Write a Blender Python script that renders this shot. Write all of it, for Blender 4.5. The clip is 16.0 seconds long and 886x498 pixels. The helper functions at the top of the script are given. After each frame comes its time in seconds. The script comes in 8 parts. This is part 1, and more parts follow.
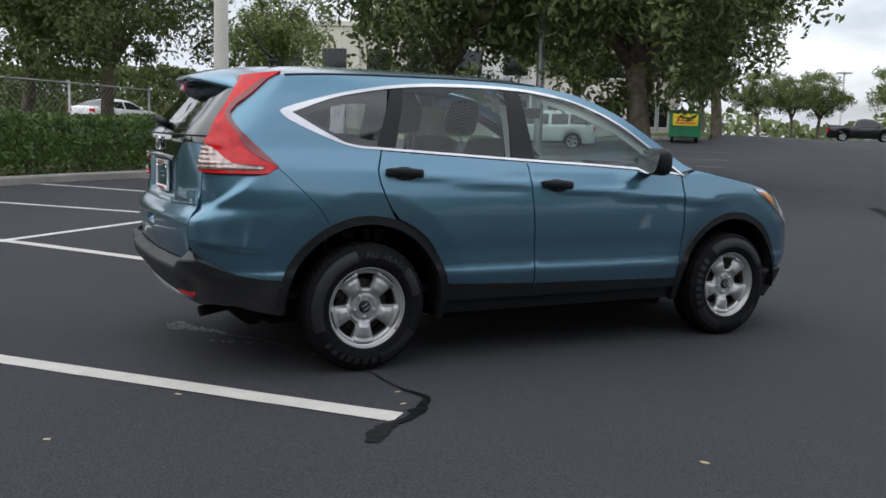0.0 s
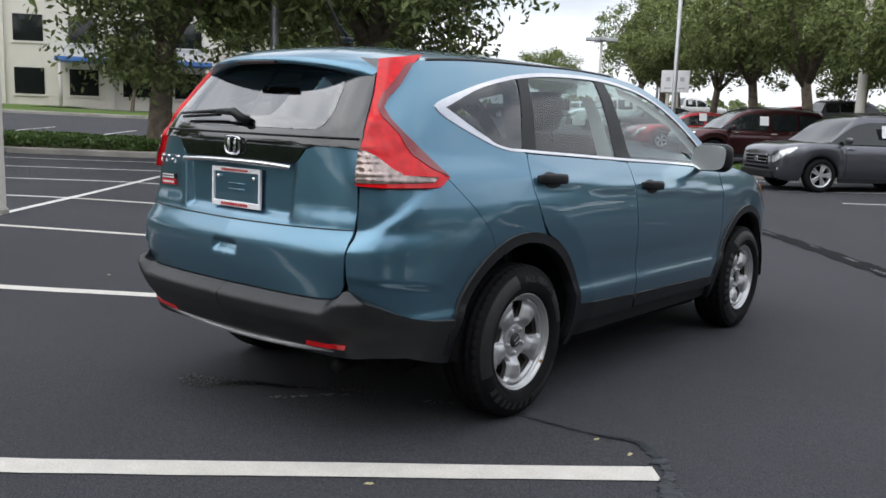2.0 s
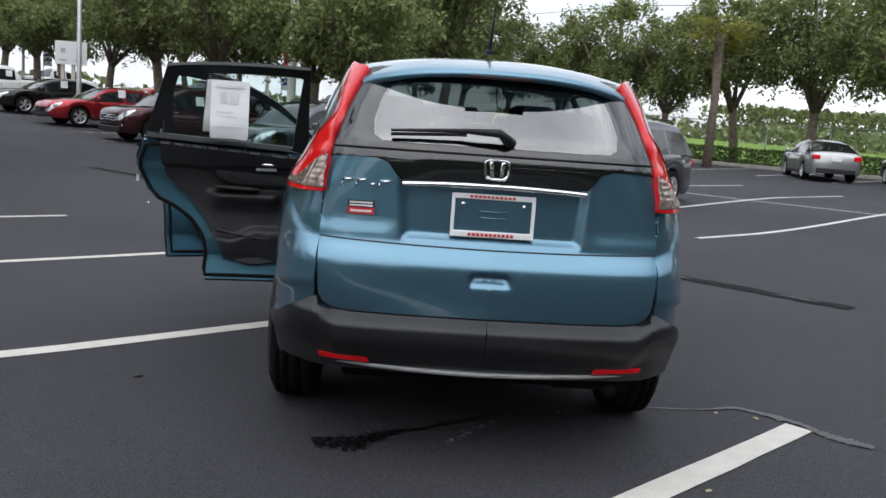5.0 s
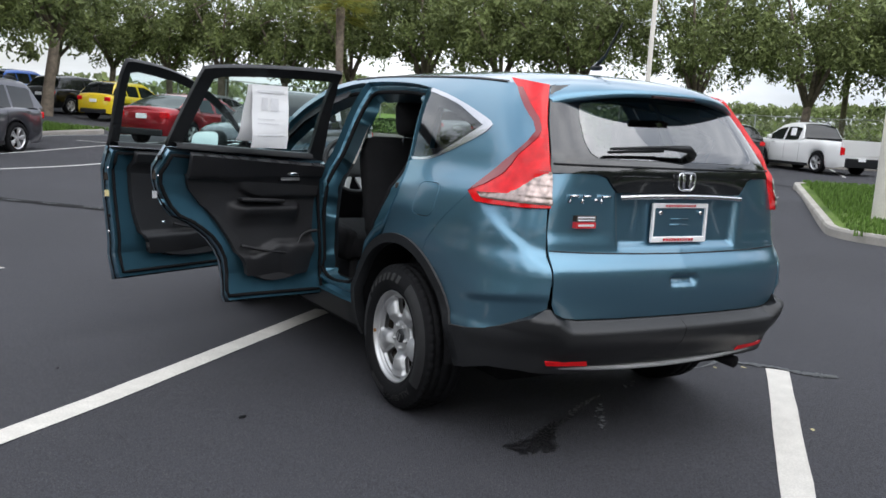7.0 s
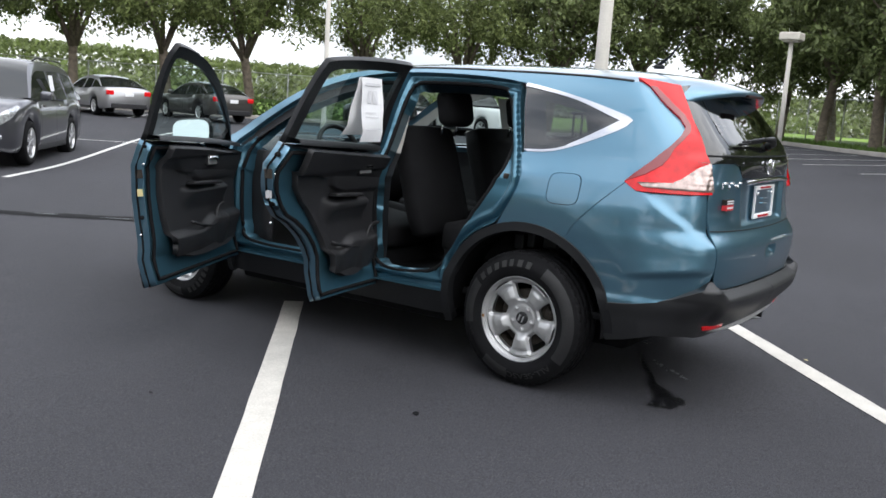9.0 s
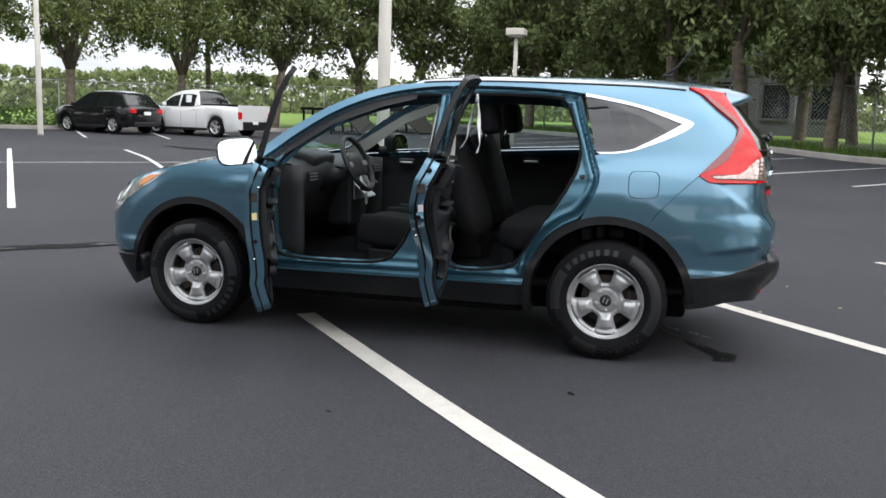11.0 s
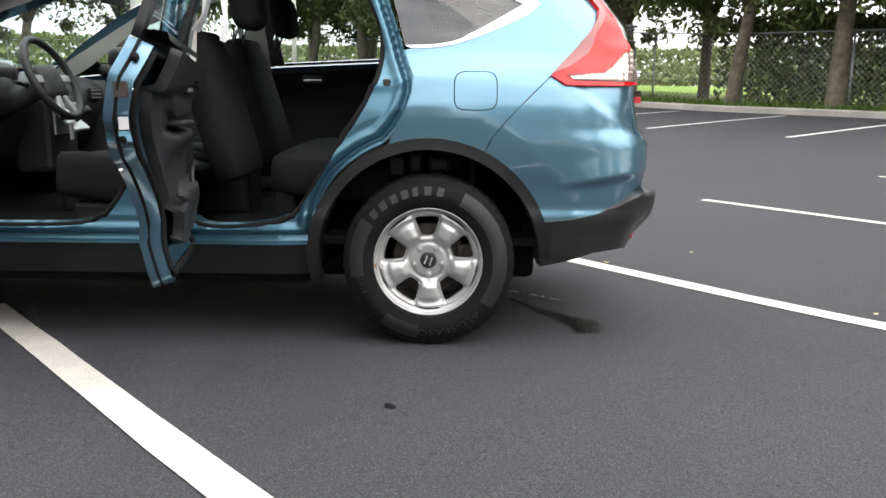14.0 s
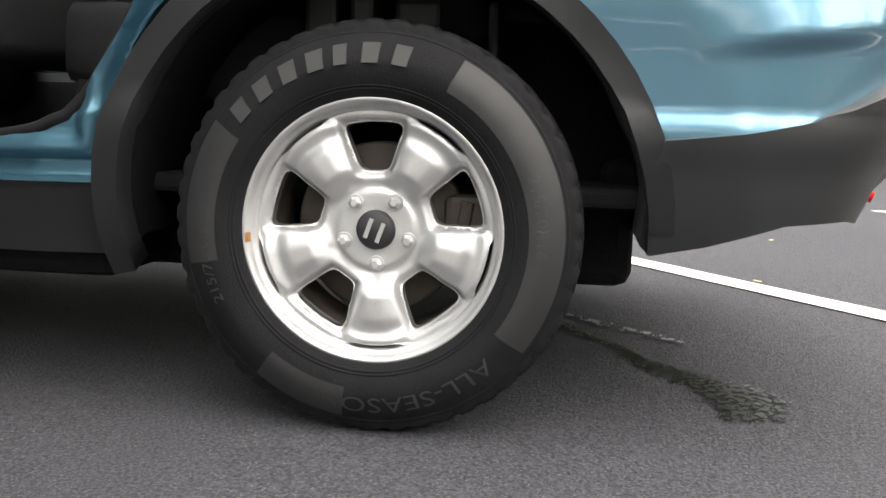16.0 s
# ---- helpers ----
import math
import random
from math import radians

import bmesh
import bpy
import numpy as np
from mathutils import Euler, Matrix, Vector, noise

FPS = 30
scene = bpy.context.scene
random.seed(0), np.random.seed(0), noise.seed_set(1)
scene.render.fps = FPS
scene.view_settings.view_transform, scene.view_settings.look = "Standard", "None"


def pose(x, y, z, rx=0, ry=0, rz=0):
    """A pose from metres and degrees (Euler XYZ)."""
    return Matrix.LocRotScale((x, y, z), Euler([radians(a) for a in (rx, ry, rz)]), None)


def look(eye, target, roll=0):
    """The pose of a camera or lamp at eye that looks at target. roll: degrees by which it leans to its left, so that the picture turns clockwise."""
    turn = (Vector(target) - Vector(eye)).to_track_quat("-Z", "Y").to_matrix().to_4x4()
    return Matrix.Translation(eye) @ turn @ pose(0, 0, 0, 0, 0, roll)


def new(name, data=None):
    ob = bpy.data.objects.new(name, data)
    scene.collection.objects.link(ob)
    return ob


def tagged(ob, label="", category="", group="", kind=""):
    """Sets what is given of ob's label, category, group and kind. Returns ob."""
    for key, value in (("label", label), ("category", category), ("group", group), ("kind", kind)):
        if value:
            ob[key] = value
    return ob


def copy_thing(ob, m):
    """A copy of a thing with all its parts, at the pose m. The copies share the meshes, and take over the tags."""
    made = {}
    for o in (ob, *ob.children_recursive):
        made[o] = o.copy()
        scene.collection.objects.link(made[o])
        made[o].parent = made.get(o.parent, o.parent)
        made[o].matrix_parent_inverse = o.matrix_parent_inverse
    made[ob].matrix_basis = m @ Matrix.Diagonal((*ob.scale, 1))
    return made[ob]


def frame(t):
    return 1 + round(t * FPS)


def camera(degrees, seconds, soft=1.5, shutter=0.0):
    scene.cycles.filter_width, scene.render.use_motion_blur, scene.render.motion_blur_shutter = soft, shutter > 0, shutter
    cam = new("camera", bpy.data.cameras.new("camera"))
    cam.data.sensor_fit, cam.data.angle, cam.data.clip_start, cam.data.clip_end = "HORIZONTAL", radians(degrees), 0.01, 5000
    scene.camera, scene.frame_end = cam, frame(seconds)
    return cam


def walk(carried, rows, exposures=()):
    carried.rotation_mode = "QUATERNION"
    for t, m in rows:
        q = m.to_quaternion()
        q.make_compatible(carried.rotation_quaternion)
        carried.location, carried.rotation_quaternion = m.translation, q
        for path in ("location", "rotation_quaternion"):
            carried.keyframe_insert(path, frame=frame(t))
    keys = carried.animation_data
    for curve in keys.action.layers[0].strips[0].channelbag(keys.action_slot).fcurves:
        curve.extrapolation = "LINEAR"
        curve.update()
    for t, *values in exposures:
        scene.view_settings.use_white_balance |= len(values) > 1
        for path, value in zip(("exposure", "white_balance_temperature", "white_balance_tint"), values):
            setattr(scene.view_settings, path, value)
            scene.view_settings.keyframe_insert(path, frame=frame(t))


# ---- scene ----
cam = camera(53.4, 16.0, soft=1.6)
EXPO = 0.0
PATH = [
    (0, (5.044, -3.158, 1.29), (3.306, -2.206, 1.019), 1.6),
    (0.5, (4.578, -3.606, 1.292), (2.974, -2.441, 1.023), 1.7),
    (1, (4.062, -3.959, 1.307), (2.549, -2.683, 1.017), 1.8),
    (1.5, (3.514, -4.238, 1.324), (2.174, -2.783, 1.029), 2.0),
    (2, (2.961, -4.487, 1.322), (1.723, -2.945, 1.021), 1.9),
    (2.5, (2.42, -4.717, 1.332), (1.4, -3.025, 1.023), 2.2),
    (3, (1.864, -4.956, 1.351), (0.985, -3.187, 1.037), 2.0),
    (3.2, (1.631, -5.022, 1.338), (0.871, -3.198, 1.026), 1.8),
    (5.3, (-0.726, -5.463, 1.326), (-0.458, -3.501, 1.05), 3.8),
    (5.5, (-0.971, -5.417, 1.323), (-0.602, -3.471, 1.045), 3.4),
    (6, (-1.608, -5.275, 1.361), (-0.975, -3.401, 1.065), 4.3),
    (6.5, (-2.183, -5.106, 1.349), (-1.401, -3.29, 1.05), 3.7),
    (7, (-2.734, -4.885, 1.373), (-1.733, -3.179, 1.078), 3.7),
    (7.5, (-3.225, -4.615, 1.372), (-2.007, -3.056, 1.079), 4.3),
    (8, (-3.658, -4.307, 1.342), (-2.306, -2.859, 1.067), 3.9),
    (8.5, (-4.158, -3.911, 1.335), (-2.67, -2.606, 1.051), 4.0),
    (9, (-4.586, -3.465, 1.36), (-2.976, -2.322, 1.042), 3.9),
    (9.5, (-4.992, -3.051, 1.32), (-3.259, -2.097, 1.027), 4.2),
    (10, (-5.295, -2.577, 1.34), (-3.476, -1.803, 1.038), 3.1),
    (10.2, (-5.424, -2.437, 1.359), (-3.587, -1.709, 1.051), 2.5),
    (12.3, (-5.848, -1.046, 1.341), (-3.888, -0.755, 1.073), 1.0),
    (12.5, (-5.761, -1.07, 1.326), (-3.797, -0.806, 1.057), 1.0),
    (13, (-5.367, -1.206, 1.256), (-3.394, -1.02, 0.986), 1.3),
    (13.5, (-4.856, -1.32, 1.163), (-2.89, -1.214, 0.812), 1.1),
    (14, (-4.279, -1.478, 1.046), (-2.315, -1.419, 0.673), 1.1),
    (14.5, (-3.676, -1.612, 0.926), (-1.714, -1.502, 0.557), 1.3),
    (15, (-3.11, -1.683, 0.848), (-1.164, -1.444, 0.453), 1.3),
    (15.5, (-2.576, -1.659, 0.671), (-0.625, -1.44, 0.291), 2.6),
    (16, (-2.256, -1.63, 0.54), (-0.298, -1.355, 0.237), 2.3),
]
GAPS = [
    (4.25, (0.46, -5.39, 1.335), (0.21, -3.44, 1.04), 2.7),
    (11.25, (-5.87, -1.49, 1.36), (-3.95, -1.03, 1.07), 1.8),
]
import collections
DEG = math.degrees


EXPOSURES = [(0.0, -0.06, 6200), (0.8, -0.04, 6250), (1.6, 0.09, 6250), (2.5, 0.33, 6300), (3.2, 0.38, 6300), (5.5, 0.1, 6200), (6.5, 0.42, 6200), (8.0, 0.41, 6250), (9.0, 0.66, 6300), (10.0, 0.82, 6400),
             (12.5, 0.3, 6400), (13.0, 0.44, 6550), (13.6, 0.96, 6750), (14.5, 1.64, 6850), (15.2, 1.84, 7050), (16.0, 1.97, 7080)]


def put_rows(rows):
    return sorted(rows + GAPS, key=lambda r: r[0])


walk(cam, [(t, look(eye, target, roll)) for t, eye, target, roll in put_rows(PATH)],
     exposures=[(t, EXPO + e, k, 10) for t, e, k in EXPOSURES])

# ---- world and sun ----
SUN_AZ, SUN_EL = 185.0, 50.0      # degrees from +y clockwise, and height
world = bpy.data.worlds.new("sky")
scene.world = world
world.use_nodes = True
wn, wl = world.node_tree.nodes, world.node_tree.links
wn.clear()
sky = wn.new("ShaderNodeTexSky")
sky.sky_type = "NISHITA"
sky.sun_disc = False
sky.sun_elevation, sky.sun_rotation = radians(SUN_EL), radians(SUN_AZ)
sky.altitude, sky.air_density, sky.dust_density = 0, 1.2, 2.0
wcoord = wn.new("ShaderNodeTexCoord")
wmap = wn.new("ShaderNodeMapping")
wmap.inputs["Scale"].default_value = (1.0, 1.0, 3.2)
cloud = wn.new("ShaderNodeTexNoise")
cloud.inputs["Scale"].default_value, cloud.inputs["Detail"].default_value, cloud.inputs["Roughness"].default_value = 2.1, 7, 0.55
cloud.inputs["Distortion"].default_value = 0.35
shade = wn.new("ShaderNodeTexNoise")
shade.inputs["Scale"].default_value, shade.inputs["Detail"].default_value = 3.4, 6
cover = wn.new("ShaderNodeValToRGB")
cover.color_ramp.elements[0].position, cover.color_ramp.elements[0].color = 0.36, (0.45, 0.45, 0.45, 1)
cover.color_ramp.elements[1].position, cover.color_ramp.elements[1].color = 0.52, (1, 1, 1, 1)
tone = wn.new("ShaderNodeValToRGB")
tone.color_ramp.elements[0].position, tone.color_ramp.elements[0].color = 0.3, (5.6, 5.9, 6.5, 1)
tone.color_ramp.elements[1].position, tone.color_ramp.elements[1].color = 0.7, (10.5, 10.5, 10.6, 1)
wmix = wn.new("ShaderNodeMixRGB")
back = wn.new("ShaderNodeBackground")
back.inputs["Strength"].default_value = 0.1
wout = wn.new("ShaderNodeOutputWorld")
wl.new(wcoord.outputs["Generated"], wmap.inputs["Vector"])
wl.new(wmap.outputs["Vector"], cloud.inputs["Vector"])
wl.new(wmap.outputs["Vector"], shade.inputs["Vector"])
wl.new(cloud.outputs["Fac"], cover.inputs["Fac"])
wl.new(shade.outputs["Fac"], tone.inputs["Fac"])
wl.new(cover.outputs["Color"], wmix.inputs["Fac"])
wl.new(sky.outputs["Color"], wmix.inputs["Color1"])
# an overcast sky is brighter overhead than at the horizon
split = wn.new("ShaderNodeSeparateXYZ")
rise = wn.new("ShaderNodeMapRange")
rise.inputs["From Min"].default_value, rise.inputs["From Max"].default_value = 0.0, 1.0
rise.inputs["To Min"].default_value, rise.inputs["To Max"].default_value = 1.2, 1.85
lift_ = wn.new("ShaderNodeMixRGB")
lift_.blend_type = "MULTIPLY"
lift_.inputs["Fac"].default_value = 1
wl.new(wcoord.outputs["Generated"], split.inputs["Vector"])
wl.new(split.outputs["Z"], rise.inputs["Value"])
wl.new(tone.outputs["Color"], lift_.inputs["Color1"])
wl.new(rise.outputs["Result"], lift_.inputs["Color2"])
wl.new(lift_.outputs["Color"], wmix.inputs["Color2"])
wl.new(wmix.outputs["Color"], back.inputs["Color"])
wl.new(back.outputs["Background"], wout.inputs["Surface"])

sun = new("sun", bpy.data.lights.new("sun", "SUN"))
sun.data.energy, sun.data.angle, sun.data.color = 1.4, radians(100), (1.0, 0.96, 0.9)
sun_from = Vector((math.sin(radians(SUN_AZ)) * math.cos(radians(SUN_EL)), math.cos(radians(SUN_AZ)) * math.cos(radians(SUN_EL)), math.sin(radians(SUN_EL))))
sun.matrix_world = look(sun_from * 60, (0, 0, 0))


# ---- materials ----
def material(name, color, rough=0.6, metal=0.0, vary=0.0, scale=4.0, bump=0.0, bump_scale=60.0, spec=0.5, coat=0.0,
             second=None, fine=0.0, fine_scale=200.0, object_vary=0.0, island_vary=0.0, trans=0.0, specks=None):
    """A principled surface with two scales of colour variation, relief and, if asked, variation from piece to piece."""
    m = bpy.data.materials.new(name)
    m.use_nodes = True
    nt = m.node_tree
    b = nt.nodes["Principled BSDF"]
    b.inputs["Base Color"].default_value = (*color, 1)
    b.inputs["Roughness"].default_value, b.inputs["Metallic"].default_value = rough, metal
    b.inputs["Specular IOR Level"].default_value = spec
    b.inputs["Coat Weight"].default_value = coat
    b.inputs["Coat Roughness"].default_value = 0.03
    coord = nt.nodes.new("ShaderNodeTexCoord")
    out = None
    if vary or second:
        n = nt.nodes.new("ShaderNodeTexNoise")
        n.inputs["Scale"].default_value, n.inputs["Detail"].default_value = scale, 6
        nt.links.new(coord.outputs["Object"], n.inputs["Vector"])
        r = nt.nodes.new("ShaderNodeMapRange")
        r.inputs["From Min"].default_value, r.inputs["From Max"].default_value = 0.3, 0.7
        nt.links.new(n.outputs["Fac"], r.inputs["Value"])
        x = nt.nodes.new("ShaderNodeMixRGB")
        dark = tuple(c * (1 - vary) for c in color)
        x.inputs["Color1"].default_value = (*dark, 1)
        x.inputs["Color2"].default_value = (*(second or tuple(min(1, c * (1 + vary)) for c in color)), 1)
        nt.links.new(r.outputs["Result"], x.inputs["Fac"])
        out = x.outputs["Color"]
    if fine:
        n = nt.nodes.new("ShaderNodeTexNoise")
        n.inputs["Scale"].default_value, n.inputs["Detail"].default_value = fine_scale, 3
        nt.links.new(coord.outputs["Object"], n.inputs["Vector"])
        r = nt.nodes.new("ShaderNodeMapRange")
        r.inputs["From Min"].default_value, r.inputs["From Max"].default_value = 0.25, 0.75
        r.inputs["To Min"].default_value, r.inputs["To Max"].default_value = 1 - fine, 1 + fine
        nt.links.new(n.outputs["Fac"], r.inputs["Value"])
        x = nt.nodes.new("ShaderNodeMixRGB")
        x.blend_type = "MULTIPLY"
        x.inputs["Fac"].default_value = 1
        if out:
            nt.links.new(out, x.inputs["Color1"])
        else:
            x.inputs["Color1"].default_value = (*color, 1)
        nt.links.new(r.outputs["Result"], x.inputs["Color2"])
        out = x.outputs["Color"]
    if specks:
        n = nt.nodes.new("ShaderNodeTexNoise")
        n.inputs["Scale"].default_value, n.inputs["Detail"].default_value = specks[1], 2
        nt.links.new(coord.outputs["Object"], n.inputs["Vector"])
        r = nt.nodes.new("ShaderNodeMapRange")
        r.inputs["From Min"].default_value, r.inputs["From Max"].default_value = 0.58, 0.72
        nt.links.new(n.outputs["Fac"], r.inputs["Value"])
        x = nt.nodes.new("ShaderNodeMixRGB")
        nt.links.new(r.outputs["Result"], x.inputs["Fac"])
        nt.links.new(out, x.inputs["Color1"])
        x.inputs["Color2"].default_value = (*specks[0], 1)
        out = x.outputs["Color"]
    if object_vary or island_vary:
        if island_vary:
            info = nt.nodes.new("ShaderNodeNewGeometry")
            socket = info.outputs["Random Per Island"]
        else:
            info = nt.nodes.new("ShaderNodeObjectInfo")
            socket = info.outputs["Random"]
        amount = island_vary or object_vary
        r = nt.nodes.new("ShaderNodeMapRange")
        r.inputs["To Min"].default_value, r.inputs["To Max"].default_value = 1 - amount, 1 + amount
        nt.links.new(socket, r.inputs["Value"])
        x = nt.nodes.new("ShaderNodeMixRGB")
        x.blend_type = "MULTIPLY"
        x.inputs["Fac"].default_value = 1
        if out:
            nt.links.new(out, x.inputs["Color1"])
        else:
            x.inputs["Color1"].default_value = (*color, 1)
        nt.links.new(r.outputs["Result"], x.inputs["Color2"])
        out = x.outputs["Color"]
    if out:
        nt.links.new(out, b.inputs["Base Color"])
    if bump:
        n = nt.nodes.new("ShaderNodeTexNoise")
        n.inputs["Scale"].default_value, n.inputs["Detail"].default_value = bump_scale, 4
        nt.links.new(coord.outputs["Object"], n.inputs["Vector"])
        u = nt.nodes.new("ShaderNodeBump")
        u.inputs["Strength"].default_value, u.inputs["Distance"].default_value = bump, 0.01
        nt.links.new(n.outputs["Fac"], u.inputs["Height"])
        nt.links.new(u.outputs["Normal"], b.inputs["Normal"])
    if trans:
        t = nt.nodes.new("ShaderNodeBsdfTranslucent")
        if out:
            nt.links.new(out, t.inputs["Color"])
        else:
            t.inputs["Color"].default_value = (*color, 1)
        mx = nt.nodes.new("ShaderNodeMixShader")
        mx.inputs["Fac"].default_value = trans
        nt.links.new(b.outputs["BSDF"], mx.inputs[1])
        nt.links.new(t.outputs["BSDF"], mx.inputs[2])
        nt.links.new(mx.outputs["Shader"], nt.nodes["Material Output"].inputs["Surface"])
    return m


def glass(name, tint, clear, rough=0.0, gloss=0.06):
    """Thin tinted glass: a sharp reflection over a tinted clear pane."""
    m = bpy.data.materials.new(name)
    m.use_nodes = True
    nt = m.node_tree
    nt.nodes.clear()
    gl = nt.nodes.new("ShaderNodeBsdfGlossy")
    gl.inputs["Roughness"].default_value = rough
    tr = nt.nodes.new("ShaderNodeBsdfTransparent")
    tr.inputs["Color"].default_value = (*[c * clear for c in tint], 1)
    lw = nt.nodes.new("ShaderNodeLayerWeight")
    lw.inputs["Blend"].default_value = 0.5
    pw = nt.nodes.new("ShaderNodeMath")
    pw.operation = "POWER"
    pw.inputs[1].default_value = 4.0
    nt.links.new(lw.outputs["Facing"], pw.inputs[0])
    fr = nt.nodes.new("ShaderNodeMapRange")
    fr.inputs["To Min"].default_value, fr.inputs["To Max"].default_value = gloss, 0.95
    nt.links.new(pw.outputs["Value"], fr.inputs["Value"])
    mx = nt.nodes.new("ShaderNodeMixShader")
    out = nt.nodes.new("ShaderNodeOutputMaterial")
    nt.links.new(fr.outputs["Result"], mx.inputs["Fac"])
    nt.links.new(tr.outputs["BSDF"], mx.inputs[1])
    nt.links.new(gl.outputs["BSDF"], mx.inputs[2])
    nt.links.new(mx.outputs["Shader"], out.inputs["Surface"])
    return m


def car_paint(name, color, rough=0.30, metal=0.8):
    m = material(name, color, rough=rough, metal=metal, coat=1.0, fine=0.06, fine_scale=900)
    m.node_tree.nodes["Principled BSDF"].inputs["Coat Roughness"].default_value = 0.015
    return m


ASPHALT = material("asphalt", (0.040, 0.0405, 0.0475), rough=0.85, vary=0.16, scale=0.35, fine=0.7, fine_scale=150, bump=0.9, bump_scale=170, spec=0.3, specks=((0.12, 0.115, 0.11), 210))
LINE = material("line_paint", (0.55, 0.525, 0.48), rough=0.7, vary=0.08, scale=9, fine=0.16, fine_scale=110, bump=0.3, bump_scale=150)
OLD_LINE = material("worn_line_paint", (0.58, 0.58, 0.56), rough=0.75, vary=0.15, scale=6, fine=0.2, fine_scale=80)
TAR_SEAL = material("tar_filler", (0.008, 0.008, 0.009), rough=0.3, vary=0.3, scale=20, bump=0.7, bump_scale=22, spec=0.5)
TAR = material("tar", (0.008, 0.008, 0.009), rough=0.85, vary=0.3, scale=20, bump=0.4, bump_scale=60, spec=0.12)


def speckled(name, color, cover, scale, rough=0.5, bump=0.5):
    """A thin stain, or painted glint, that lets the asphalt show through in specks."""
    m = material(name, color, rough=rough, vary=0.3, scale=14, fine=0.3, fine_scale=140, bump=bump, bump_scale=330, spec=0.5)
    nt = m.node_tree
    b = nt.nodes["Principled BSDF"]
    coord = nt.nodes.new("ShaderNodeTexCoord")
    n = nt.nodes.new("ShaderNodeTexNoise")
    n.inputs["Scale"].default_value, n.inputs["Detail"].default_value = scale, 5
    r = nt.nodes.new("ShaderNodeMapRange")
    r.inputs["From Min"].default_value, r.inputs["From Max"].default_value = cover - 0.08, cover + 0.08
    tr = nt.nodes.new("ShaderNodeBsdfTransparent")
    mx = nt.nodes.new("ShaderNodeMixShader")
    nt.links.new(coord.outputs["Object"], n.inputs["Vector"])
    nt.links.new(n.outputs["Fac"], r.inputs["Value"])
    nt.links.new(r.outputs["Result"], mx.inputs["Fac"])
    nt.links.new(tr.outputs["BSDF"], mx.inputs[1])
    nt.links.new(b.outputs["BSDF"], mx.inputs[2])
    nt.links.new(mx.outputs["Shader"], nt.nodes["Material Output"].inputs["Surface"])
    return m


STAIN = speckled("oil_on_asphalt", (0.004, 0.004, 0.005), 0.46, 75, rough=0.3, bump=0.08)
# pale specks for streaks, and for sky glints painted on the tar seam
PALE_MARK = speckled("pale_asphalt", (0.15, 0.16, 0.17), 0.5, 45)
KERB = material("kerb_concrete", (0.33, 0.31, 0.28), rough=0.9, vary=0.2, scale=2.0, fine=0.15, fine_scale=70, bump=0.3, bump_scale=50)
GRASS = material("grass_ground", (0.075, 0.125, 0.03), rough=0.95, vary=0.3, scale=0.6, second=(0.13, 0.19, 0.045), fine=0.4, fine_scale=25, spec=0.1)
FIELD = material("field", (0.13, 0.22, 0.04), rough=0.95, vary=0.2, scale=0.15, second=(0.2, 0.3, 0.06), fine=0.3, fine_scale=3, spec=0.1)
MULCH = material("mulch", (0.10, 0.075, 0.05), rough=0.95, vary=0.4, scale=7, fine=0.4, fine_scale=60, bump=0.6, bump_scale=40, spec=0.1)
BARK = material("bark", (0.17, 0.14, 0.11), rough=0.95, vary=0.3, scale=6, fine=0.3, fine_scale=40, bump=0.8, bump_scale=30, spec=0.1)
LEAF = material("oak_leaves", (0.145, 0.178, 0.066), rough=0.55, vary=0.3, scale=0.5, island_vary=0.5, trans=0.3, spec=0.3)
LEAF_B = material("light_leaves", (0.165, 0.20, 0.07), rough=0.55, vary=0.3, scale=0.5, island_vary=0.5, trans=0.35, spec=0.3)
HEDGE = material("hedge_leaves", (0.092, 0.15, 0.042), rough=0.5, vary=0.3, scale=2, island_vary=0.5, trans=0.25, spec=0.3)
BLADE = material("grass_blades", (0.10, 0.17, 0.035), rough=0.6, island_vary=0.45, trans=0.3, spec=0.2)
REED = material("dry_reed", (0.42, 0.38, 0.22), rough=0.8, island_vary=0.35, trans=0.3, spec=0.2)
PALM_LEAF = material("palm_frond", (0.34, 0.33, 0.06), rough=0.5, island_vary=0.45, trans=0.3)
STUCCO = material("cream_stucco", (0.66, 0.62, 0.54), rough=0.9, vary=0.06, scale=0.5, fine=0.06, fine_scale=20)
GALV = material("galvanised_steel", (0.45, 0.46, 0.47), rough=0.5, metal=0.8, vary=0.12, scale=8)
POLE_PAINT = material("pole_concrete", (0.56, 0.53, 0.48), rough=0.85, vary=0.1, scale=1.2, fine=0.08, fine_scale=40, bump=0.15)
DARK_ROOF = material("dark_roof", (0.09, 0.09, 0.095), rough=0.8, vary=0.2, scale=1.0)
PAPER = material("paper", (0.86, 0.86, 0.87), rough=0.7, vary=0.03, scale=12)
PRINT = material("grey_print", (0.5, 0.5, 0.52), rough=0.8)
BLACK_TRIM = material("black_plastic", (0.0145, 0.0152, 0.0168), rough=0.43, vary=0.12, scale=6, bump=0.12, bump_scale=600, spec=0.28)
RUBBER = material("rubber", (0.008, 0.008, 0.009), rough=0.8, vary=0.25, scale=12, fine=0.2, fine_scale=150, bump=0.15, bump_scale=300, spec=0.16)
CHROME = material("chrome", (0.85, 0.85, 0.87), rough=0.06, metal=1.0)
STEEL = material("silver_steel_wheel", (0.50, 0.50, 0.505), rough=0.42, metal=0.7, vary=0.07, scale=14, fine=0.05, fine_scale=300, coat=0.25)
DARK_STEEL = material("dark_steel", (0.05, 0.042, 0.036), rough=0.7, metal=0.6, vary=0.4, scale=18)
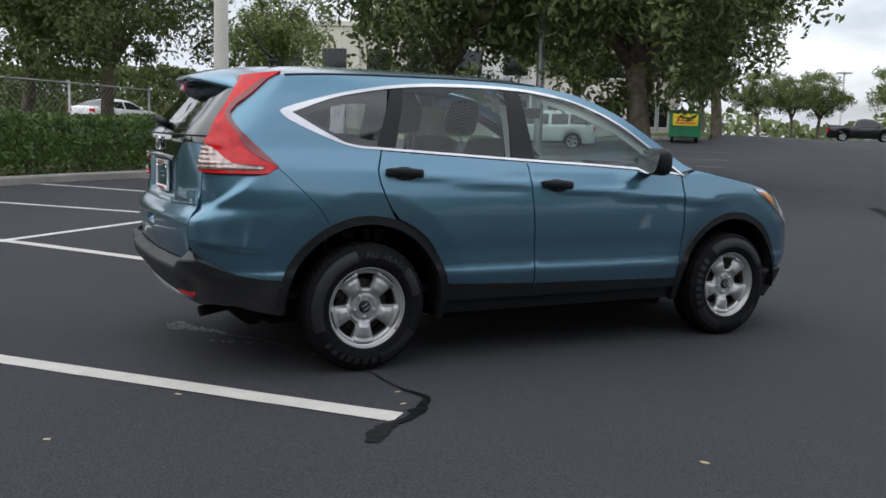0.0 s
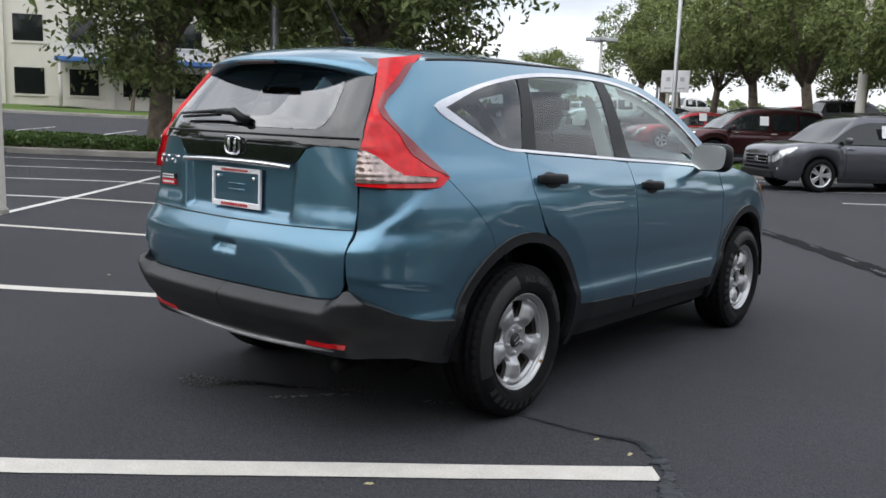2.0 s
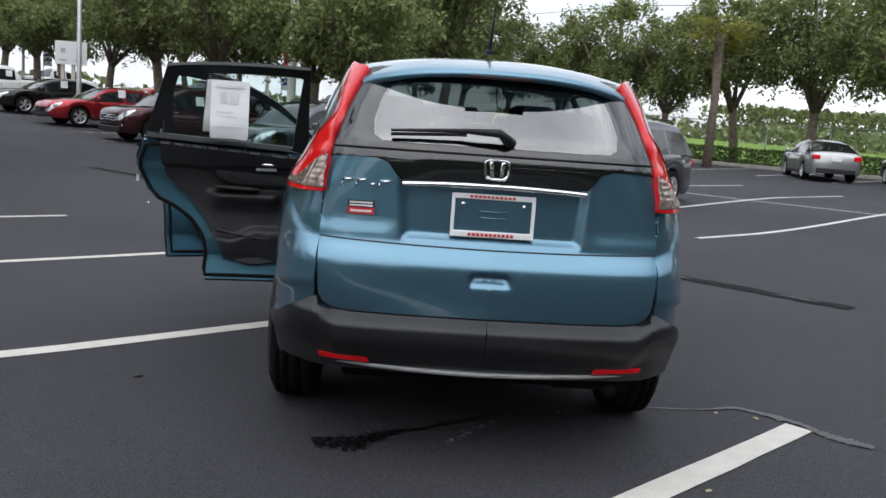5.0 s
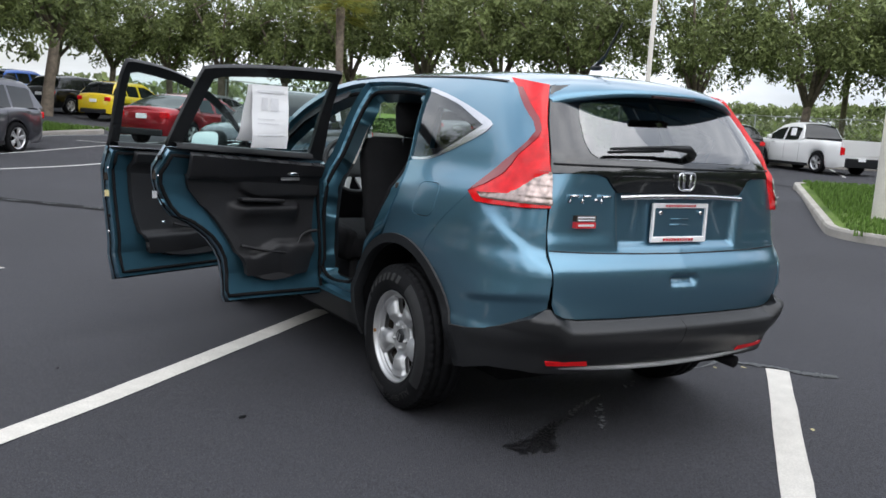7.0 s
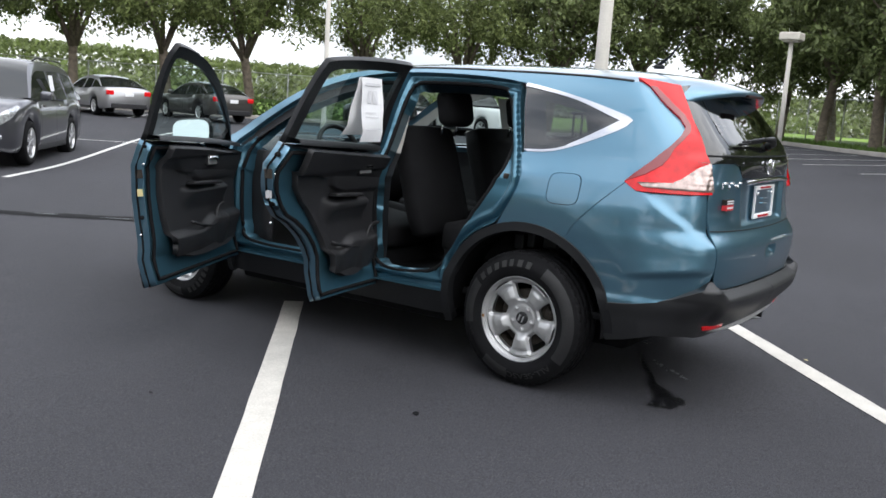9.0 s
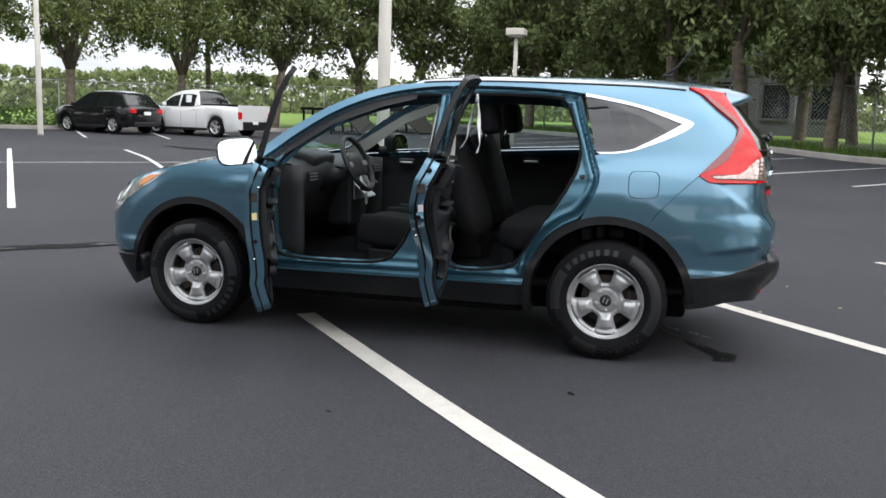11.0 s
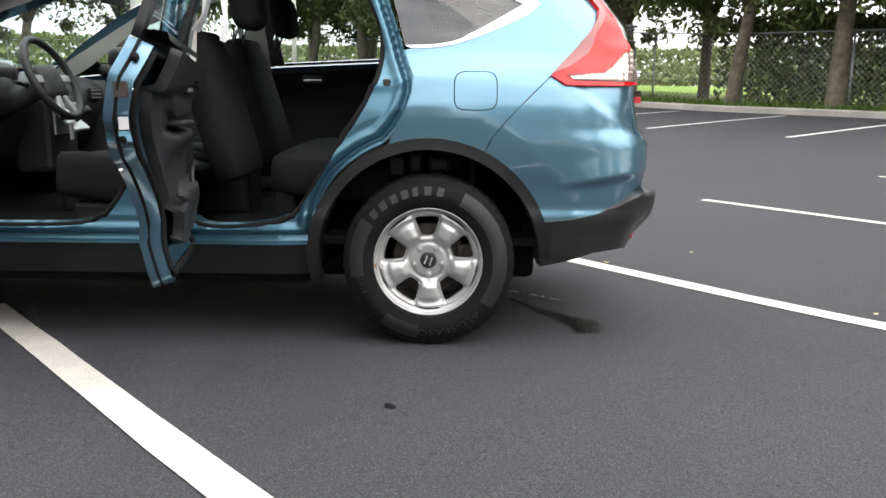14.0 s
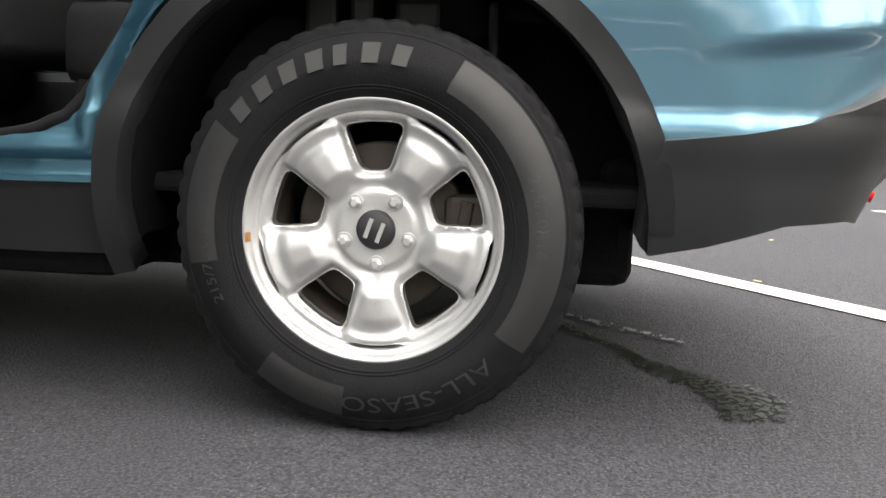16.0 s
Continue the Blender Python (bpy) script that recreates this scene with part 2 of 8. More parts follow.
RED_LAMP = material("red_lamp", (0.66, 0.008, 0.012), rough=0.1, coat=0.35, spec=0.3, vary=0.18, scale=25)
SMOKED = material("smoked_red_lamp", (0.02, 0.003, 0.004), rough=0.4)
BARREL = material("rusty_barrel", (0.05, 0.04, 0.032), rough=0.9, vary=0.4, scale=30)
YELLOW_TAG = material("yellow_label", (0.7, 0.6, 0.3), rough=0.7)
FAINT = material("faint_print", (0.7, 0.7, 0.72), rough=0.8)
DARK_RED = material("dark_red_lamp", (0.22, 0.006, 0.01), rough=0.15, coat=1.0)
CLEAR_LAMP = material("clear_lamp", (0.40, 0.31, 0.28), rough=0.14, metal=0.6, vary=0.45, scale=38, coat=1.0)
AMBER = material("amber_lamp", (0.8, 0.3, 0.08), rough=0.2, coat=1.0)
HEADLAMP = material("headlamp", (0.6, 0.62, 0.64), rough=0.1, metal=0.6, vary=0.4, scale=25, coat=1.0)
CAR_GLASS = glass("car_glass", (0.80, 0.92, 0.90), 0.92)
DARK_GLASS = glass("privacy_glass", (0.62, 0.66, 0.67), 0.55, gloss=0.10)
REAR_GLASS = glass("tinted_rear_glass", (0.66, 0.70, 0.70), 0.5, gloss=0.25)
FAR_GLASS = material("dark_window", (0.010, 0.012, 0.013), rough=0.06, coat=0.25, spec=0.5)
SEAT = material("black_seat_cloth", (0.010, 0.010, 0.011), rough=0.95, vary=0.25, scale=6, fine=0.3, fine_scale=250, bump=0.3, bump_scale=400, spec=0.2)
TRIM_IN = material("charcoal_door_trim", (0.018, 0.018, 0.02), rough=0.5, vary=0.15, scale=5, bump=0.15, bump_scale=350, spec=0.4)
LINER = material("light_headliner", (0.5, 0.49, 0.46), rough=0.9, vary=0.05, scale=5)
SILVER_IN = material("satin_silver", (0.5, 0.5, 0.5), rough=0.35, metal=0.7)
PAINT = car_paint("teal_blue_paint", (0.108, 0.226, 0.312))
# body teal darkened for the shade in door openings, with a duller finish
JAMB_SHADE = material("shaded_teal_paint", (0.06, 0.155, 0.215), rough=0.36, metal=0.7, vary=0.06, scale=8, fine=0.06, fine_scale=900, coat=0.5)
BRIGHT_TRIM = material("satin_bright_trim", (0.62, 0.62, 0.64), rough=0.14, metal=1.0, vary=0.05, scale=9)
RUST = material("rust", (0.28, 0.14, 0.05), rough=0.9, vary=0.3, scale=60)


# ---- mesh helpers ----
def mesh_object(name, verts, faces, mat, parent=None, label="", smooth=True, normals=None, mats=None, index=None):
    me = bpy.data.meshes.new(name)
    me.from_pydata([tuple(v) for v in verts], [], [tuple(f) for f in faces])
    for mm in (mats or [mat]):
        me.materials.append(mm)
    if index is not None:
        me.polygons.foreach_set("material_index", index)
    me.polygons.foreach_set("use_smooth", [smooth] * len(me.polygons))
    if normals is not None:
        me.normals_split_custom_set_from_vertices([tuple(n) for n in normals])
    me.update()
    ob = new(name, me)
    if parent:
        ob.parent = parent
    if label:
        ob["label"] = label
    return ob


def part(name, bm, mat, parent=None, label="", smooth=False):
    me = bpy.data.meshes.new(name)
    bm.to_mesh(me)
    bm.free()
    me.materials.append(mat)
    me.polygons.foreach_set("use_smooth", [smooth] * len(me.polygons))
    ob = new(name, me)
    if parent:
        ob.parent = parent
    if label:
        ob["label"] = label
    return ob


def thing(name, label, category, m=None, group="", kind=""):
    ob = new(name)
    ob.empty_display_size = 0.2
    if m is not None:
        ob.matrix_world = m
    return tagged(ob, label, category, group, kind)


def box(bm, x0, x1, y0, y1, z0, z1, bevel=0.0, seg=2, m=None):
    r = bmesh.ops.create_cube(bm, size=1)
    vs = r["verts"]
    bmesh.ops.scale(bm, vec=(x1 - x0, y1 - y0, z1 - z0), verts=vs)
    bmesh.ops.translate(bm, vec=((x0 + x1) / 2, (y0 + y1) / 2, (z0 + z1) / 2), verts=vs)
    if bevel:
        es = list({e for v in vs for e in v.link_edges})
        out = bmesh.ops.bevel(bm, geom=es, offset=bevel, segments=seg, profile=0.5, affect="EDGES")
        vs = list({v for f in out["faces"] for v in f.verts} | {v for v in vs if v.is_valid})
    if m is not None:
        bmesh.ops.transform(bm, matrix=m, verts=vs)
    return vs


def tube(bm, pts, radii, seg=10, cap=True):
    """A round tube along pts with a radius at each."""
    rings = []
    pts = [Vector(p) for p in pts]
    if not hasattr(radii, "__len__"):
        radii = [radii] * len(pts)
    for i, p in enumerate(pts):
        way = (pts[min(i + 1, len(pts) - 1)] - pts[max(i - 1, 0)]).normalized()
        side = way.cross(Vector((0, 0, 1)) if abs(way.z) < 0.95 else Vector((1, 0, 0))).normalized()
        up = side.cross(way)
        rings.append([bm.verts.new(p + radii[i] * (math.cos(a) * side + math.sin(a) * up)) for a in (2 * math.pi * k / seg for k in range(seg))])
    for a, b in zip(rings, rings[1:]):
        for k in range(seg):
            bm.faces.new((a[k], a[(k + 1) % seg], b[(k + 1) % seg], b[k]))
    if cap:
        bm.faces.new(rings[0][::-1])
        bm.faces.new(rings[-1])


def grid_faces(nu, nv, wrap=False, flip=False):
    fs = []
    for i in range(nu if wrap else nu - 1):
        for j in range(nv - 1):
            a, b = i * nv + j, ((i + 1) % nu) * nv + j
            q = (a, b, b + 1, a + 1)
            fs.append(q[::-1] if flip else q)
    return fs


def spline(pts, n=8, closed=False):
    """Points along a smooth curve through pts."""
    P = [Vector(p) for p in pts]
    out = []
    N = len(P)
    for i in range(N if closed else N - 1):
        p0 = P[(i - 1) % N] if closed or i > 0 else P[0] * 2 - P[1]
        p1, p2 = P[i], P[(i + 1) % N]
        p3 = P[(i + 2) % N] if closed or i + 2 < N else p2 * 2 - p1
        for k in range(n):
            t = k / n
            out.append(0.5 * ((2 * p1) + (p2 - p0) * t + (2 * p0 - 5 * p1 + 4 * p2 - p3) * t * t + (3 * p1 - p0 - 3 * p2 + p3) * t ** 3))
    if not closed:
        out.append(P[-1])
    return out


def curve_fn(pairs):
    """A smooth monotone function through (x, y) pairs."""
    xs, ys = np.array([p[0] for p in pairs], float), np.array([p[1] for p in pairs], float)
    d = np.diff(ys) / np.diff(xs)
    m = np.empty(len(xs))
    m[0], m[-1] = d[0], d[-1]
    for i in range(1, len(xs) - 1):
        m[i] = 0 if d[i - 1] * d[i] <= 0 else 2 * d[i - 1] * d[i] / (d[i - 1] + d[i])

    def f(x):
        x = min(max(x, xs[0]), xs[-1])
        i = min(max(int(np.searchsorted(xs, x)) - 1, 0), len(xs) - 2)
        h = xs[i + 1] - xs[i]
        t = (x - xs[i]) / h
        return float((2 * t ** 3 - 3 * t * t + 1) * ys[i] + (t ** 3 - 2 * t * t + t) * h * m[i] + (-2 * t ** 3 + 3 * t * t) * ys[i + 1] + (t ** 3 - t * t) * h * m[i + 1])
    return f


# ---- the lot's own grid: a along the stall lines, m across them ----
ALONG, ACROSS = Vector((0.747, 0.665, 0)).normalized(), Vector((-0.665, 0.747, 0)).normalized()
CORNER = Vector((1.60, -1.52, 0))
HEADING = DEG(math.atan2(-ALONG.x, ALONG.y))     # turn of a thing whose front is +y to face along


def lot(a, m, z=0.0):
    return CORNER + ALONG * a + ACROSS * m + Vector((0, 0, z))


def smoothstep(x, a, b):
    t = min(max((x - a) / (b - a), 0), 1)
    return t * t * (3 - 2 * t)


def ground_z(p):
    """The lay of the land: a gentle fall along the car, rising far off."""
    q = Vector((p[0], p[1], 0)) - CORNER
    a, m = q.dot(ALONG), q.dot(ACROSS)
    y = p[1]
    fall = 0.004 - 0.0125 * (min(max(y, -1.3), 2.0) + 1.3) - 0.0075 * (min(max(y, 2.0), 14.0) - 2.0)
    near = 0.10 * smoothstep(-a, 2, 6) + 0.5 * smoothstep(-m, 1, 19) + 0.25 * smoothstep(a, 9, 17)
    w = smoothstep(a, 0, 9)
    far = (1 - w) * (0.35 * smoothstep(m, 18, 27) + 1.15 * smoothstep(m, 24, 44) * (0.4 + 0.6 * smoothstep(a, -9, -2))) + w * (0.9 * smoothstep(m, 17, 45) + 0.4 * smoothstep(m, 44, 66))
    return fall + near + far + 0.25 * smoothstep(-a, 8, 30) + 0.25 * smoothstep(a, 20, 40)


def build_ground():
    """One sheet that reaches the horizon, finer near the car."""
    radii = [0.4 * k for k in range(30)] + [12 + 0.8 * k for k in range(28)] + [36, 38, 40, 42.5, 45, 50, 60, 80, 120, 250, 600, 1600, 4000]
    seg = 192
    verts, faces = [(0, 0, 0)], []
    for r in radii[1:]:
        for k in range(seg):
            a = 2 * math.pi * k / seg
            x, y = r * math.cos(a), r * math.sin(a)
            verts.append((x, y, ground_z((x, y))))
    for k in range(seg):
        faces.append((0, 1 + k, 1 + (k + 1) % seg))
    for i in range(len(radii) - 2):
        o = 1 + i * seg
        for k in range(seg):
            faces.append((o + k, o + seg + k, o + seg + (k + 1) % seg, o + (k + 1) % seg))
    ob = mesh_object("ground", verts, faces, ASPHALT)
    return tagged(ob, "dark smooth asphalt of a large parking lot", "ground", kind="structure")


def sheet(name, corners, z, mat, label, category, step=1.5, kind="structure", thick=0.0):
    """A sheet laid z above the land, over a region given by its corners in the lot's grid (a0, a1, m0, m1)."""
    a0, a1, m0, m1 = corners
    na, nm = max(2, int(abs(a1 - a0) / step) + 2), max(2, int(abs(m1 - m0) / step) + 2)
    verts = []
    for i in range(na):
        for j in range(nm):
            p = lot(a0 + (a1 - a0) * i / (na - 1), m0 + (m1 - m0) * j / (nm - 1))
            verts.append((p.x, p.y, ground_z(p) + z))
    faces = grid_faces(na, nm, flip=(a1 > a0) != (m1 > m0))
    ob = mesh_object(name, verts, faces, mat)
    return tagged(ob, label, category, kind=kind)


def stripe(a0, m0, a1, m1, width=0.105, mat=LINE, name="parking_line"):
    """One painted line on the asphalt, between two places of the lot's grid."""
    p, q = lot(a0, m0), lot(a1, m1)
    way = (q - p).normalized()
    side = Vector((-way.y, way.x, 0)) * width / 2
    n = max(2, int((q - p).length / 0.25))
    verts = []
    rnd = random.Random(int(1000 * (a0 + 7 * m0)))
    for i in range(n + 1):
        c = p + (q - p) * i / n
        e1, e2 = 1 + rnd.uniform(-0.05, 0.05), 1 + rnd.uniform(-0.05, 0.05)
        z = ground_z(c) + 0.005
        for v in (c - side * e1, c + side * e2):
            verts.append((v.x, v.y, z))
    ob = mesh_object(name, verts, grid_faces(n + 1, 2, flip=True), mat)
    return tagged(ob, "white painted parking line on dark asphalt", "parking line", group="parking lines", kind="structure")


build_ground()

# ---- lines, kerbs, seams ----
ENDS = [-15.0, -12.0, -9.0, -6.05, -3.06, 0.0, 3.0, 5.87, 8.8, 11.7, 14.6, 17.4]
MIDDLE = -5.35
for m0 in ENDS:
    stripe(MIDDLE, m0, 0.28 if m0 == -3.06 else 0.04, m0, width=0.13 if m0 in (0.0, 3.0) else 0.105)
for m0 in ENDS:
    stripe(-10.6, m0, MIDDLE, m0, mat=OLD_LINE)
stripe(MIDDLE, ENDS[0], MIDDLE, 18.6, mat=OLD_LINE)
for k in range(0, 15):
    stripe(7.6, 1.9 + k * 2.9, 20.4, 1.9 + k * 2.9, mat=OLD_LINE)
stripe(14.9, -0.6, 14.9, 18.0, mat=OLD_LINE)
for k in range(-3, 13):
    stripe(-5.3 + k * 2.85, -9.8, -5.3 + k * 2.85, -14.8, mat=OLD_LINE)
for k in range(-3, 10):
    stripe(27.4, -6 + k * 2.8, 32.6, -6 + k * 2.8, mat=OLD_LINE)
for k in range(0, 4):
    stripe(-16 + k * 2.8, 23.6, -16 + k * 2.8, 29, mat=OLD_LINE)
for k in range(0, 5):
    stripe(-4.6, 23.9 + k * 2.85, 0.4, 23.9 + k * 2.85, mat=OLD_LINE)


def outline_sheet(name, pts, z, mat, label, category, kind="structure"):
    """A flat patch with a drawn outline, lying on the asphalt."""
    bm = bmesh.new()
    vs = [bm.verts.new((p[0], p[1], ground_z(p) + z)) for p in pts]
    es = [bm.edges.new((vs[i], vs[(i + 1) % len(vs)])) for i in range(len(vs))]
    bmesh.ops.triangle_fill(bm, use_beauty=True, edges=es)
    for f in bm.faces:
        if f.normal.z < 0:
            f.normal_flip()
    return tagged(part(name, bm, mat), label, category, kind=kind)


def ribbon(path, widths, seed, jag=0.3, fine=10):
    """The outline of an uneven ribbon along a path."""
    rnd = random.Random(seed)
    pts = spline([(*p, 0) for p in path], fine)
    n = len(pts)
    left, right = [], []
    for i, p in enumerate(pts):
        way = (pts[min(i + 1, n - 1)] - pts[max(i - 1, 0)]).normalized()
        s = Vector((-way.y, way.x, 0))
        f = i / (n - 1) * (len(widths) - 1)
        w = widths[int(f)] + (widths[min(int(f) + 1, len(widths) - 1)] - widths[int(f)]) * (f - int(f))
        left.append(p + s * w * (0.5 + rnd.uniform(-jag, jag)))
        right.append(p - s * w * (0.5 + rnd.uniform(-jag, jag)))
    return left + right[::-1]


outline_sheet("tar_crack", ribbon([(0.80, -1.31), (0.89, -1.31), (1.21, -1.295), (1.42, -1.245), (1.585, -1.375), (1.66, -1.45), (1.70, -1.56), (1.78, -1.66), (1.87, -1.73)], [0.004, 0.007, 0.011, 0.03, 0.065, 0.032, 0.06, 0.10, 0.05], 3, 0.24),
              0.006, TAR_SEAL, "black tar-filled crack in the asphalt beside a tyre", "crack")
OIL = [(-0.65, -1.94), (-0.60, -1.98), (-0.52, -1.985), (-0.44, -1.94), (-0.36, -1.87), (-0.27, -1.80), (-0.184, -1.775), (-0.09, -1.70), (0.0, -1.645), (0.12, -1.58), (0.24, -1.526)]
outline_sheet("oil_stain", ribbon(OIL, [0.02, 0.12, 0.16, 0.11, 0.07, 0.045, 0.028, 0.036, 0.032, 0.025, 0.01], 5, 0.22, 16),
              0.006, STAIN, "dark wet oil stain on the asphalt behind the car", "stain")
outline_sheet("pale_streak", ribbon([(0.14, -1.64), (0.05, -1.74), (-0.02, -1.83), (-0.1, -1.95)], [0.02, 0.04, 0.05, 0.03], 6, 0.2),
              0.007, PALE_MARK, "pale speckled streak on the asphalt", "stain")
outline_sheet("pale_patch", ribbon([(0.42, -1.47), (0.48, -1.45), (0.58, -1.40)], [0.02, 0.05, 0.01], 8),
              0.007, PALE_MARK, "small pale patch on the asphalt under the car", "stain")
seam_line = [lot(3.82 + 0.05 * math.sin(m), m) for m in np.linspace(1.2, 17, 16)]
outline_sheet("tar_seam", ribbon([(p.x, p.y) for p in seam_line], [0.24, 0.30, 0.26, 0.32, 0.28, 0.24], 9, 0.12), 0.006, TAR, "wide black tar seam across the parking lot", "crack")
rnd = random.Random(11)
# pale dashes painted along the seam as glints of the sky
m0 = 1.5
while m0 < 14:
    long_ = rnd.uniform(0.25, 0.6)
    d = rnd.uniform(-0.06, 0.06)
    p, q = (lot(3.82 + d + 0.05 * math.sin(m), m) for m in (m0, m0 + long_))
    outline_sheet("pale_streak", ribbon([(p.x, p.y), ((p.x + q.x) / 2, (p.y + q.y) / 2), (q.x, q.y)], [0.04, 0.07, 0.03], int(m0 * 9)), 0.010, PALE_MARK, "pale sky glint painted on a tar seam", "stain")
    m0 += long_ + rnd.uniform(0.25, 0.9)
outline_sheet("tar_patch", ribbon([tuple(lot(19.5, -1.0).xy), tuple(lot(21, -0.2).xy), tuple(lot(23, 0.4).xy)], [0.25, 0.5, 0.3], 13), 0.006, TAR, "black tar patch on far asphalt", "stain")

debris = [(-1.56, -1.23), (-2.2, -0.2), (2.1, -2.6), (1.3, -2.9), (-3.2, -0.9), (2.6, -0.6), (-0.2, -3.4), (1.28, -1.33), (1.46, -1.38), (0.9, -2.3)]
for i, (x, y) in enumerate(debris):
    bm = bmesh.new()
    w = (0.022, 0.012, 0.014)[min(i, 2)] + rnd.uniform(0, 0.008)
    bmesh.ops.create_icosphere(bm, subdivisions=1, radius=w)
    for v in bm.verts:
        v.co = Vector((v.co.x * rnd.uniform(0.8, 1.5), v.co.y * rnd.uniform(0.4, 0.8), max(v.co.z, -0.004) * 0.16))
    ob = part("dead_leaf" if i else "tar_blob", bm, TAR if i in (0, 1) else REED)
    ob.matrix_world = pose(x, y, ground_z((x, y)) + 0.003, 0, 0, rnd.uniform(0, 360))
    tagged(ob, "small dry leaf lying on asphalt" if i else "small black tar blob on asphalt", "debris", group="debris on asphalt")


def kerb(path, name="kerb", width=0.16, height=0.15, closed=False):
    """A concrete kerb with rounded top edges along a path in the lot's grid."""
    pts = [lot(*p) for p in path]
    prof = [(-0.5, -0.05), (-0.5, 0.75), (-0.38, 1.0), (0.38, 1.0), (0.5, 0.8), (0.5, -0.05)]
    verts, n = [], len(pts)
    for i, p in enumerate(pts):
        a, b = (pts[(i - 1) % n], pts[(i + 1) % n]) if closed else (pts[max(i - 1, 0)], pts[min(i + 1, n - 1)])
        way = (b - a).normalized()
        s = Vector((-way.y, way.x, 0))
        for u, h in prof:
            q = p + s * u * width
            verts.append((q.x, q.y, ground_z(p) + h * height))
    faces = grid_faces(n, len(prof), wrap=closed)
    ob = mesh_object(name, verts, faces, KERB, smooth=False)
    return tagged(ob, "weathered grey concrete kerb along a planted edge", "kerb", kind="structure")


def rounded(a0, a1, m0, m1, r, n=8):
    out = []
    for ca, cm, t0 in ((a1 - r, m1 - r, 0), (a0 + r, m1 - r, 90), (a0 + r, m0 + r, 180), (a1 - r, m0 + r, 270)):
        for k in range(n + 1):
            t = radians(t0 + 90 * k / n)
            out.append((ca + r * math.cos(t), cm + r * math.sin(t)))
    return out


def line_path(a0, m0, a1, m1, n=12):
    return [(a0 + (a1 - a0) * i / n, m0 + (m1 - m0) * i / n) for i in range(n + 1)]


def blades(name, region, count, h, mat, label, seed, w=0.014, lean=0.5, category="grass", z0=0.1):
    """Many single blades over a region of the lot's grid."""
    rnd = random.Random(seed)
    verts, faces = [], []
    a0, a1, m0, m1 = region
    for _ in range(count):
        p = lot(rnd.uniform(a0, a1), rnd.uniform(m0, m1))
        z = ground_z(p) + z0
        t, hh = rnd.uniform(0, 6.283), h * rnd.uniform(0.5, 1.3)
        dx, dy = math.cos(t), math.sin(t)
        l = hh * lean * rnd.random()
        k = len(verts)
        verts += [(p.x - dy * w, p.y + dx * w, z), (p.x + dy * w, p.y - dx * w, z),
                  (p.x + dx * l * 0.4 + dy * w * 0.7, p.y + dy * l * 0.4 - dx * w * 0.7, z + hh * 0.6), (p.x + dx * l * 0.4 - dy * w * 0.7, p.y + dy * l * 0.4 + dx * w * 0.7, z + hh * 0.6),
                  (p.x + dx * l, p.y + dy * l, z + hh)]
        faces += [(k, k + 1, k + 2, k + 3), (k + 3, k + 2, k + 4)]
    ob = mesh_object(name, verts, faces, mat, smooth=False)
    return tagged(ob, label, category, kind="stuff")


def island(a0, a1, m0, m1, seed):
    ring = rounded(a0, a1, m0, m1, min(abs(m1 - m0), abs(a1 - a0)) * 0.48)
    kerb(ring, closed=True)
    pts = [lot(*p) for p in rounded(a0 + 0.07, a1 - 0.07, m0 + 0.07, m1 - 0.07, min(abs(m1 - m0), abs(a1 - a0)) * 0.44)]
    outline_sheet("island_grass", pts, 0.13, GRASS, "grass-covered kerbed parking island", "grass")
    blades("grass", (a0 + 0.25, a1 - 0.25, m0 + 0.2, m1 - 0.2), int(2600 * abs(a1 - a0) * abs(m1 - m0) / 10), 0.12, BLADE, "green grass on a kerbed island", seed)


island(8.1, 20.0, -4.2, -1.15, 1)
island(8.4, 19.0, 19.6, 23.0, 2)
plant_spot = lot(13.6, 20.6)
# planted edges of the lot
sheet("verge", (-60, 45, -15.4, -24), 0.10, GRASS, "grass verge behind the lot's kerb", "grass", step=3)
kerb(line_path(-60, -15.4, 45, -15.4, 40))
sheet("field", (-60, 45, -24, -160), 0.06, FIELD, "bright green open field beyond the fence", "field", step=6)
sheet("verge", (33.2, 37, -15.4, 60), 0.10, GRASS, "grass verge behind the lot's kerb", "grass", step=3)
kerb(line_path(33.2, -15.4, 33.2, 60, 30))
sheet("field", (37, 170, -60, 60), 0.06, FIELD, "bright green open field beyond the fence", "field", step=6)
sheet("planting_bed", (-10.7, -14.5, -30, 19.3), 0.12, MULCH, "mulched planting bed with a hedge", "bed", step=2)
kerb(line_path(-10.7, -30, -10.7, 19.0, 26))
sheet("lawn", (-14.5, -60, -60, 19.3), 0.1, GRASS, "rough lawn behind the hedge", "grass", step=5)
sheet("planting_bed", (-40, -0.2, 19.3, 21.4), 0.12, MULCH, "mulched strip with low ground cover", "bed", step=2)
kerb(line_path(-40, 19.1, -0.2, 19.1, 20))
kerb(line_path(-40, 21.5, -0.2, 21.5, 20))
sheet("lawn", (-60, -22, 36, 90), 0.1, GRASS, "lawn in front of a cream building", "grass", step=5)
sheet("lawn", (-22, -0.8, 37.5, 45), 0.12, GRASS, "grass strip with trees beyond the lane", "grass", step=4)
kerb(line_path(-22, 37.5, -0.8, 37.5, 16))


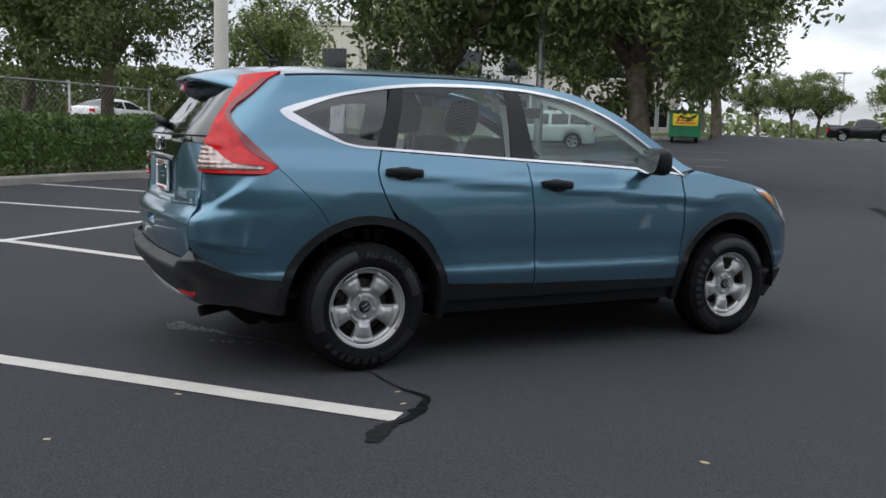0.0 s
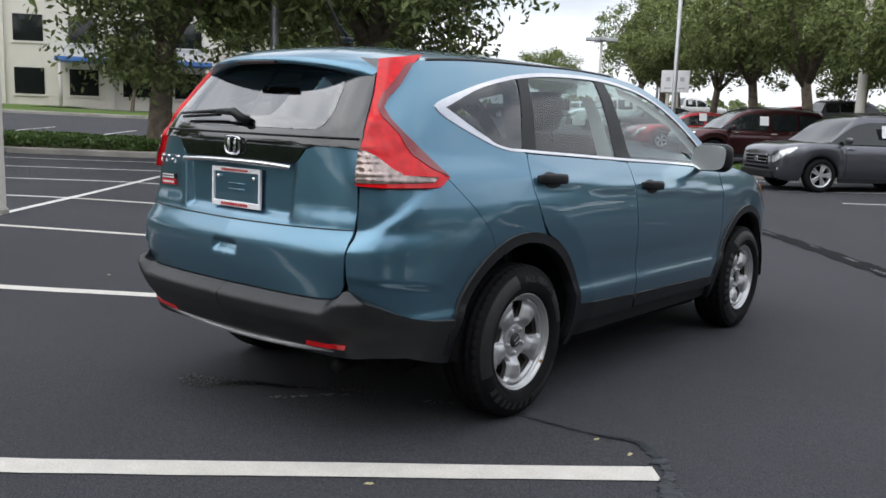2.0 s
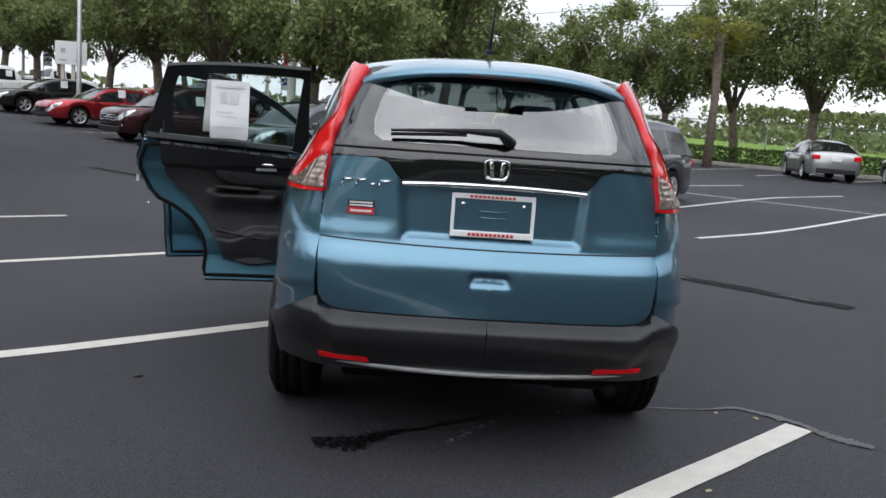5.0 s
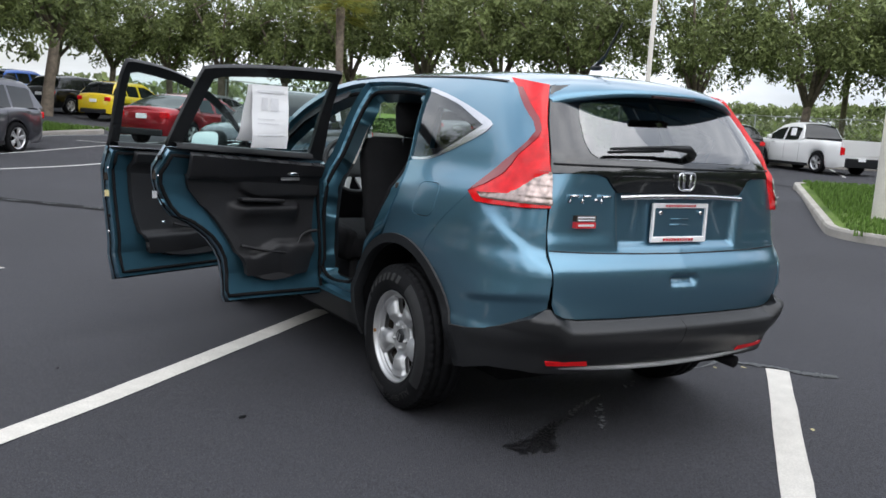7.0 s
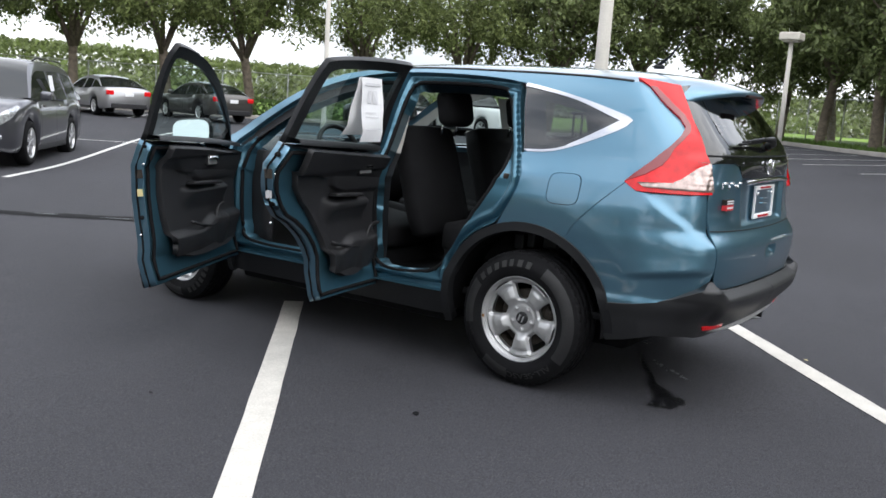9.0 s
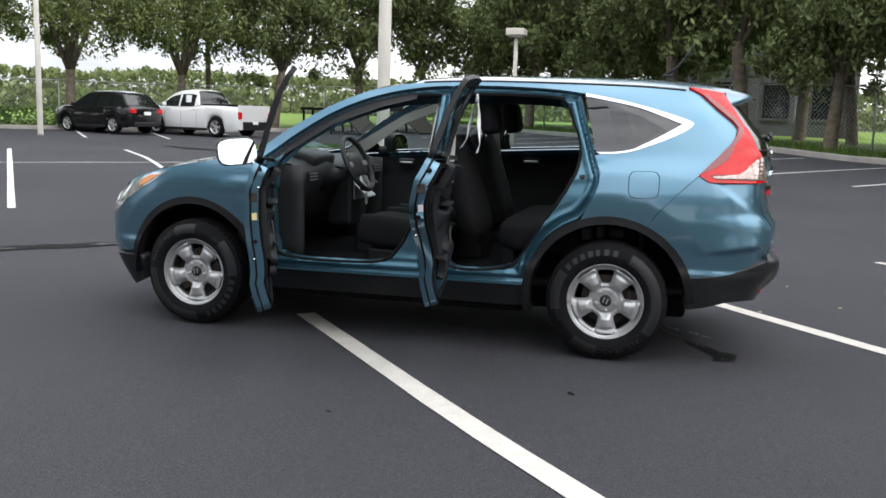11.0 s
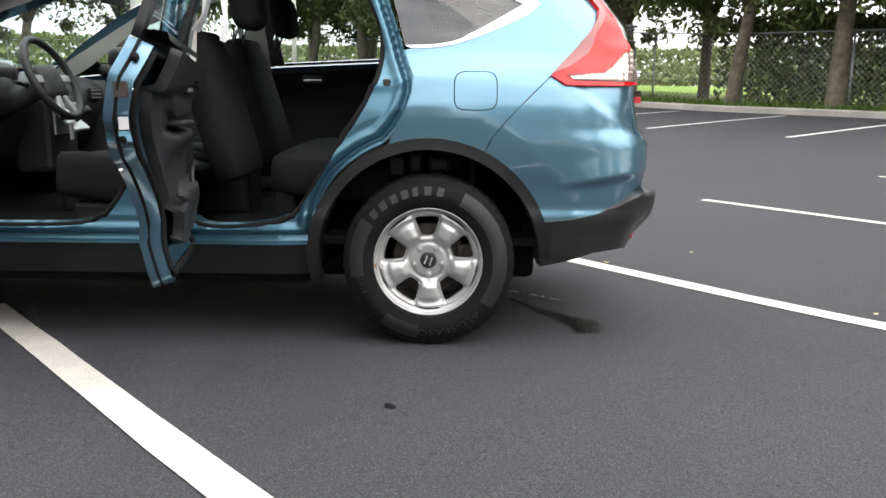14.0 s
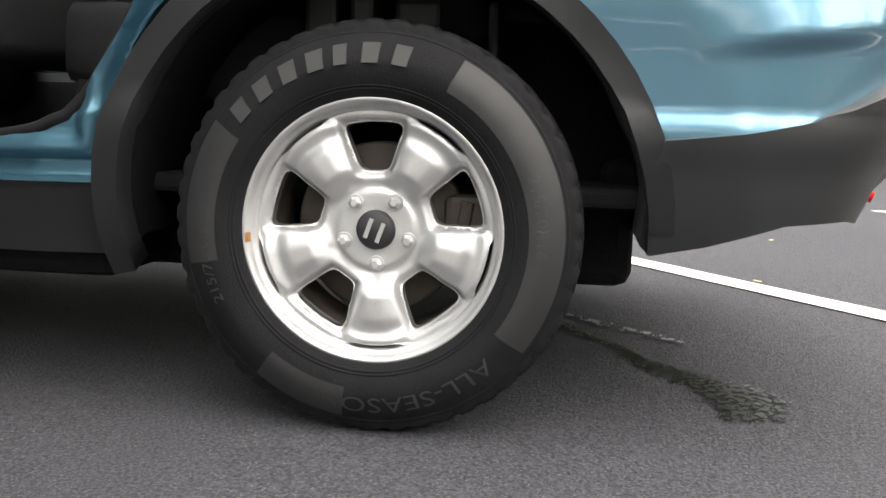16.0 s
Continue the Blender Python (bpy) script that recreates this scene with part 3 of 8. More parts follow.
# ---- plants ----
def leaf_cloud(rnd, centres, per, size, spread):
    """Loose small leaves round clump centres, as many separate folded quads."""
    verts, faces = [], []
    for c, r in centres:
        for _ in range(per):
            d = Vector((rnd.gauss(0, 1), rnd.gauss(0, 1), rnd.gauss(0, 0.8)))
            d = d.normalized() * r * (rnd.random() ** 0.45) * spread
            p = Vector(c) + d
            n = (d.normalized() * 0.6 + Vector((rnd.uniform(-1, 1), rnd.uniform(-1, 1), rnd.uniform(-0.2, 1)))).normalized()
            u = n.cross(Vector((rnd.uniform(-1, 1), rnd.uniform(-1, 1), rnd.uniform(-1, 1)))).normalized()
            v = n.cross(u)
            s = size * rnd.uniform(0.6, 1.3)
            k = len(verts)
            verts += [p - u * s, p - v * s * 0.42 + n * s * 0.12, p + u * s, p + v * s * 0.42 + n * s * 0.12]
            faces.append((k, k + 1, k + 2, k + 3))
    return verts, faces


def oak(height, spread, clear, seed, leaf=LEAF, clumps=90, per=110, size=0.12, trunk_r=0.2, forks=6, low=0.62, thick=0.25):
    """A broad oak: tapered trunk, forking limbs, and a ragged crown of separate leaves with gaps."""
    rnd = random.Random(seed)
    root = thing("tree", "leafy oak tree with a grey-brown trunk beside the parking lot", "tree", group="oaks round the lot")
    bm = bmesh.new()
    lean = Vector((rnd.uniform(-0.3, 0.3), rnd.uniform(-0.3, 0.3), 0))
    fork = Vector((lean.x, lean.y, clear))
    tube(bm, [(0, 0, -0.3), (0, 0, 0.05), lean * 0.3 + Vector((0, 0, clear * 0.4)), fork], [trunk_r * 1.5, trunk_r * 1.15, trunk_r, trunk_r * 0.85], 10)
    tips = []
    for k in range(forks):
        t = 2 * math.pi * (k + rnd.uniform(-0.3, 0.3)) / forks
        out = spread * rnd.uniform(0.45, 0.85)
        top = clear + (height - clear) * rnd.uniform(0.35, 0.9)
        mid = fork + Vector((math.cos(t) * out * 0.4, math.sin(t) * out * 0.4, (top - clear) * 0.45))
        end = Vector((fork.x + math.cos(t) * out, fork.y + math.sin(t) * out, top))
        tube(bm, [fork - Vector((0, 0, 0.2)), mid, end], [trunk_r * 0.6, trunk_r * 0.35, 0.03], 7)
        tips += [mid, end]
        for _ in range(2):
            s = mid + (end - mid) * rnd.uniform(0.0, 0.6)
            e = s + Vector((rnd.uniform(-1, 1), rnd.uniform(-1, 1), rnd.uniform(0.1, 0.8))) * spread * 0.35
            tube(bm, [s, (s + e) / 2 + Vector((0, 0, 0.15)), e], [trunk_r * 0.22, trunk_r * 0.15, 0.015], 5)
            tips.append(e)
    part("trunk", bm, BARK, root, smooth=True)
    centres = []
    while len(centres) < clumps:
        x, y, z = rnd.uniform(-1, 1), rnd.uniform(-1, 1), rnd.uniform(-1, 1)
        rr = math.sqrt(x * x + y * y + z * z)
        if rr > 1 or rr < 0.35 and rnd.random() < 0.5:
            continue
        zc = clear * low + (height - clear * low) * (z + 1) / 2
        wide = 1.0 if z > -0.3 else 1.0 + 0.1 * z
        c = Vector((lean.x + x * spread * wide, lean.y + y * spread * wide, zc))
        if noise.noise(c * 0.55 + Vector((seed * 3.1, 0, 0))) < -0.06:
            continue
        centres.append((c, rnd.uniform(0.35, 0.85) * spread * 0.24))
    centres += [(t, spread * 0.17) for t in tips]
    v, f = leaf_cloud(rnd, centres, per, size, 1.25)
    core = [(Vector((lean.x + rnd.uniform(-0.5, 0.5) * spread, lean.y + rnd.uniform(-0.5, 0.5) * spread, clear + (height - clear) * rnd.uniform(0.12, 0.8))), spread * 0.3) for _ in range(int(clumps * thick))]
    v2, f2 = leaf_cloud(rnd, core, per // 2, size * 1.45, 1.1)
    f += [tuple(i + len(v) for i in q) for q in f2]
    v += v2
    mesh_object("crown", v, f, leaf, root, smooth=False)
    return root


def plant(kind, x, y, turn=0.0, scale=1.0, label=""):
    ob = copy_thing(kind, Matrix.Translation((x, y, ground_z((x, y)))) @ Matrix.Rotation(radians(turn), 4, "Z"))
    ob.scale = (scale, scale, scale)
    if label:
        ob["label"] = label
    return ob


kinds = [oak(9.0, 3.6, 2.7, 21, per=112, clumps=108, size=0.12), oak(9.6, 3.4, 2.9, 23, per=112, clumps=108, size=0.12),
         oak(8.4, 3.5, 2.5, 22, leaf=LEAF_B, per=125, clumps=96, size=0.11, low=0.95, thick=0.05), oak(7.6, 3.2, 2.4, 24, leaf=LEAF_B, per=125, clumps=84, size=0.11, low=0.95, thick=0.05)]
big = oak(9.6, 4.5, 3.1, 31, clumps=190, per=150, size=0.11, trunk_r=0.3, forks=8)
big["label"] = "large spreading live oak with a thick trunk"
p = lot(-1.5, 20.3)
big.matrix_world = pose(p.x, p.y, ground_z(p) + 0.1, 0, 0, 40)
p = lot(-7.3, 20.4)
plant(big, p.x, p.y, 150, 0.95)
shrubby = oak(8.6, 4.0, 2.7, 33, clumps=95, per=190, size=0.085, trunk_r=0.2, forks=7)
shrubby["label"] = "live oak with a forked trunk behind a hedge"
shrubby.matrix_world = pose(-22.5, 0.6, ground_z((-22.5, 0.6)), 0, 0, 10)

rnd = random.Random(77)
spots = []
for m0 in (-14.2, -10.5, -6.3, -2.1, 2.4, 7.3, 10.9, 15.0, 18.7, 22.4, 26.0, 29.5, 33, 37, 41):        # the row along the far kerb
    spots.append((*lot(35.2 + rnd.uniform(-0.4, 0.6), m0).xy, rnd.uniform(0.85, 1.08), m0 > -3))
for a0 in (-18, -14, -10, -5.5, -1, 3.2, 6.2, 9.0, 12.8, 16.4, 20.0, 23.2, 26.2, 30.0, 33.4):        # the row behind the kerb on the field's side
    spots.append((*lot(a0, -17.2 + rnd.uniform(-0.3, 0.3)).xy, rnd.uniform(0.9, 1.15), False))
for k in range(10):        # a second row nearer the far corner
    spots.append((*lot(4 + k * 3.7 + rnd.uniform(-1, 1), -21.0 + rnd.uniform(-1.0, 1.0)).xy, rnd.uniform(0.85, 1.1), False))
for k in range(6):        # thicker wood behind it
    spots.append((*lot(-26 + k * 5.8 + rnd.uniform(-1.2, 1.2), -22.5 + rnd.uniform(-1.5, 1.5)).xy, rnd.uniform(1.0, 1.3), False))
for k in range(7):         # trees among the parked rows
    spots.append((*lot(14.4 + rnd.uniform(-0.4, 0.4), 24 + k * 5.2).xy, rnd.uniform(0.9, 1.15), True))
for k in range(5):
    spots.append((*lot(24 + rnd.uniform(-0.5, 0.5), 27 + k * 6.0).xy, rnd.uniform(0.9, 1.1), False))
for a0, m0, s0 in ((-24, 40, 1.1), (-15.0, 44, 0.5), (-7.6, 40.5, 0.95), (-4.0, 38.6, 1.1), (-0.6, 40.2, 1.2), (1, 84, 0.8), (4, 87, 0.75), (6.4, 90, 0.85), (12.5, 84, 0.8), (15, 88, 0.9), (-2.5, 60, 0.9)):         # beyond the lane and by the building
    spots.append((*lot(a0, m0).xy, s0, True))
for k in range(3):         # behind the hedge
    spots.append((*lot(-19 + rnd.uniform(-2.5, 2), -1 + k * 9.5).xy, rnd.uniform(0.8, 1.05), True))
for k in range(5):
    spots.append((*lot(-31 + rnd.uniform(-3, 3), -24 + k * 7.5).xy, rnd.uniform(0.9, 1.2), True))
spots.append((plant_spot.x, plant_spot.y, 0.95, True))
used = [False] * len(kinds)
for i, (x, y, s, airy) in enumerate(spots):
    k = rnd.randrange(2) + (2 if airy else 0)
    if not used[k]:
        used[k] = True
        kinds[k].matrix_world = Matrix.Translation((x, y, ground_z((x, y)))) @ Matrix.Rotation(rnd.uniform(0, 6), 4, "Z") @ Matrix.Scale(s, 4)
    else:
        plant(kinds[k], x, y, rnd.uniform(0, 360), s)


def palm(x, y, h):
    rnd = random.Random(5)
    root = thing("palm_tree", "tall palm with yellow-green fronds behind parked cars", "palm tree", Matrix.Translation((x, y, ground_z((x, y)))))
    bm = bmesh.new()
    tube(bm, [(0, 0, -0.2), (0.05, 0, h * 0.5), (0, 0.05, h)], [0.2, 0.16, 0.2], 10)
    part("trunk", bm, BARK, root, smooth=True)
    verts, faces = [], []
    for k in range(46):
        t, el = rnd.uniform(0, 6.283), rnd.uniform(-0.9, 1.3)
        L = rnd.uniform(1.5, 2.1)
        base = Vector((0, 0.05, h))
        stem = [base + Vector((math.cos(t) * math.cos(el) * L * u, math.sin(t) * math.cos(el) * L * u, math.sin(el) * L * u - 0.55 * u * u)) for u in (0.15, 0.4, 0.65, 1.0)]
        for j in range(16):
            a = (j - 7.5) / 7.5 * 0.75
            w = Vector((math.cos(t + a), math.sin(t + a), rnd.uniform(-0.25, 0.1)))
            p, q = stem[1], stem[1] + w * L * 0.62
            s = Vector((-math.sin(t + a), math.cos(t + a), 0)) * 0.022
            o = len(verts)
            verts += [p - s, p + s, q + s * 0.2, q - s * 0.2]
            faces.append((o, o + 1, o + 2, o + 3))
    mesh_object("fronds", verts, faces, PALM_LEAF, root, smooth=False)
    return root


palm(12.6, 31.2, 5.5)


def hedge(a0, m0, a1, m1, width, height, seed, count, mat=HEDGE, label="clipped dense green hedge beside a kerb", size=0.05, name="hedge"):
    rnd = random.Random(seed)
    verts, faces = [], []
    p, q = lot(a0, m0), lot(a1, m1)
    way = (q - p).normalized()
    s = Vector((-way.y, way.x, 0))
    for _ in range(count):
        t, u, h = rnd.random(), rnd.uniform(-1, 1), rnd.random()
        if rnd.random() < 0.75:      # most leaves sit near the clipped faces
            if rnd.random() < 0.6:
                u = math.copysign(rnd.uniform(0.8, 1.06), u)
            else:
                h = rnd.uniform(0.88, 1.06)
        c = p + (q - p) * t
        bulge = 1 + 0.12 * noise.noise(c * 0.9 + Vector((0, 0, h * 2)))
        c = c + s * u * width * 0.5 * bulge
        z = ground_z(c) + 0.1 + h * height * bulge * (0.96 + 0.08 * noise.noise(c * 0.5))
        n = Vector((rnd.uniform(-1, 1), rnd.uniform(-1, 1), rnd.uniform(-0.3, 1))).normalized()
        e = n.cross(Vector((rnd.uniform(-1, 1), rnd.uniform(-1, 1), rnd.uniform(-1, 1)))).normalized()
        f = n.cross(e)
        l = size * rnd.uniform(0.6, 1.5)
        c = Vector((c.x, c.y, z))
        k = len(verts)
        verts += [c - e * l, c - f * l * 0.5, c + e * l, c + f * l * 0.5]
        faces.append((k, k + 1, k + 2, k + 3))
    ob = mesh_object(name, verts, faces, mat, smooth=False)
    return tagged(ob, label, name.replace("_", " "), kind="stuff")


hedge(-11.6, -24, -11.6, 17.5, 1.1, 1.15, 41, 60000)
hedge(35.0, 1, 35.0, 40, 1.0, 0.7, 42, 20000, size=0.07, label="low green hedge along the far kerb")
hedge(-38, 20.3, -0.6, 20.3, 1.6, 0.3, 43, 30000, label="low ragged ground cover in a planted strip", size=0.06)
hedge(-13.2, 16.0, -10.9, 18.6, 1.0, 0.3, 46, 3000, label="low ragged ground cover at a lot corner", size=0.06)
blades("ornamental_grass", (-13.6, -11.0, 16.2, 18.8), 2600, 1.35, REED, "tall feathery ornamental grass clump at a lot corner", 44, w=0.02, lean=0.6, category="ornamental grass")
blades("ornamental_grass", (-18.5, -15.5, 4.5, 12.5), 3000, 1.9, REED, "tall pale pampas grass behind the hedge", 45, w=0.025, lean=0.4, category="ornamental grass")
blades("tall_grass", (-17.5, -13, -12, 16), 9000, 0.8, BLADE, "long rough grass behind the hedge", 47, w=0.012)
blades("tall_grass", (-30, 40, -15.8, -17.4), 9000, 0.16, BLADE, "rough grass along the field kerb", 48, w=0.014)
hedge(-40, -26.5, 7, -26.5, 4.5, 2.6, 49, 26000, mat=LEAF, label="dense dark undergrowth beneath trees", size=0.13)
hedge(3, -19.8, 10.5, -19.8, 2.2, 2.3, 51, 9000, mat=LEAF, label="loose shrubs along a chain-link fence", size=0.1)
for a0, m0, a1, m1, k in ((120, -110, 130, 70, 61), (-60, -120, 125, -105, 62)):
    hedge(a0, m0, a1, m1, 14, 5.2, k, 30000, mat=LEAF, label="distant dark wood beyond the field", size=0.38, name="far_woods")
hedge(-40, -19.6, -1, -19.2, 1.8, 1.7, 50, 14000, mat=LEAF, label="dense dark shrubs along a chain-link fence", size=0.1)


# ---- fence, poles, lamps ----
def fence(a0, m0, a1, m1, height, label):
    """A chain-link fence: posts, a top rail and a woven diagonal mesh."""
    root = thing("fence", label, "fence", kind="structure")
    p, q = lot(a0, m0), lot(a1, m1)
    L = (q - p).length
    n = max(1, round(L / 3.0))
    bmp = bmesh.new()
    tube(bmp, [(0, 0, -0.2), (0, 0, height)], 0.032, 8)
    me = None
    for i in range(n + 1):
        c = p + (q - p) * i / n
        if me is None:
            ob = part("post", bmp, GALV, root, smooth=True)
            me = ob.data
        else:
            ob = new("post", me)
            ob.parent = root
        ob.location = (c.x, c.y, ground_z(c) + 0.05)
    bm = bmesh.new()
    tube(bm, [(p + (q - p) * i / n) + Vector((0, 0, ground_z(p + (q - p) * i / n) + height)) for i in range(n + 1)], 0.024, 6)
    part("top_rail", bm, GALV, root, smooth=True)
    verts, faces = [], []
    step, w = 0.16, 0.0045
    for k in range(int(L / step)):
        for sgn in (1, -1):
            s0 = k * step
            s1 = s0 + sgn * height
            u0, u1, z0, z1 = s0, s1, 0.05, height
            if u1 < 0:
                z1 = z0 + (u0 / height) * (height - 0.05) if height else z1
                u1 = 0
            if u1 > L:
                z1 = z0 + (L - u0) / height * (height - 0.05)
                u1 = L
            c0, c1 = p + (q - p) * u0 / L, p + (q - p) * u1 / L
            a = Vector((c0.x, c0.y, ground_z(c0) + z0))
            b = Vector((c1.x, c1.y, ground_z(c1) + z1))
            o = len(verts)
            verts += [a - Vector((0, 0, w)), a + Vector((0, 0, w)), b + Vector((0, 0, w)), b - Vector((0, 0, w))]
            faces.append((o, o + 1, o + 2, o + 3))
    mesh_object("wire_mesh", verts, faces, GALV, root, smooth=False)
    return root


hedge(-50, 38, -27, 38, 3.0, 3.0, 52, 24000, mat=LEAF, label="tall dark hedge beyond the lane", size=0.13)
fence(-14.6, -16, -14.6, 17, 2.0, "old chain-link fence behind a hedge")
fence(-30, -18.4, 36.8, -18.4, 2.0, "chain-link fence along the field")
fence(36.8, -18.4, 36.8, 30, 2.0, "chain-link fence along the field")


def light_pole(x, y, h, r, heads, label, mat=POLE_PAINT):
    root = thing("light_pole", label, "light pole", Matrix.Translation((x, y, ground_z((x, y)))))
    bm = bmesh.new()
    tube(bm, [(0, 0, -0.3), (0, 0, 0.02), (0, 0, h)], [r, r, r * 0.72], 12)
    part("shaft", bm, mat, root, smooth=True)
    bm = bmesh.new()
    tube(bm, [(0, 0, 0), (0, 0, 0.05), (0, 0, 0.07)], [r * 1.25, r * 1.25, r * 1.05], 12)
    part("foot", bm, KERB, root, smooth=False)
    for k in range(heads):
        t = 2 * math.pi * k / heads + 0.6
        bm = bmesh.new()
        box(bm, -0.17, 0.17, 0.15, 0.85, h - 0.16, h + 0.04, 0.03)
        box(bm, -0.03, 0.03, -0.05, 0.2, h - 0.1, h - 0.02, 0.0)
        ob = part("lamp_head", bm, GALV, root)
        ob.matrix_local = Matrix.Rotation(t, 4, "Z")
    return root


light_pole(-6.95, -0.05, 9.5, 0.105, 2, "pale concrete lamp post on the lot's centre line")
light_pole(11.3, 4.35, 10.0, 0.14, 2, "pale concrete lamp post on a grass island")
light_pole(20.4, 20.3, 10.5, 0.1, 2, "slim tall lamp post behind the far kerb")
light_pole(*lot(12.0, 21.6).xy, 10.0, 0.14, 2, "pale concrete lamp post on a grass island")
light_pole(*lot(24.0, 39).xy, 11.0, 0.14, 4, "tall lamp post with four heads in the far lot")
light_pole(*lot(31, 52).xy, 12.0, 0.14, 4, "tall lamp post with four heads in the far lot")
light_pole(-21.2, 38.7, 4.9, 0.09, 4, "tall lamp post with four heads in the far lot")
light_pole(-63.9, 86.8, 7.8, 0.13, 4, "tall lamp post with four heads in the far lot")
light_pole(-14.75, 10.5, 9.5, 0.12, 1, "slim grey lamp post in a planted strip", GALV)
light_pole(-28.6, 27.1, 6.5, 0.11, 1, "thin grey pole beyond the planted strip", GALV)
light_pole(-23.9, 51.5, 11.0, 0.1, 1, "slim grey lamp post by the far lane", GALV)
light_pole(-13.15, 30.7, 9.5, 0.1, 1, "slim grey lamp post among parked cars", GALV)
light_pole(-30.5, -4.5, 9.0, 0.1, 1, "slim pole behind the hedge")
root = thing("street_lamp", "short pole with a square white flood lamp on grass", "street lamp", Matrix.Translation((22.6, 3.9, ground_z((22.6, 3.9)) + 0.3)))
bm = bmesh.new()
tube(bm, [(0, 0, -0.5), (0, 0, 3.2)], [0.075, 0.065], 10)
part("shaft", bm, POLE_PAINT, root, smooth=True)
bm = bmesh.new()
box(bm, -0.28, 0.28, -0.3, 0.3, 3.2, 3.42, 0.03)
box(bm, -0.2, 0.2, -0.22, 0.22, 3.16, 3.2, 0.0)
part("lamp_head", bm, STUCCO, root, "square white lamp head")


def ramp_stand(x, y, turn):
    """A low dark display stand: deck on splayed legs, with a ramp leading up to it."""
    root = thing("ramp_stand", "dark steel display stand on splayed legs with a ramp", "ramp", pose(x, y, ground_z((x, y)), 0, 0, turn), group="display stands")
    bm = bmesh.new()
    box(bm, -0.85, 0.85, -1.2, 1.2, 0.95, 1.07, 0.03)
    part("deck", bm, TAR, root)
    for lx in (-0.75, 0.75):
        for ly in (-1.05, -0.35, 0.35, 1.05):
            bm = bmesh.new()
            tube(bm, [(lx * 1.1, ly - 0.12, -0.05), (lx, ly, 0.97)], 0.05, 6)
            part("leg", bm, TAR, root)
    bm = bmesh.new()
    box(bm, -0.6, 0.6, -2.0, 0.0, -0.03, 0.03, 0.01, m=pose(0, -1.2, 1.0, 29))
    part("ramp", bm, DARK_STEEL, root)


ramp_stand(30.6, 13.6, -32)
ramp_stand(31.6, 11.4, -32)


# ---- buildings and signs far off ----
def building(name, p, turn, w, d, h, label, mat=STUCCO, cols=7, rows=2, awning=False):
    root = thing(name, label, "building", Matrix.Translation((p.x, p.y, ground_z(p))) @ Matrix.Rotation(radians(turn), 4, "Z"))
    bm = bmesh.new()
    box(bm, -w / 2, w / 2, 0, d, -0.3, h, 0.0)
    part("wall", bm, mat, root)
    bm = bmesh.new()
    box(bm, -w / 2 - 0.15, w / 2 + 0.15, -0.15, d + 0.15, h, h + 0.35, 0.03)
    part("parapet", bm, mat, root)
    cell = w / cols
    for r in range(rows):
        for c in range(cols):
            x = -w / 2 + cell * (c + 0.5)
            z = 0.9 + r * 3.4
            bm = bmesh.new()
            box(bm, x - cell * 0.27, x + cell * 0.27, -0.06, 0.03, z, z + 1.7, 0.02)
            win = part("window", bm, FAR_GLASS, root)
            bm = bmesh.new()
            box(bm, x - cell * 0.3, x + cell * 0.3, -0.12, 0.02, z - 0.14, z - 0.02, 0.01)
            part("sill", bm, mat, win)
    for c in range(0, cols + 1, 2):
        bm = bmesh.new()
        x = -w / 2 + cell * c
        box(bm, x - 0.25, x + 0.25, -0.22, 0.02, -0.2, h - 0.05, 0.02)
        part("pilaster", bm, mat, root)
    if awning:
        bm = bmesh.new()
        box(bm, -w * 0.16, w * 0.16, -3.0, -0.15, 3.0, 3.3, 0.05)
        part("awning", bm, material("blue_awning", (0.06, 0.16, 0.42), rough=0.5, vary=0.1, scale=3), root, "blue entrance awning")
        for x in (-w * 0.15, w * 0.15):
            bm = bmesh.new()
            tube(bm, [(x, -2.8, -0.2), (x, -2.8, 3.0)], 0.12, 8)
            part("column", bm, POLE_PAINT, root, smooth=True)
    return root


building("office_building", Vector((-51.3, 29.5, 0)), HEADING + 90 + 14, 30, 14, 7.6, "cream two-storey office building with dark windows", cols=9, rows=2, awning=True)
building("far_building", Vector((41, -4.5, 0)), 262, 9, 8, 6.6, "grey flat-roofed building above the trees", mat=DARK_ROOF, cols=4, rows=2)


def sign_board(p, turn):
    root = thing("pylon_sign", "white dealer sign board on two posts", "sign", Matrix.Translation((p.x, p.y, ground_z(p))) @ Matrix.Rotation(radians(turn), 4, "Z"))
    for x in (-0.45, 0.1):
        bm = bmesh.new()
        box(bm, x - 0.1, x + 0.1, -0.12, 0.12, -0.2, 3.9, 0.02)
        part("post", bm, STUCCO, root)
    bm = bmesh.new()
    box(bm, -0.85, 0.85, -0.24, -0.13, 2.65, 3.95, 0.02)
    panel_ = part("panel", bm, PAPER, root)
    for x in (-0.42, 0.42):
        for x0, x1, z0, z1 in ((-0.2, 0.2, 2.85, 2.93), (-0.12, 0.12, 3.3, 3.55)):
            bm = bmesh.new()
            box(bm, x + x0, x + x1, -0.255, -0.243, z0, z1, 0.0)
            part("marking", bm, PRINT, panel_)
    return root


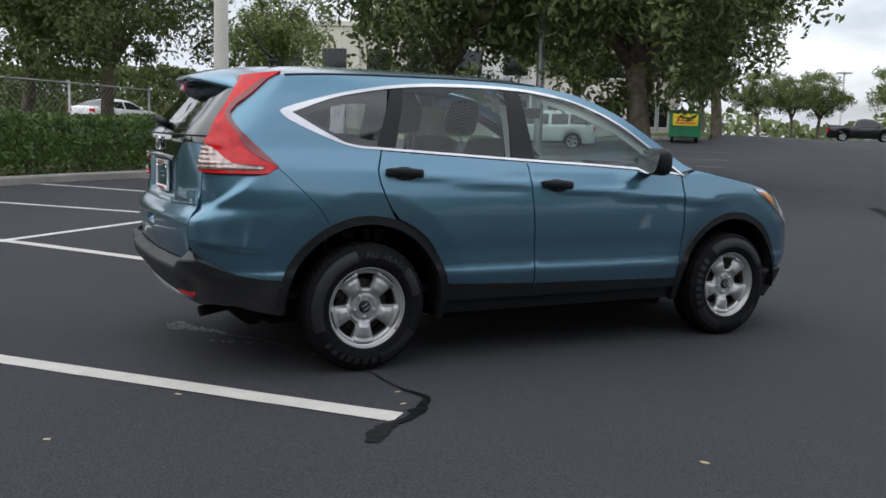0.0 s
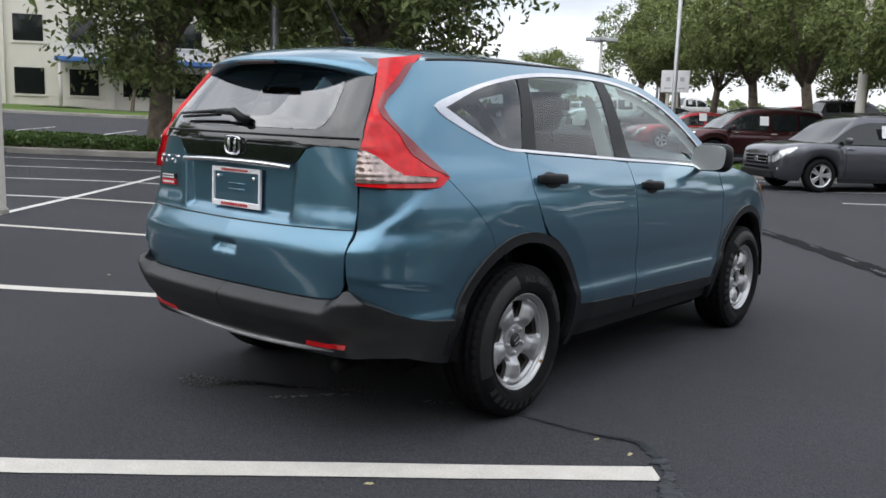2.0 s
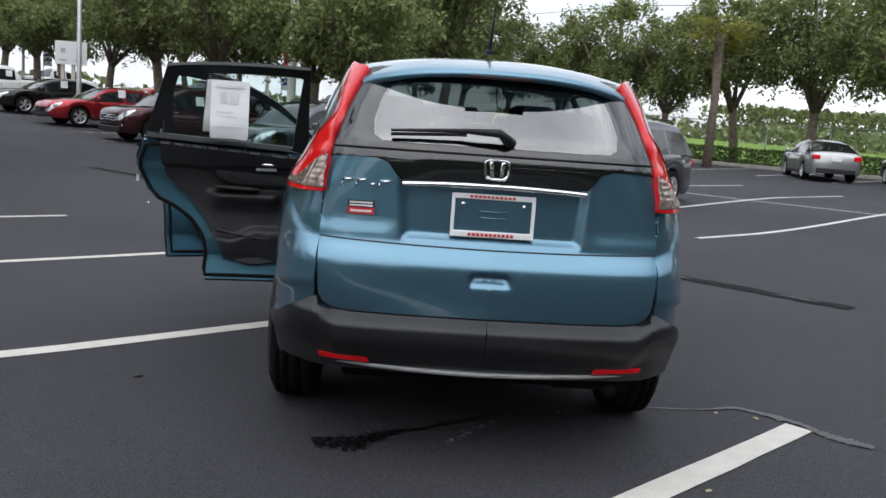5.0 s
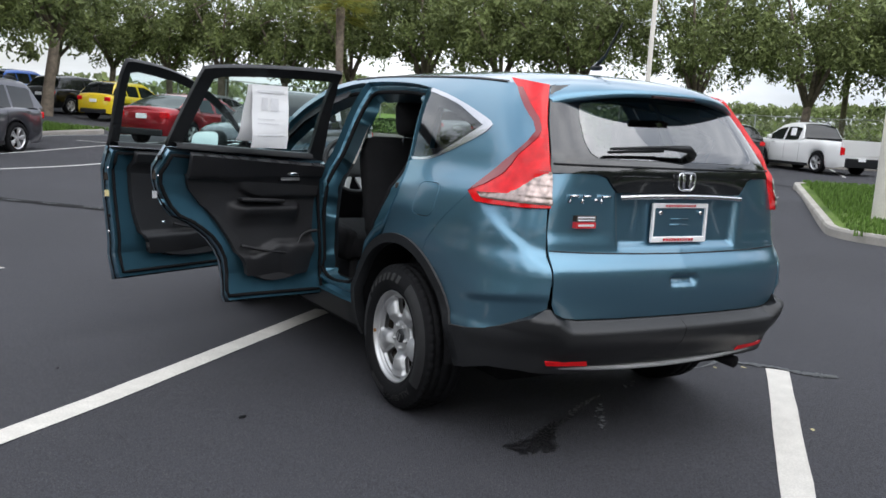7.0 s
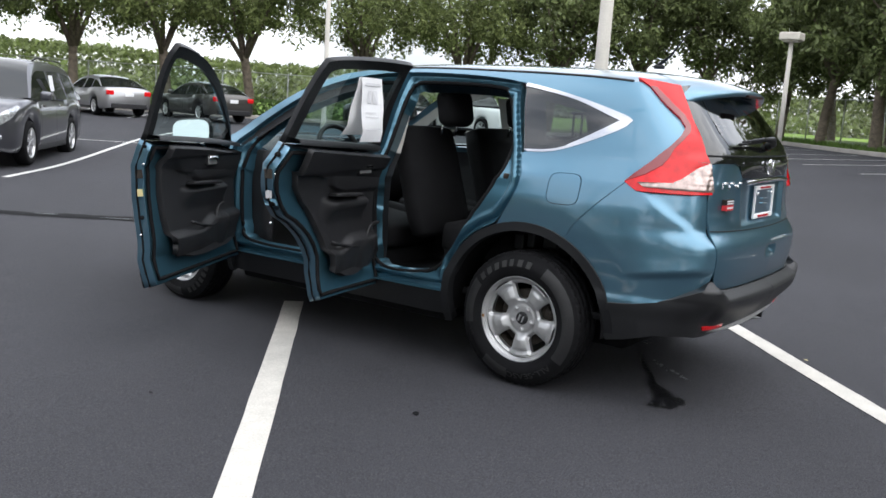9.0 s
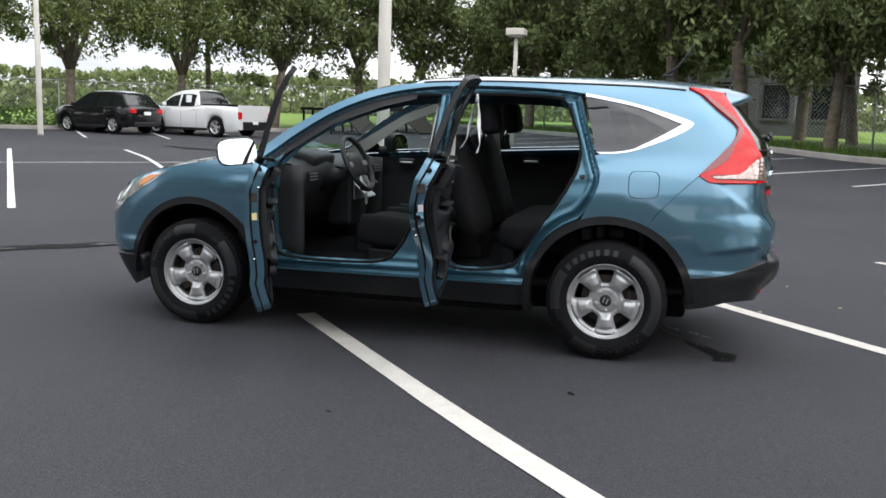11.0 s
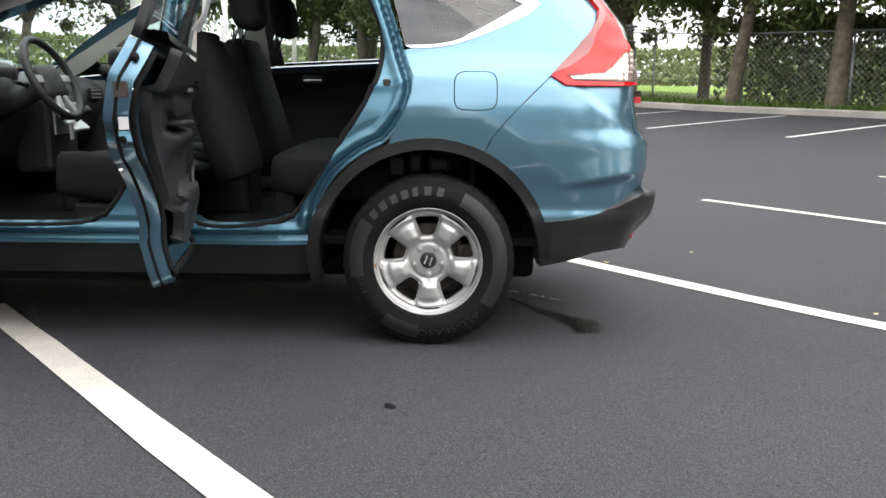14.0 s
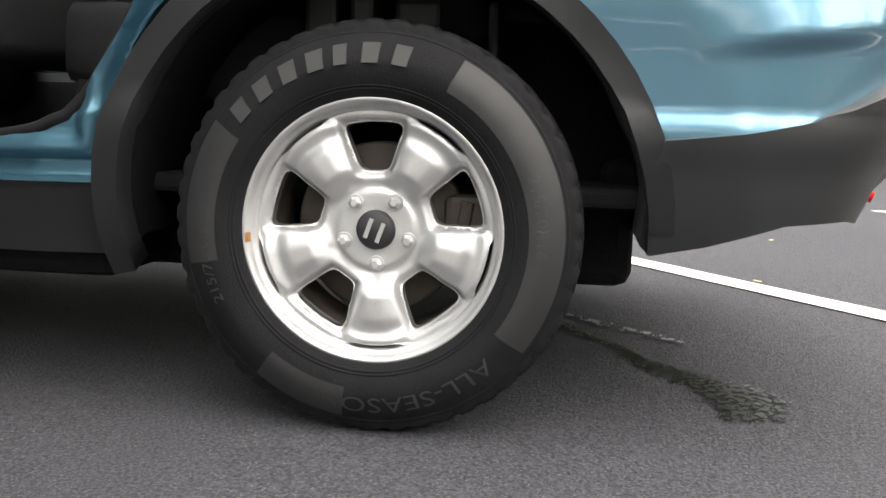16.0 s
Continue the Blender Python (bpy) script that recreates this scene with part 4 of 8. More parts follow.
sign_board(lot(11.6, 37.6), HEADING + 60).scale = (0.76, 0.76, 0.76)
RED_FLAG = material("red_flag", (0.6, 0.03, 0.04), rough=0.7, vary=0.1, scale=3)
BLUE_FLAG = material("blue_flag", (0.03, 0.08, 0.4), rough=0.7, vary=0.1, scale=3)
for a, m, h in ((15, 50, 4.2), (20, 34, 3.6)):
    p = lot(a, m)
    root = thing("feather_flag", "narrow red, white and blue feather flag", "flag", Matrix.Translation((p.x, p.y, ground_z(p))) @ Matrix.Rotation(1.0, 4, "Z"))
    bm = bmesh.new()
    tube(bm, [(0, 0, -0.1), (0, 0, h)], 0.02, 6)
    part("pole", bm, GALV, root, smooth=True)
    for z0, z1, mm in ((0.8, 0.45, BLUE_FLAG), (0.45, 0.75, PAPER), (0.75, 1.0, RED_FLAG)):
        z0, z1 = sorted((z0, z1))
        bm = bmesh.new()
        rows_ = [bm.verts.new((0.02 + w, 0.05 * math.sin(6 * u + w * 4), h * u)) for u in np.linspace(z0, z1, 6) for w in (0, 0.28, 0.5)]
        for i in range(5):
            for j in range(2):
                bm.faces.new((rows_[i * 3 + j], rows_[i * 3 + j + 1], rows_[i * 3 + j + 4], rows_[i * 3 + j + 3]))
        part("cloth", bm, mm, root, smooth=True)
# a green cart with a yellow panel by the far lane
p = Vector((-23.7, 24.3, 0))
GREEN_METAL = material("green_metal", (0.02, 0.16, 0.07), rough=0.5, vary=0.2, scale=2)
YELLOW = material("yellow_panel", (0.75, 0.6, 0.03), rough=0.5, vary=0.1, scale=2)
root = thing("utility_cart", "green metal cart with a yellow lettered panel beside trees", "cart", Matrix.Translation((p.x, p.y, ground_z(p))) @ Matrix.Rotation(radians(48), 4, "Z"))
bm = bmesh.new()
box(bm, -0.66, 0.66, -0.5, 0.9, 0.22, 1.32, 0.04)
body_ = part("body", bm, GREEN_METAL, root)
bm = bmesh.new()
box(bm, -0.7, 0.7, -0.54, 0.94, 1.30, 1.36, 0.015)
part("lid", bm, GREEN_METAL, body_)
bm = bmesh.new()
box(bm, -0.52, 0.52, -0.53, -0.5, 0.72, 1.22, 0.01)
part("front_panel", bm, YELLOW, body_, "yellow lettered panel")
for z, w in ((1.04, 0.4), (0.92, 0.34), (0.8, 0.42)):
    bm = bmesh.new()
    box(bm, -w, w, -0.538, -0.53, z, z + 0.05)
    part("lettering", bm, RED_FLAG, body_)
for x in (-0.5, 0.5):
    for y in (-0.3, 0.65):
        bm = bmesh.new()
        tube(bm, [(x - 0.06, y, 0.15), (x + 0.06, y, 0.15)], 0.15, 14)
        part("wheel", bm, RUBBER, root)
# wires and distant woods
for k, z in enumerate((8.2, 9.4)):
    bm = bmesh.new()
    pts = [lot(38.5, 60 - i * 4, z + 0.35 * ((i % 8) / 4 - 1) ** 2) for i in range(34)]
    tube(bm, pts, 0.015, 5)
    tagged(part("power_line", bm, TAR, smooth=True), "thin black power line above trees", "power line", kind="structure")
for k in range(5):
    pp = lot(38.5, 60 - k * 32)
    bm = bmesh.new()
    tube(bm, [(pp.x, pp.y, 0), (pp.x, pp.y, 10.0)], [0.14, 0.1], 8)
    tagged(part("utility_pole", bm, BARK, smooth=True), "wooden utility pole beyond the fence", "pole")
verts, faces = [], []
rnd = random.Random(8)
for ring, (r, hh, cnt, sz) in enumerate(((120, 5.5, 19000, 0.45), (230, 9.0, 9000, 1.1))):
    for _ in range(cnt):
        t = rnd.uniform(0, 6.283)
        rr = r + rnd.uniform(-8, 8)
        crown = hh * (0.55 + 0.45 * noise.noise(Vector((math.cos(t) * r * 0.08, math.sin(t) * r * 0.08, ring * 7.0))))
        z = rnd.uniform(0, 1) ** 0.7 * crown
        c = Vector((rr * math.cos(t), rr * math.sin(t), z + 0.6))
        e = Vector((rnd.uniform(-1, 1), rnd.uniform(-1, 1), rnd.uniform(-1, 1))).normalized()
        f = e.cross(Vector((rnd.uniform(-1, 1), rnd.uniform(-1, 1), rnd.uniform(-1, 1)))).normalized()
        s = sz * rnd.uniform(0.6, 1.4)
        k = len(verts)
        verts += [c - e * s, c - f * s * 0.7, c + e * s, c + f * s * 0.7]
        faces.append((k, k + 1, k + 2, k + 3))
tagged(mesh_object("distant_woods", verts, faces, LEAF, smooth=False), "dark green line of distant woods", "woods", kind="stuff")

# ---- the blue car: one body surface, and panels cut from it ----
from mathutils.geometry import delaunay_2d_cdt

PLAN = [Vector((x * 0.87, y, 0)) for x, y in (
    (0, -2.22), (0.4, -2.208), (0.66, -2.178), (0.79, -2.125), (0.87, -2.03), (0.925, -1.9), (0.957, -1.72), (0.985, -1.47), (1, -1.17),
    (1, -0.7), (1, -0.2), (1, 0.4), (1, 0.8), (0.995, 1.2), (0.98, 1.5), (0.95, 1.705), (0.9, 1.872), (0.82, 1.993), (0.68, 2.086), (0.4, 2.17), (0, 2.207))]
_line = spline(PLAN, 12)
_len = [0.0]
for _a, _b in zip(_line, _line[1:]):
    _len.append(_len[-1] + (_b - _a).length)
_mid = next(i for i, v in enumerate(_line) if v.y >= -0.2)
_S = np.array(_len) - _len[_mid] - 0.2
_F, _Y = np.array([v.x / 0.87 for v in _line]), np.array([v.y for v in _line])
S_REAR, S_FRONT = float(_S[0]), float(_S[-1])

half_width = curve_fn([(0.18, 0.80), (0.33, 0.865), (0.44, 0.889), (0.508, 0.899), (0.525, 0.897), (0.55, 0.888), (0.62, 0.887), (0.72, 0.892), (0.80, 0.892), (0.88, 0.887), (0.94, 0.8795), (0.98, 0.870),
                       (1.06, 0.845), (1.12, 0.812), (1.17, 0.786), (1.25, 0.756), (1.35, 0.718), (1.45, 0.672), (1.53, 0.622), (1.58, 0.575), (1.63, 0.50)])
rear_y = curve_fn([(0.2, -2.10), (0.45, -2.19), (0.60, -2.228), (0.70, -2.246), (0.765, -2.25), (0.785, -2.247), (0.82, -2.229), (0.853, -2.206), (0.87, -2.200), (1.05, -2.198), (1.17, -2.20),
                   (1.22, -2.185), (1.35, -2.09), (1.5, -1.965), (1.62, -1.86)])
front_y = curve_fn([(0.2, 2.1), (0.45, 2.22), (0.6, 2.26), (0.75, 2.22), (0.85, 2.12), (1.1, 1.9)])
rail_z = curve_fn([(-2.1, 1.445), (-1.9, 1.50), (-1.7, 1.53), (-1.4, 1.552), (-1.0, 1.565), (-0.5, 1.574), (-0.2, 1.568), (0.1, 1.534), (0.4, 1.432), (0.7, 1.262), (0.95, 1.105), (1.1, 1.078), (1.35, 1.035), (1.6, 0.985), (1.85, 0.905), (2.0, 0.83), (2.15, 0.74)])
crown = curve_fn([(-2.1, 0.07), (-1.5, 0.065), (-0.5, 0.055), (0.2, 0.045), (1.0, 0.02), (1.4, 0.045), (2.0, 0.06), (2.15, 0.05)])


def surf(s, z):
    f, y = float(np.interp(s, _S, _F)), float(np.interp(s, _S, _Y))
    if y < -0.9:
        t = (-0.9 - y) / 1.32
        y += (rear_y(z) + 2.22) * t ** 1.6
    elif y > 1.1:
        y += (front_y(z) - 2.26) * ((y - 1.1) / 1.107) ** 1.6
    # the shoulder crease climbs towards the tail
    zc = z + 0.06 * y - 0.9745
    crease = 0.009 * smoothstep(zc, -0.045, -0.002) * (1 - smoothstep(zc, 0.0, 0.05)) * smoothstep(y, -1.5, -0.95) * (1 - smoothstep(y, 0.9, 1.3))
    w = half_width(z) + crease
    arch = max(math.exp(-(((y + 1.31) / 0.42) ** 2 + ((z - 0.55) / 0.28) ** 2)), math.exp(-(((y - 1.31) / 0.42) ** 2 + ((z - 0.55) / 0.28) ** 2)))
    # the skin rolls in towards the wheel openings
    roll = max(0.0, (0.60 - min(math.hypot(y + 1.31, z - 0.345), math.hypot(y - 1.31, z - 0.345))) / 0.13)
    return Vector(((w + 0.024 * arch - 0.017 * min(roll, 1.0)) * f, y, z))


def normal(s, z):
    a = surf(min(s + 0.01, S_FRONT), z) - surf(max(s - 0.01, S_REAR), z)
    b = surf(s, z + 0.01) - surf(s, z - 0.01)
    return a.cross(b).normalized()


def at_y(y, z):
    """The place along the body, on its flank, where it reaches y at the height z."""
    lo, hi = S_REAR, S_FRONT
    for _ in range(30):
        m = (lo + hi) / 2
        if surf(m, z).y < y:
            lo = m
        else:
            hi = m
    return (lo + hi) / 2, z


def at_x(x, z, front=False):
    """The place along the body, on its tail or nose, where it is x from the middle at the height z."""
    lo, hi = (S_FRONT, 1.3) if front else (S_REAR, -1.3)
    for _ in range(30):
        m = (lo + hi) / 2
        if surf(m, z).x < x:
            lo = m
        else:
            hi = m
    return (lo + hi) / 2, z


def inside(px, py, poly):
    n = len(poly)
    x, y = np.asarray(px), np.asarray(py)
    r = np.zeros(x.shape, bool)
    for i in range(n):
        (x0, y0), (x1, y1) = poly[i], poly[(i + 1) % n]
        if y0 == y1:
            continue
        c = ((y0 > y) != (y1 > y)) & (x < (x1 - x0) * (y - y0) / (y1 - y0) + x0)
        r ^= c
    return r


def dense(poly, step):
    out = []
    for i, a in enumerate(poly):
        b = poly[(i + 1) % len(poly)]
        n = max(1, int(math.hypot(b[0] - a[0], b[1] - a[1]) / step))
        out += [(a[0] + (b[0] - a[0]) * k / n, a[1] + (b[1] - a[1]) * k / n) for k in range(n)]
    return out


def clean(poly):
    out = []
    for p in poly:
        if not out or math.hypot(p[0] - out[-1][0], p[1] - out[-1][1]) > 1e-4:
            out.append((float(p[0]), float(p[1])))
    if math.hypot(out[0][0] - out[-1][0], out[0][1] - out[-1][1]) < 1e-4:
        out.pop()
    return out


def fill(poly, res, holes=()):
    """Even triangles over an outline with holes: points, triangles, and the loops of the rims."""
    loops = [dense(clean(poly), res)] + [dense(clean(h), res) for h in holes]
    pts, edges, rims = [], [], []
    for lp in loops:
        o = len(pts)
        pts += lp
        edges += [(o + i, o + (i + 1) % len(lp)) for i in range(len(lp))]
        rims.append(list(range(o, o + len(lp))))
    P = np.array(pts)
    gx, gy = np.meshgrid(np.arange(P[:, 0].min(), P[:, 0].max(), res), np.arange(P[:, 1].min(), P[:, 1].max(), res))
    gx, gy = gx.ravel(), gy.ravel()
    ok = inside(gx, gy, loops[0])
    for h in loops[1:]:
        ok &= ~inside(gx, gy, h)
    gx, gy = gx[ok], gy[ok]
    if len(gx):
        far = np.min((gx[:, None] - P[None, :, 0]) ** 2 + (gy[:, None] - P[None, :, 1]) ** 2, axis=1) > (0.5 * res) ** 2
        pts = pts + list(zip(gx[far].tolist(), gy[far].tolist()))
    vo, _, fo, ov, _, _ = delaunay_2d_cdt([Vector(p) for p in pts], edges, [], 0, 1e-6)
    first = {}
    for i, srcs in enumerate(ov):
        for k in srcs:
            first[k] = i
    cx = np.array([sum(vo[i].x for i in f) / len(f) for f in fo])
    cy = np.array([sum(vo[i].y for i in f) / len(f) for f in fo])
    ok = inside(cx, cy, loops[0])
    for h in loops[1:]:
        ok &= ~inside(cx, cy, h)
    tris = [tuple(f) for f, k in zip(fo, ok) if k]
    return [(v.x, v.y) for v in vo], tris, [[first[i] for i in r] for r in rims]


def ccw(f, pts):
    a, b, c = (pts[i] for i in f[:3])
    return (b[0] - a[0]) * (c[1] - a[1]) - (b[1] - a[1]) * (c[0] - a[0]) > 0


def panel(name, poly, mat, parent, off=0.0, lip=0.014, res=0.035, side=1, holes=(), label="", inward=False, shape=None, both=False, m=None):
    """A sheet-metal panel on the body's surface, with its edges folded in. side: 1 right, -1 left. both: mirrored into one mesh."""
    pts, tris, rims = fill(poly, res, holes)
    verts, norms, faces = [], [], []
    for sd in ((1, -1) if both else (side,)):
        o = len(verts)
        for s, z in pts:
            p, n = surf(s, z), normal(s, z)
            p = p + n * (off + (shape(p, s, z) if shape else 0.0))
            verts.append(Vector((p.x * sd, p.y, p.z)))
            norms.append(Vector((n.x * sd, n.y, n.z)))
        bare = [v.copy() for v in norms[o:]]
        if shape:
            acc = [Vector() for _ in pts]
            for f in tris:
                a, b, c = (verts[o + i] for i in f)
                fn = (b - a).cross(c - a)
                if fn.dot(norms[o + f[0]]) < 0:
                    fn = -fn
                for i in f:
                    acc[i] += fn
            for i, v in enumerate(acc):
                if v.length > 0:
                    norms[o + i] = v.normalized()
        flip = (sd < 0) != inward
        for f in tris:
            g = f if ccw(f, pts) else f[::-1]
            g = g if not flip else g[::-1]
            faces.append(tuple(o + i for i in g))
        if lip:
            third = {}
            for f in tris:
                for q in range(3):
                    third[f[q], f[(q + 1) % 3]] = f[(q + 2) % 3]
                    third[f[(q + 1) % 3], f[q]] = f[(q + 2) % 3]
            for r in rims:
                k, c = len(verts), len(r)
                outs = []
                for j in range(c):
                    a, b = r[j], r[(j + 1) % c]
                    e = verts[o + b] - verts[o + a]
                    w = e.cross(norms[o + a])
                    t = third.get((a, b))
                    if t is not None and w.dot(verts[o + t] - verts[o + a]) > 0:
                        w = -w
                    outs.append(w.normalized() if w.length > 1e-9 else Vector())
                for j, i in enumerate(r):
                    n = norms[o + i]
                    w = outs[j] + outs[j - 1]
                    w = w.normalized() if w.length > 1e-6 else n
                    edge = (n * 0.45 + w * (-0.9 if inward else 0.9)).normalized()
                    side_n = w * (-1 if inward else 1)
                    verts += [verts[o + i].copy(), verts[o + i] - bare[i] * (lip if not inward else -lip)]
                    norms += [edge if not inward else (n * 0.45 - w * 0.9).normalized(), side_n]
                for j in range(c):
                    p0, p1, p2, p3 = k + 2 * j, k + 2 * ((j + 1) % c), k + 2 * ((j + 1) % c) + 1, k + 2 * j + 1
                    fn = (verts[p1] - verts[p0]).cross(verts[p3] - verts[p0])
                    faces.append((p0, p1, p2, p3) if fn.dot(outs[j]) >= 0 else (p3, p2, p1, p0))
    if inward:
        norms = [-n for n in norms]
    ob = mesh_object(name, verts, faces, mat, parent, label, normals=norms)
    if m is not None:
        ob.matrix_local = m
    return ob


def strip(name, path, width, mat, parent, off=0.006, side=1, label="", closed=False, both=False, m=None, lift=0.004):
    """A narrow moulding along a path (s, z) on the body."""
    pts = dense(clean(path), 0.03) if closed else None
    if not closed:
        pts = []
        for a, b in zip(path, path[1:]):
            n = max(1, int(math.hypot(b[0] - a[0], b[1] - a[1]) / 0.03))
            pts += [(a[0] + (b[0] - a[0]) * k / n, a[1] + (b[1] - a[1]) * k / n) for k in range(n)]
        pts.append(tuple(path[-1]))
    P3 = [surf(*p) for p in pts]
    verts, n, faces = [], len(pts), []
    for sd in ((1, -1) if both else (side,)):
        o = len(verts)
        for i in range(n):
            a, b = (P3[(i - 1) % n], P3[(i + 1) % n]) if closed else (P3[max(i - 1, 0)], P3[min(i + 1, n - 1)])
            way, nn = (b - a).normalized(), normal(*pts[i])
            s = way.cross(nn).normalized()
            w = width[0] + (width[1] - width[0]) * i / max(n - 1, 1) if hasattr(width, "__len__") else width
            for u, h in ((-0.5, off - 0.006), (-0.42, off + lift * 0.7), (-0.15, off + lift), (0.15, off + lift), (0.42, off + lift * 0.7), (0.5, off - 0.006)):
                q = P3[i] + s * u * w + nn * h
                verts.append(Vector((q.x * sd, q.y, q.z)))
        faces += [tuple(o + k for k in f) for f in grid_faces(n, 6, wrap=closed, flip=sd > 0)]
    ob = mesh_object(name, verts, faces, mat, parent, label)
    if m is not None:
        ob.matrix_local = m
    return ob


def arc(cy, cz, r, t0, t1, n=16):
    """Points (s, z) of a wheel arch about (cy, cz), angles in degrees from straight forward, upwards."""
    return [at_y(cy + r * math.cos(radians(t0 + (t1 - t0) * k / n)), cz + r * math.sin(radians(t0 + (t1 - t0) * k / n))) for k in range(n + 1)]


def yz(pts):
    return [at_y(y, z) for y, z in pts]


def smooth_yz(pts, n=6):
    return [at_y(p.x, p.y) for p in spline([(y, z, 0) for y, z in pts], n)]


RW, FW, AXLE = -1.31, 1.31, 0.345
CAR_POSE = Matrix.Translation((0, -0.012, -0.012)) @ Matrix.Rotation(-0.013, 4, "X")      # it stands on the lot's gentle fall
car = thing("car", "teal blue compact sport utility car, its driver-side doors standing open", "car", CAR_POSE)

belt = [(0.88, 1.056), (0.6, 1.083), (0.17, 1.106), (-0.3, 1.124), (-0.79, 1.146), (-1.12, 1.161), (-1.24, 1.167)]
tail_low = [(-1.24, 1.167), (-1.34, 1.172), (-1.44, 1.194), (-1.58, 1.248), (-1.70, 1.306), (-1.74, 1.345)]
tail_up = [(-1.74, 1.345), (-1.705, 1.366), (-1.56, 1.412), (-1.40, 1.455), (-1.23, 1.49), (-1.09, 1.512), (-0.88, 1.533), (-0.6, 1.545), (-0.34, 1.545), (-0.13, 1.531), (0.07, 1.498), (0.26, 1.441), (0.45, 1.355), (0.64, 1.235), (0.76, 1.145), (0.88, 1.056)]
BELT, TAIL_LOW, TAIL_UP = smooth_yz(belt, 4), smooth_yz(tail_low, 5), smooth_yz(tail_up, 4)
DLO = BELT[:-1] + TAIL_LOW[:-1] + TAIL_UP[:-1]
RAIL = [at_y(y, rail_z(y)) for y in np.linspace(0.97, -1.74, 50)]
light_front = [(-1.70, 1.545), (-1.77, 1.505), (-1.865, 1.42), (-1.94, 1.362), (-1.973, 1.323), (-1.967, 1.283), (-1.90, 1.195), (-1.778, 1.064)]
LIGHT_FRONT = yz(light_front)
LIGHT_IN = [at_x(x, z) for x, z in ((0.505, 1.515), (0.535, 1.46), (0.572, 1.38), (0.603, 1.29), (0.625, 1.21), (0.635, 1.12), (0.64, 1.032))]
seam = yz([(-1.778, 1.064), (-1.655, 0.945), (-1.55, 0.825)])
r_seam = math.degrees(math.atan2(0.825 - AXLE, -1.55 - RW))

# skin panels of each flank
DOOR_FOOT = 0.352
cut_b = [(-0.305, 1.116), (-0.301, 0.986), (-0.280, 0.76), (-0.268, 0.5)]            # between the two doors
cut_c = [(-1.187, 0.862), (-1.222, 0.93), (-1.246, 1.0), (-1.252, 1.06), (-1.212, 1.16)]    # behind the rear door
fd_low = yz([(0.845, 1.045), (0.85, 0.8), (0.845, 0.55), (0.83, DOOR_FOOT), (-0.262, DOOR_FOOT)] + cut_b[::-1])
rd_arch = [at_y(RW + r * math.cos(radians(t)), AXLE + r * math.sin(radians(t))) for t, r in ((5, 0.440), (12, 0.452), (20, 0.468), (28, 0.48), (36, 0.488), (44, 0.492), (52, 0.492), (60, 0.492), (70, 0.493))]
rd_low = yz([(y - 0.009, z) for y, z in cut_b] + [(-0.273, DOOR_FOOT), (-0.862, DOOR_FOOT)]) + rd_arch + yz(cut_c)
FD_TOP = [p for p in BELT if -0.303 < surf(*p).y < 0.845]
RD_TOP = [p for p in BELT if -1.21 < surf(*p).y < -0.315]
FD = fd_low + [(s, z - 0.006) for s, z in FD_TOP[::-1]]
RD = rd_low + [(s, z - 0.006) for s, z in RD_TOP[::-1]]

a0 = [p for p in arc(RW, AXLE, 0.463, 73, r_seam, 14)]
QUARTER = yz([(y - 0.009, z) for y, z in cut_c[::-1]]) + arc(RW, AXLE, 0.463, 70.2, 71.5, 2) + a0 + seam[::-1] + LIGHT_FRONT[::-1][1:] + RAIL[::-1] + [(s, z) for s, z in TAIL_UP[::-1]][1:-1] + TAIL_LOW[::-1][1:]
QUARTER_OPEN = yz([(y + 0.002, z) for y, z in cut_c[::-1]]) + arc(RW, AXLE, 0.463, 68.5, 70, 2) + a0 + seam[::-1] + LIGHT_FRONT[::-1][1:] + RAIL[::-1] + [(s, z) for s, z in TAIL_UP[::-1]][1:-1] + TAIL_LOW[::-1][1:]
COVER_LOW = [at_x(0.655, 0.637), at_x(0.70, 0.608), at_y(-2.055, 0.562), at_y(-1.984, 0.528), at_y(-1.888, 0.512), at_y(-1.765, 0.5)]
b0 = arc(RW, AXLE, 0.463, 161, r_seam, 8)
COVER = [(s - 0.005, z) for s, z in seam] + b0[::-1] + COVER_LOW[::-1] + [at_x(0.652, 0.75), at_x(0.652, 0.9), at_x(0.65, 1.03)] + yz([(-2.07, 1.03), (-1.9, 1.03), (-1.83, 1.032)])
FENDER = yz([(0.858, 1.05), (0.862, 0.8), (0.857, 0.55), (0.845, 0.4)]) + arc(FW, AXLE, 0.463, 174, 16, 22) + [at_y(1.83, 0.44), at_y(1.95, 0.52), at_y(2.02, 0.62)] + \
    [at_y(1.96, 0.80), at_y(1.84, 0.895)] + [at_y(y, rail_z(y) - 0.004) for y in np.linspace(1.8, 0.99, 14)]
FRONT = [at_y(1.84, 0.44), at_y(1.96, 0.52), at_y(2.03, 0.62), at_y(1.975, 0.8)] + [at_x(0.5, 0.80, True), (S_FRONT, 0.80), (S_FRONT, 0.44)]


crease_z = curve_fn([(-2.26, 0.785), (-2.18, 0.803), (-2.12, 0.842), (-2.03, 0.906), (-1.93, 0.98), (-1.80, 1.06)])


def scoop(p, z):
    """The hollow under the tail lights, behind a crease that sweeps down from their tips."""
    d = z - crease_z(p.y)
    return -0.013 * smoothstep(d, -0.012, 0.034) * smoothstep(-p.y, 1.80, 2.0)


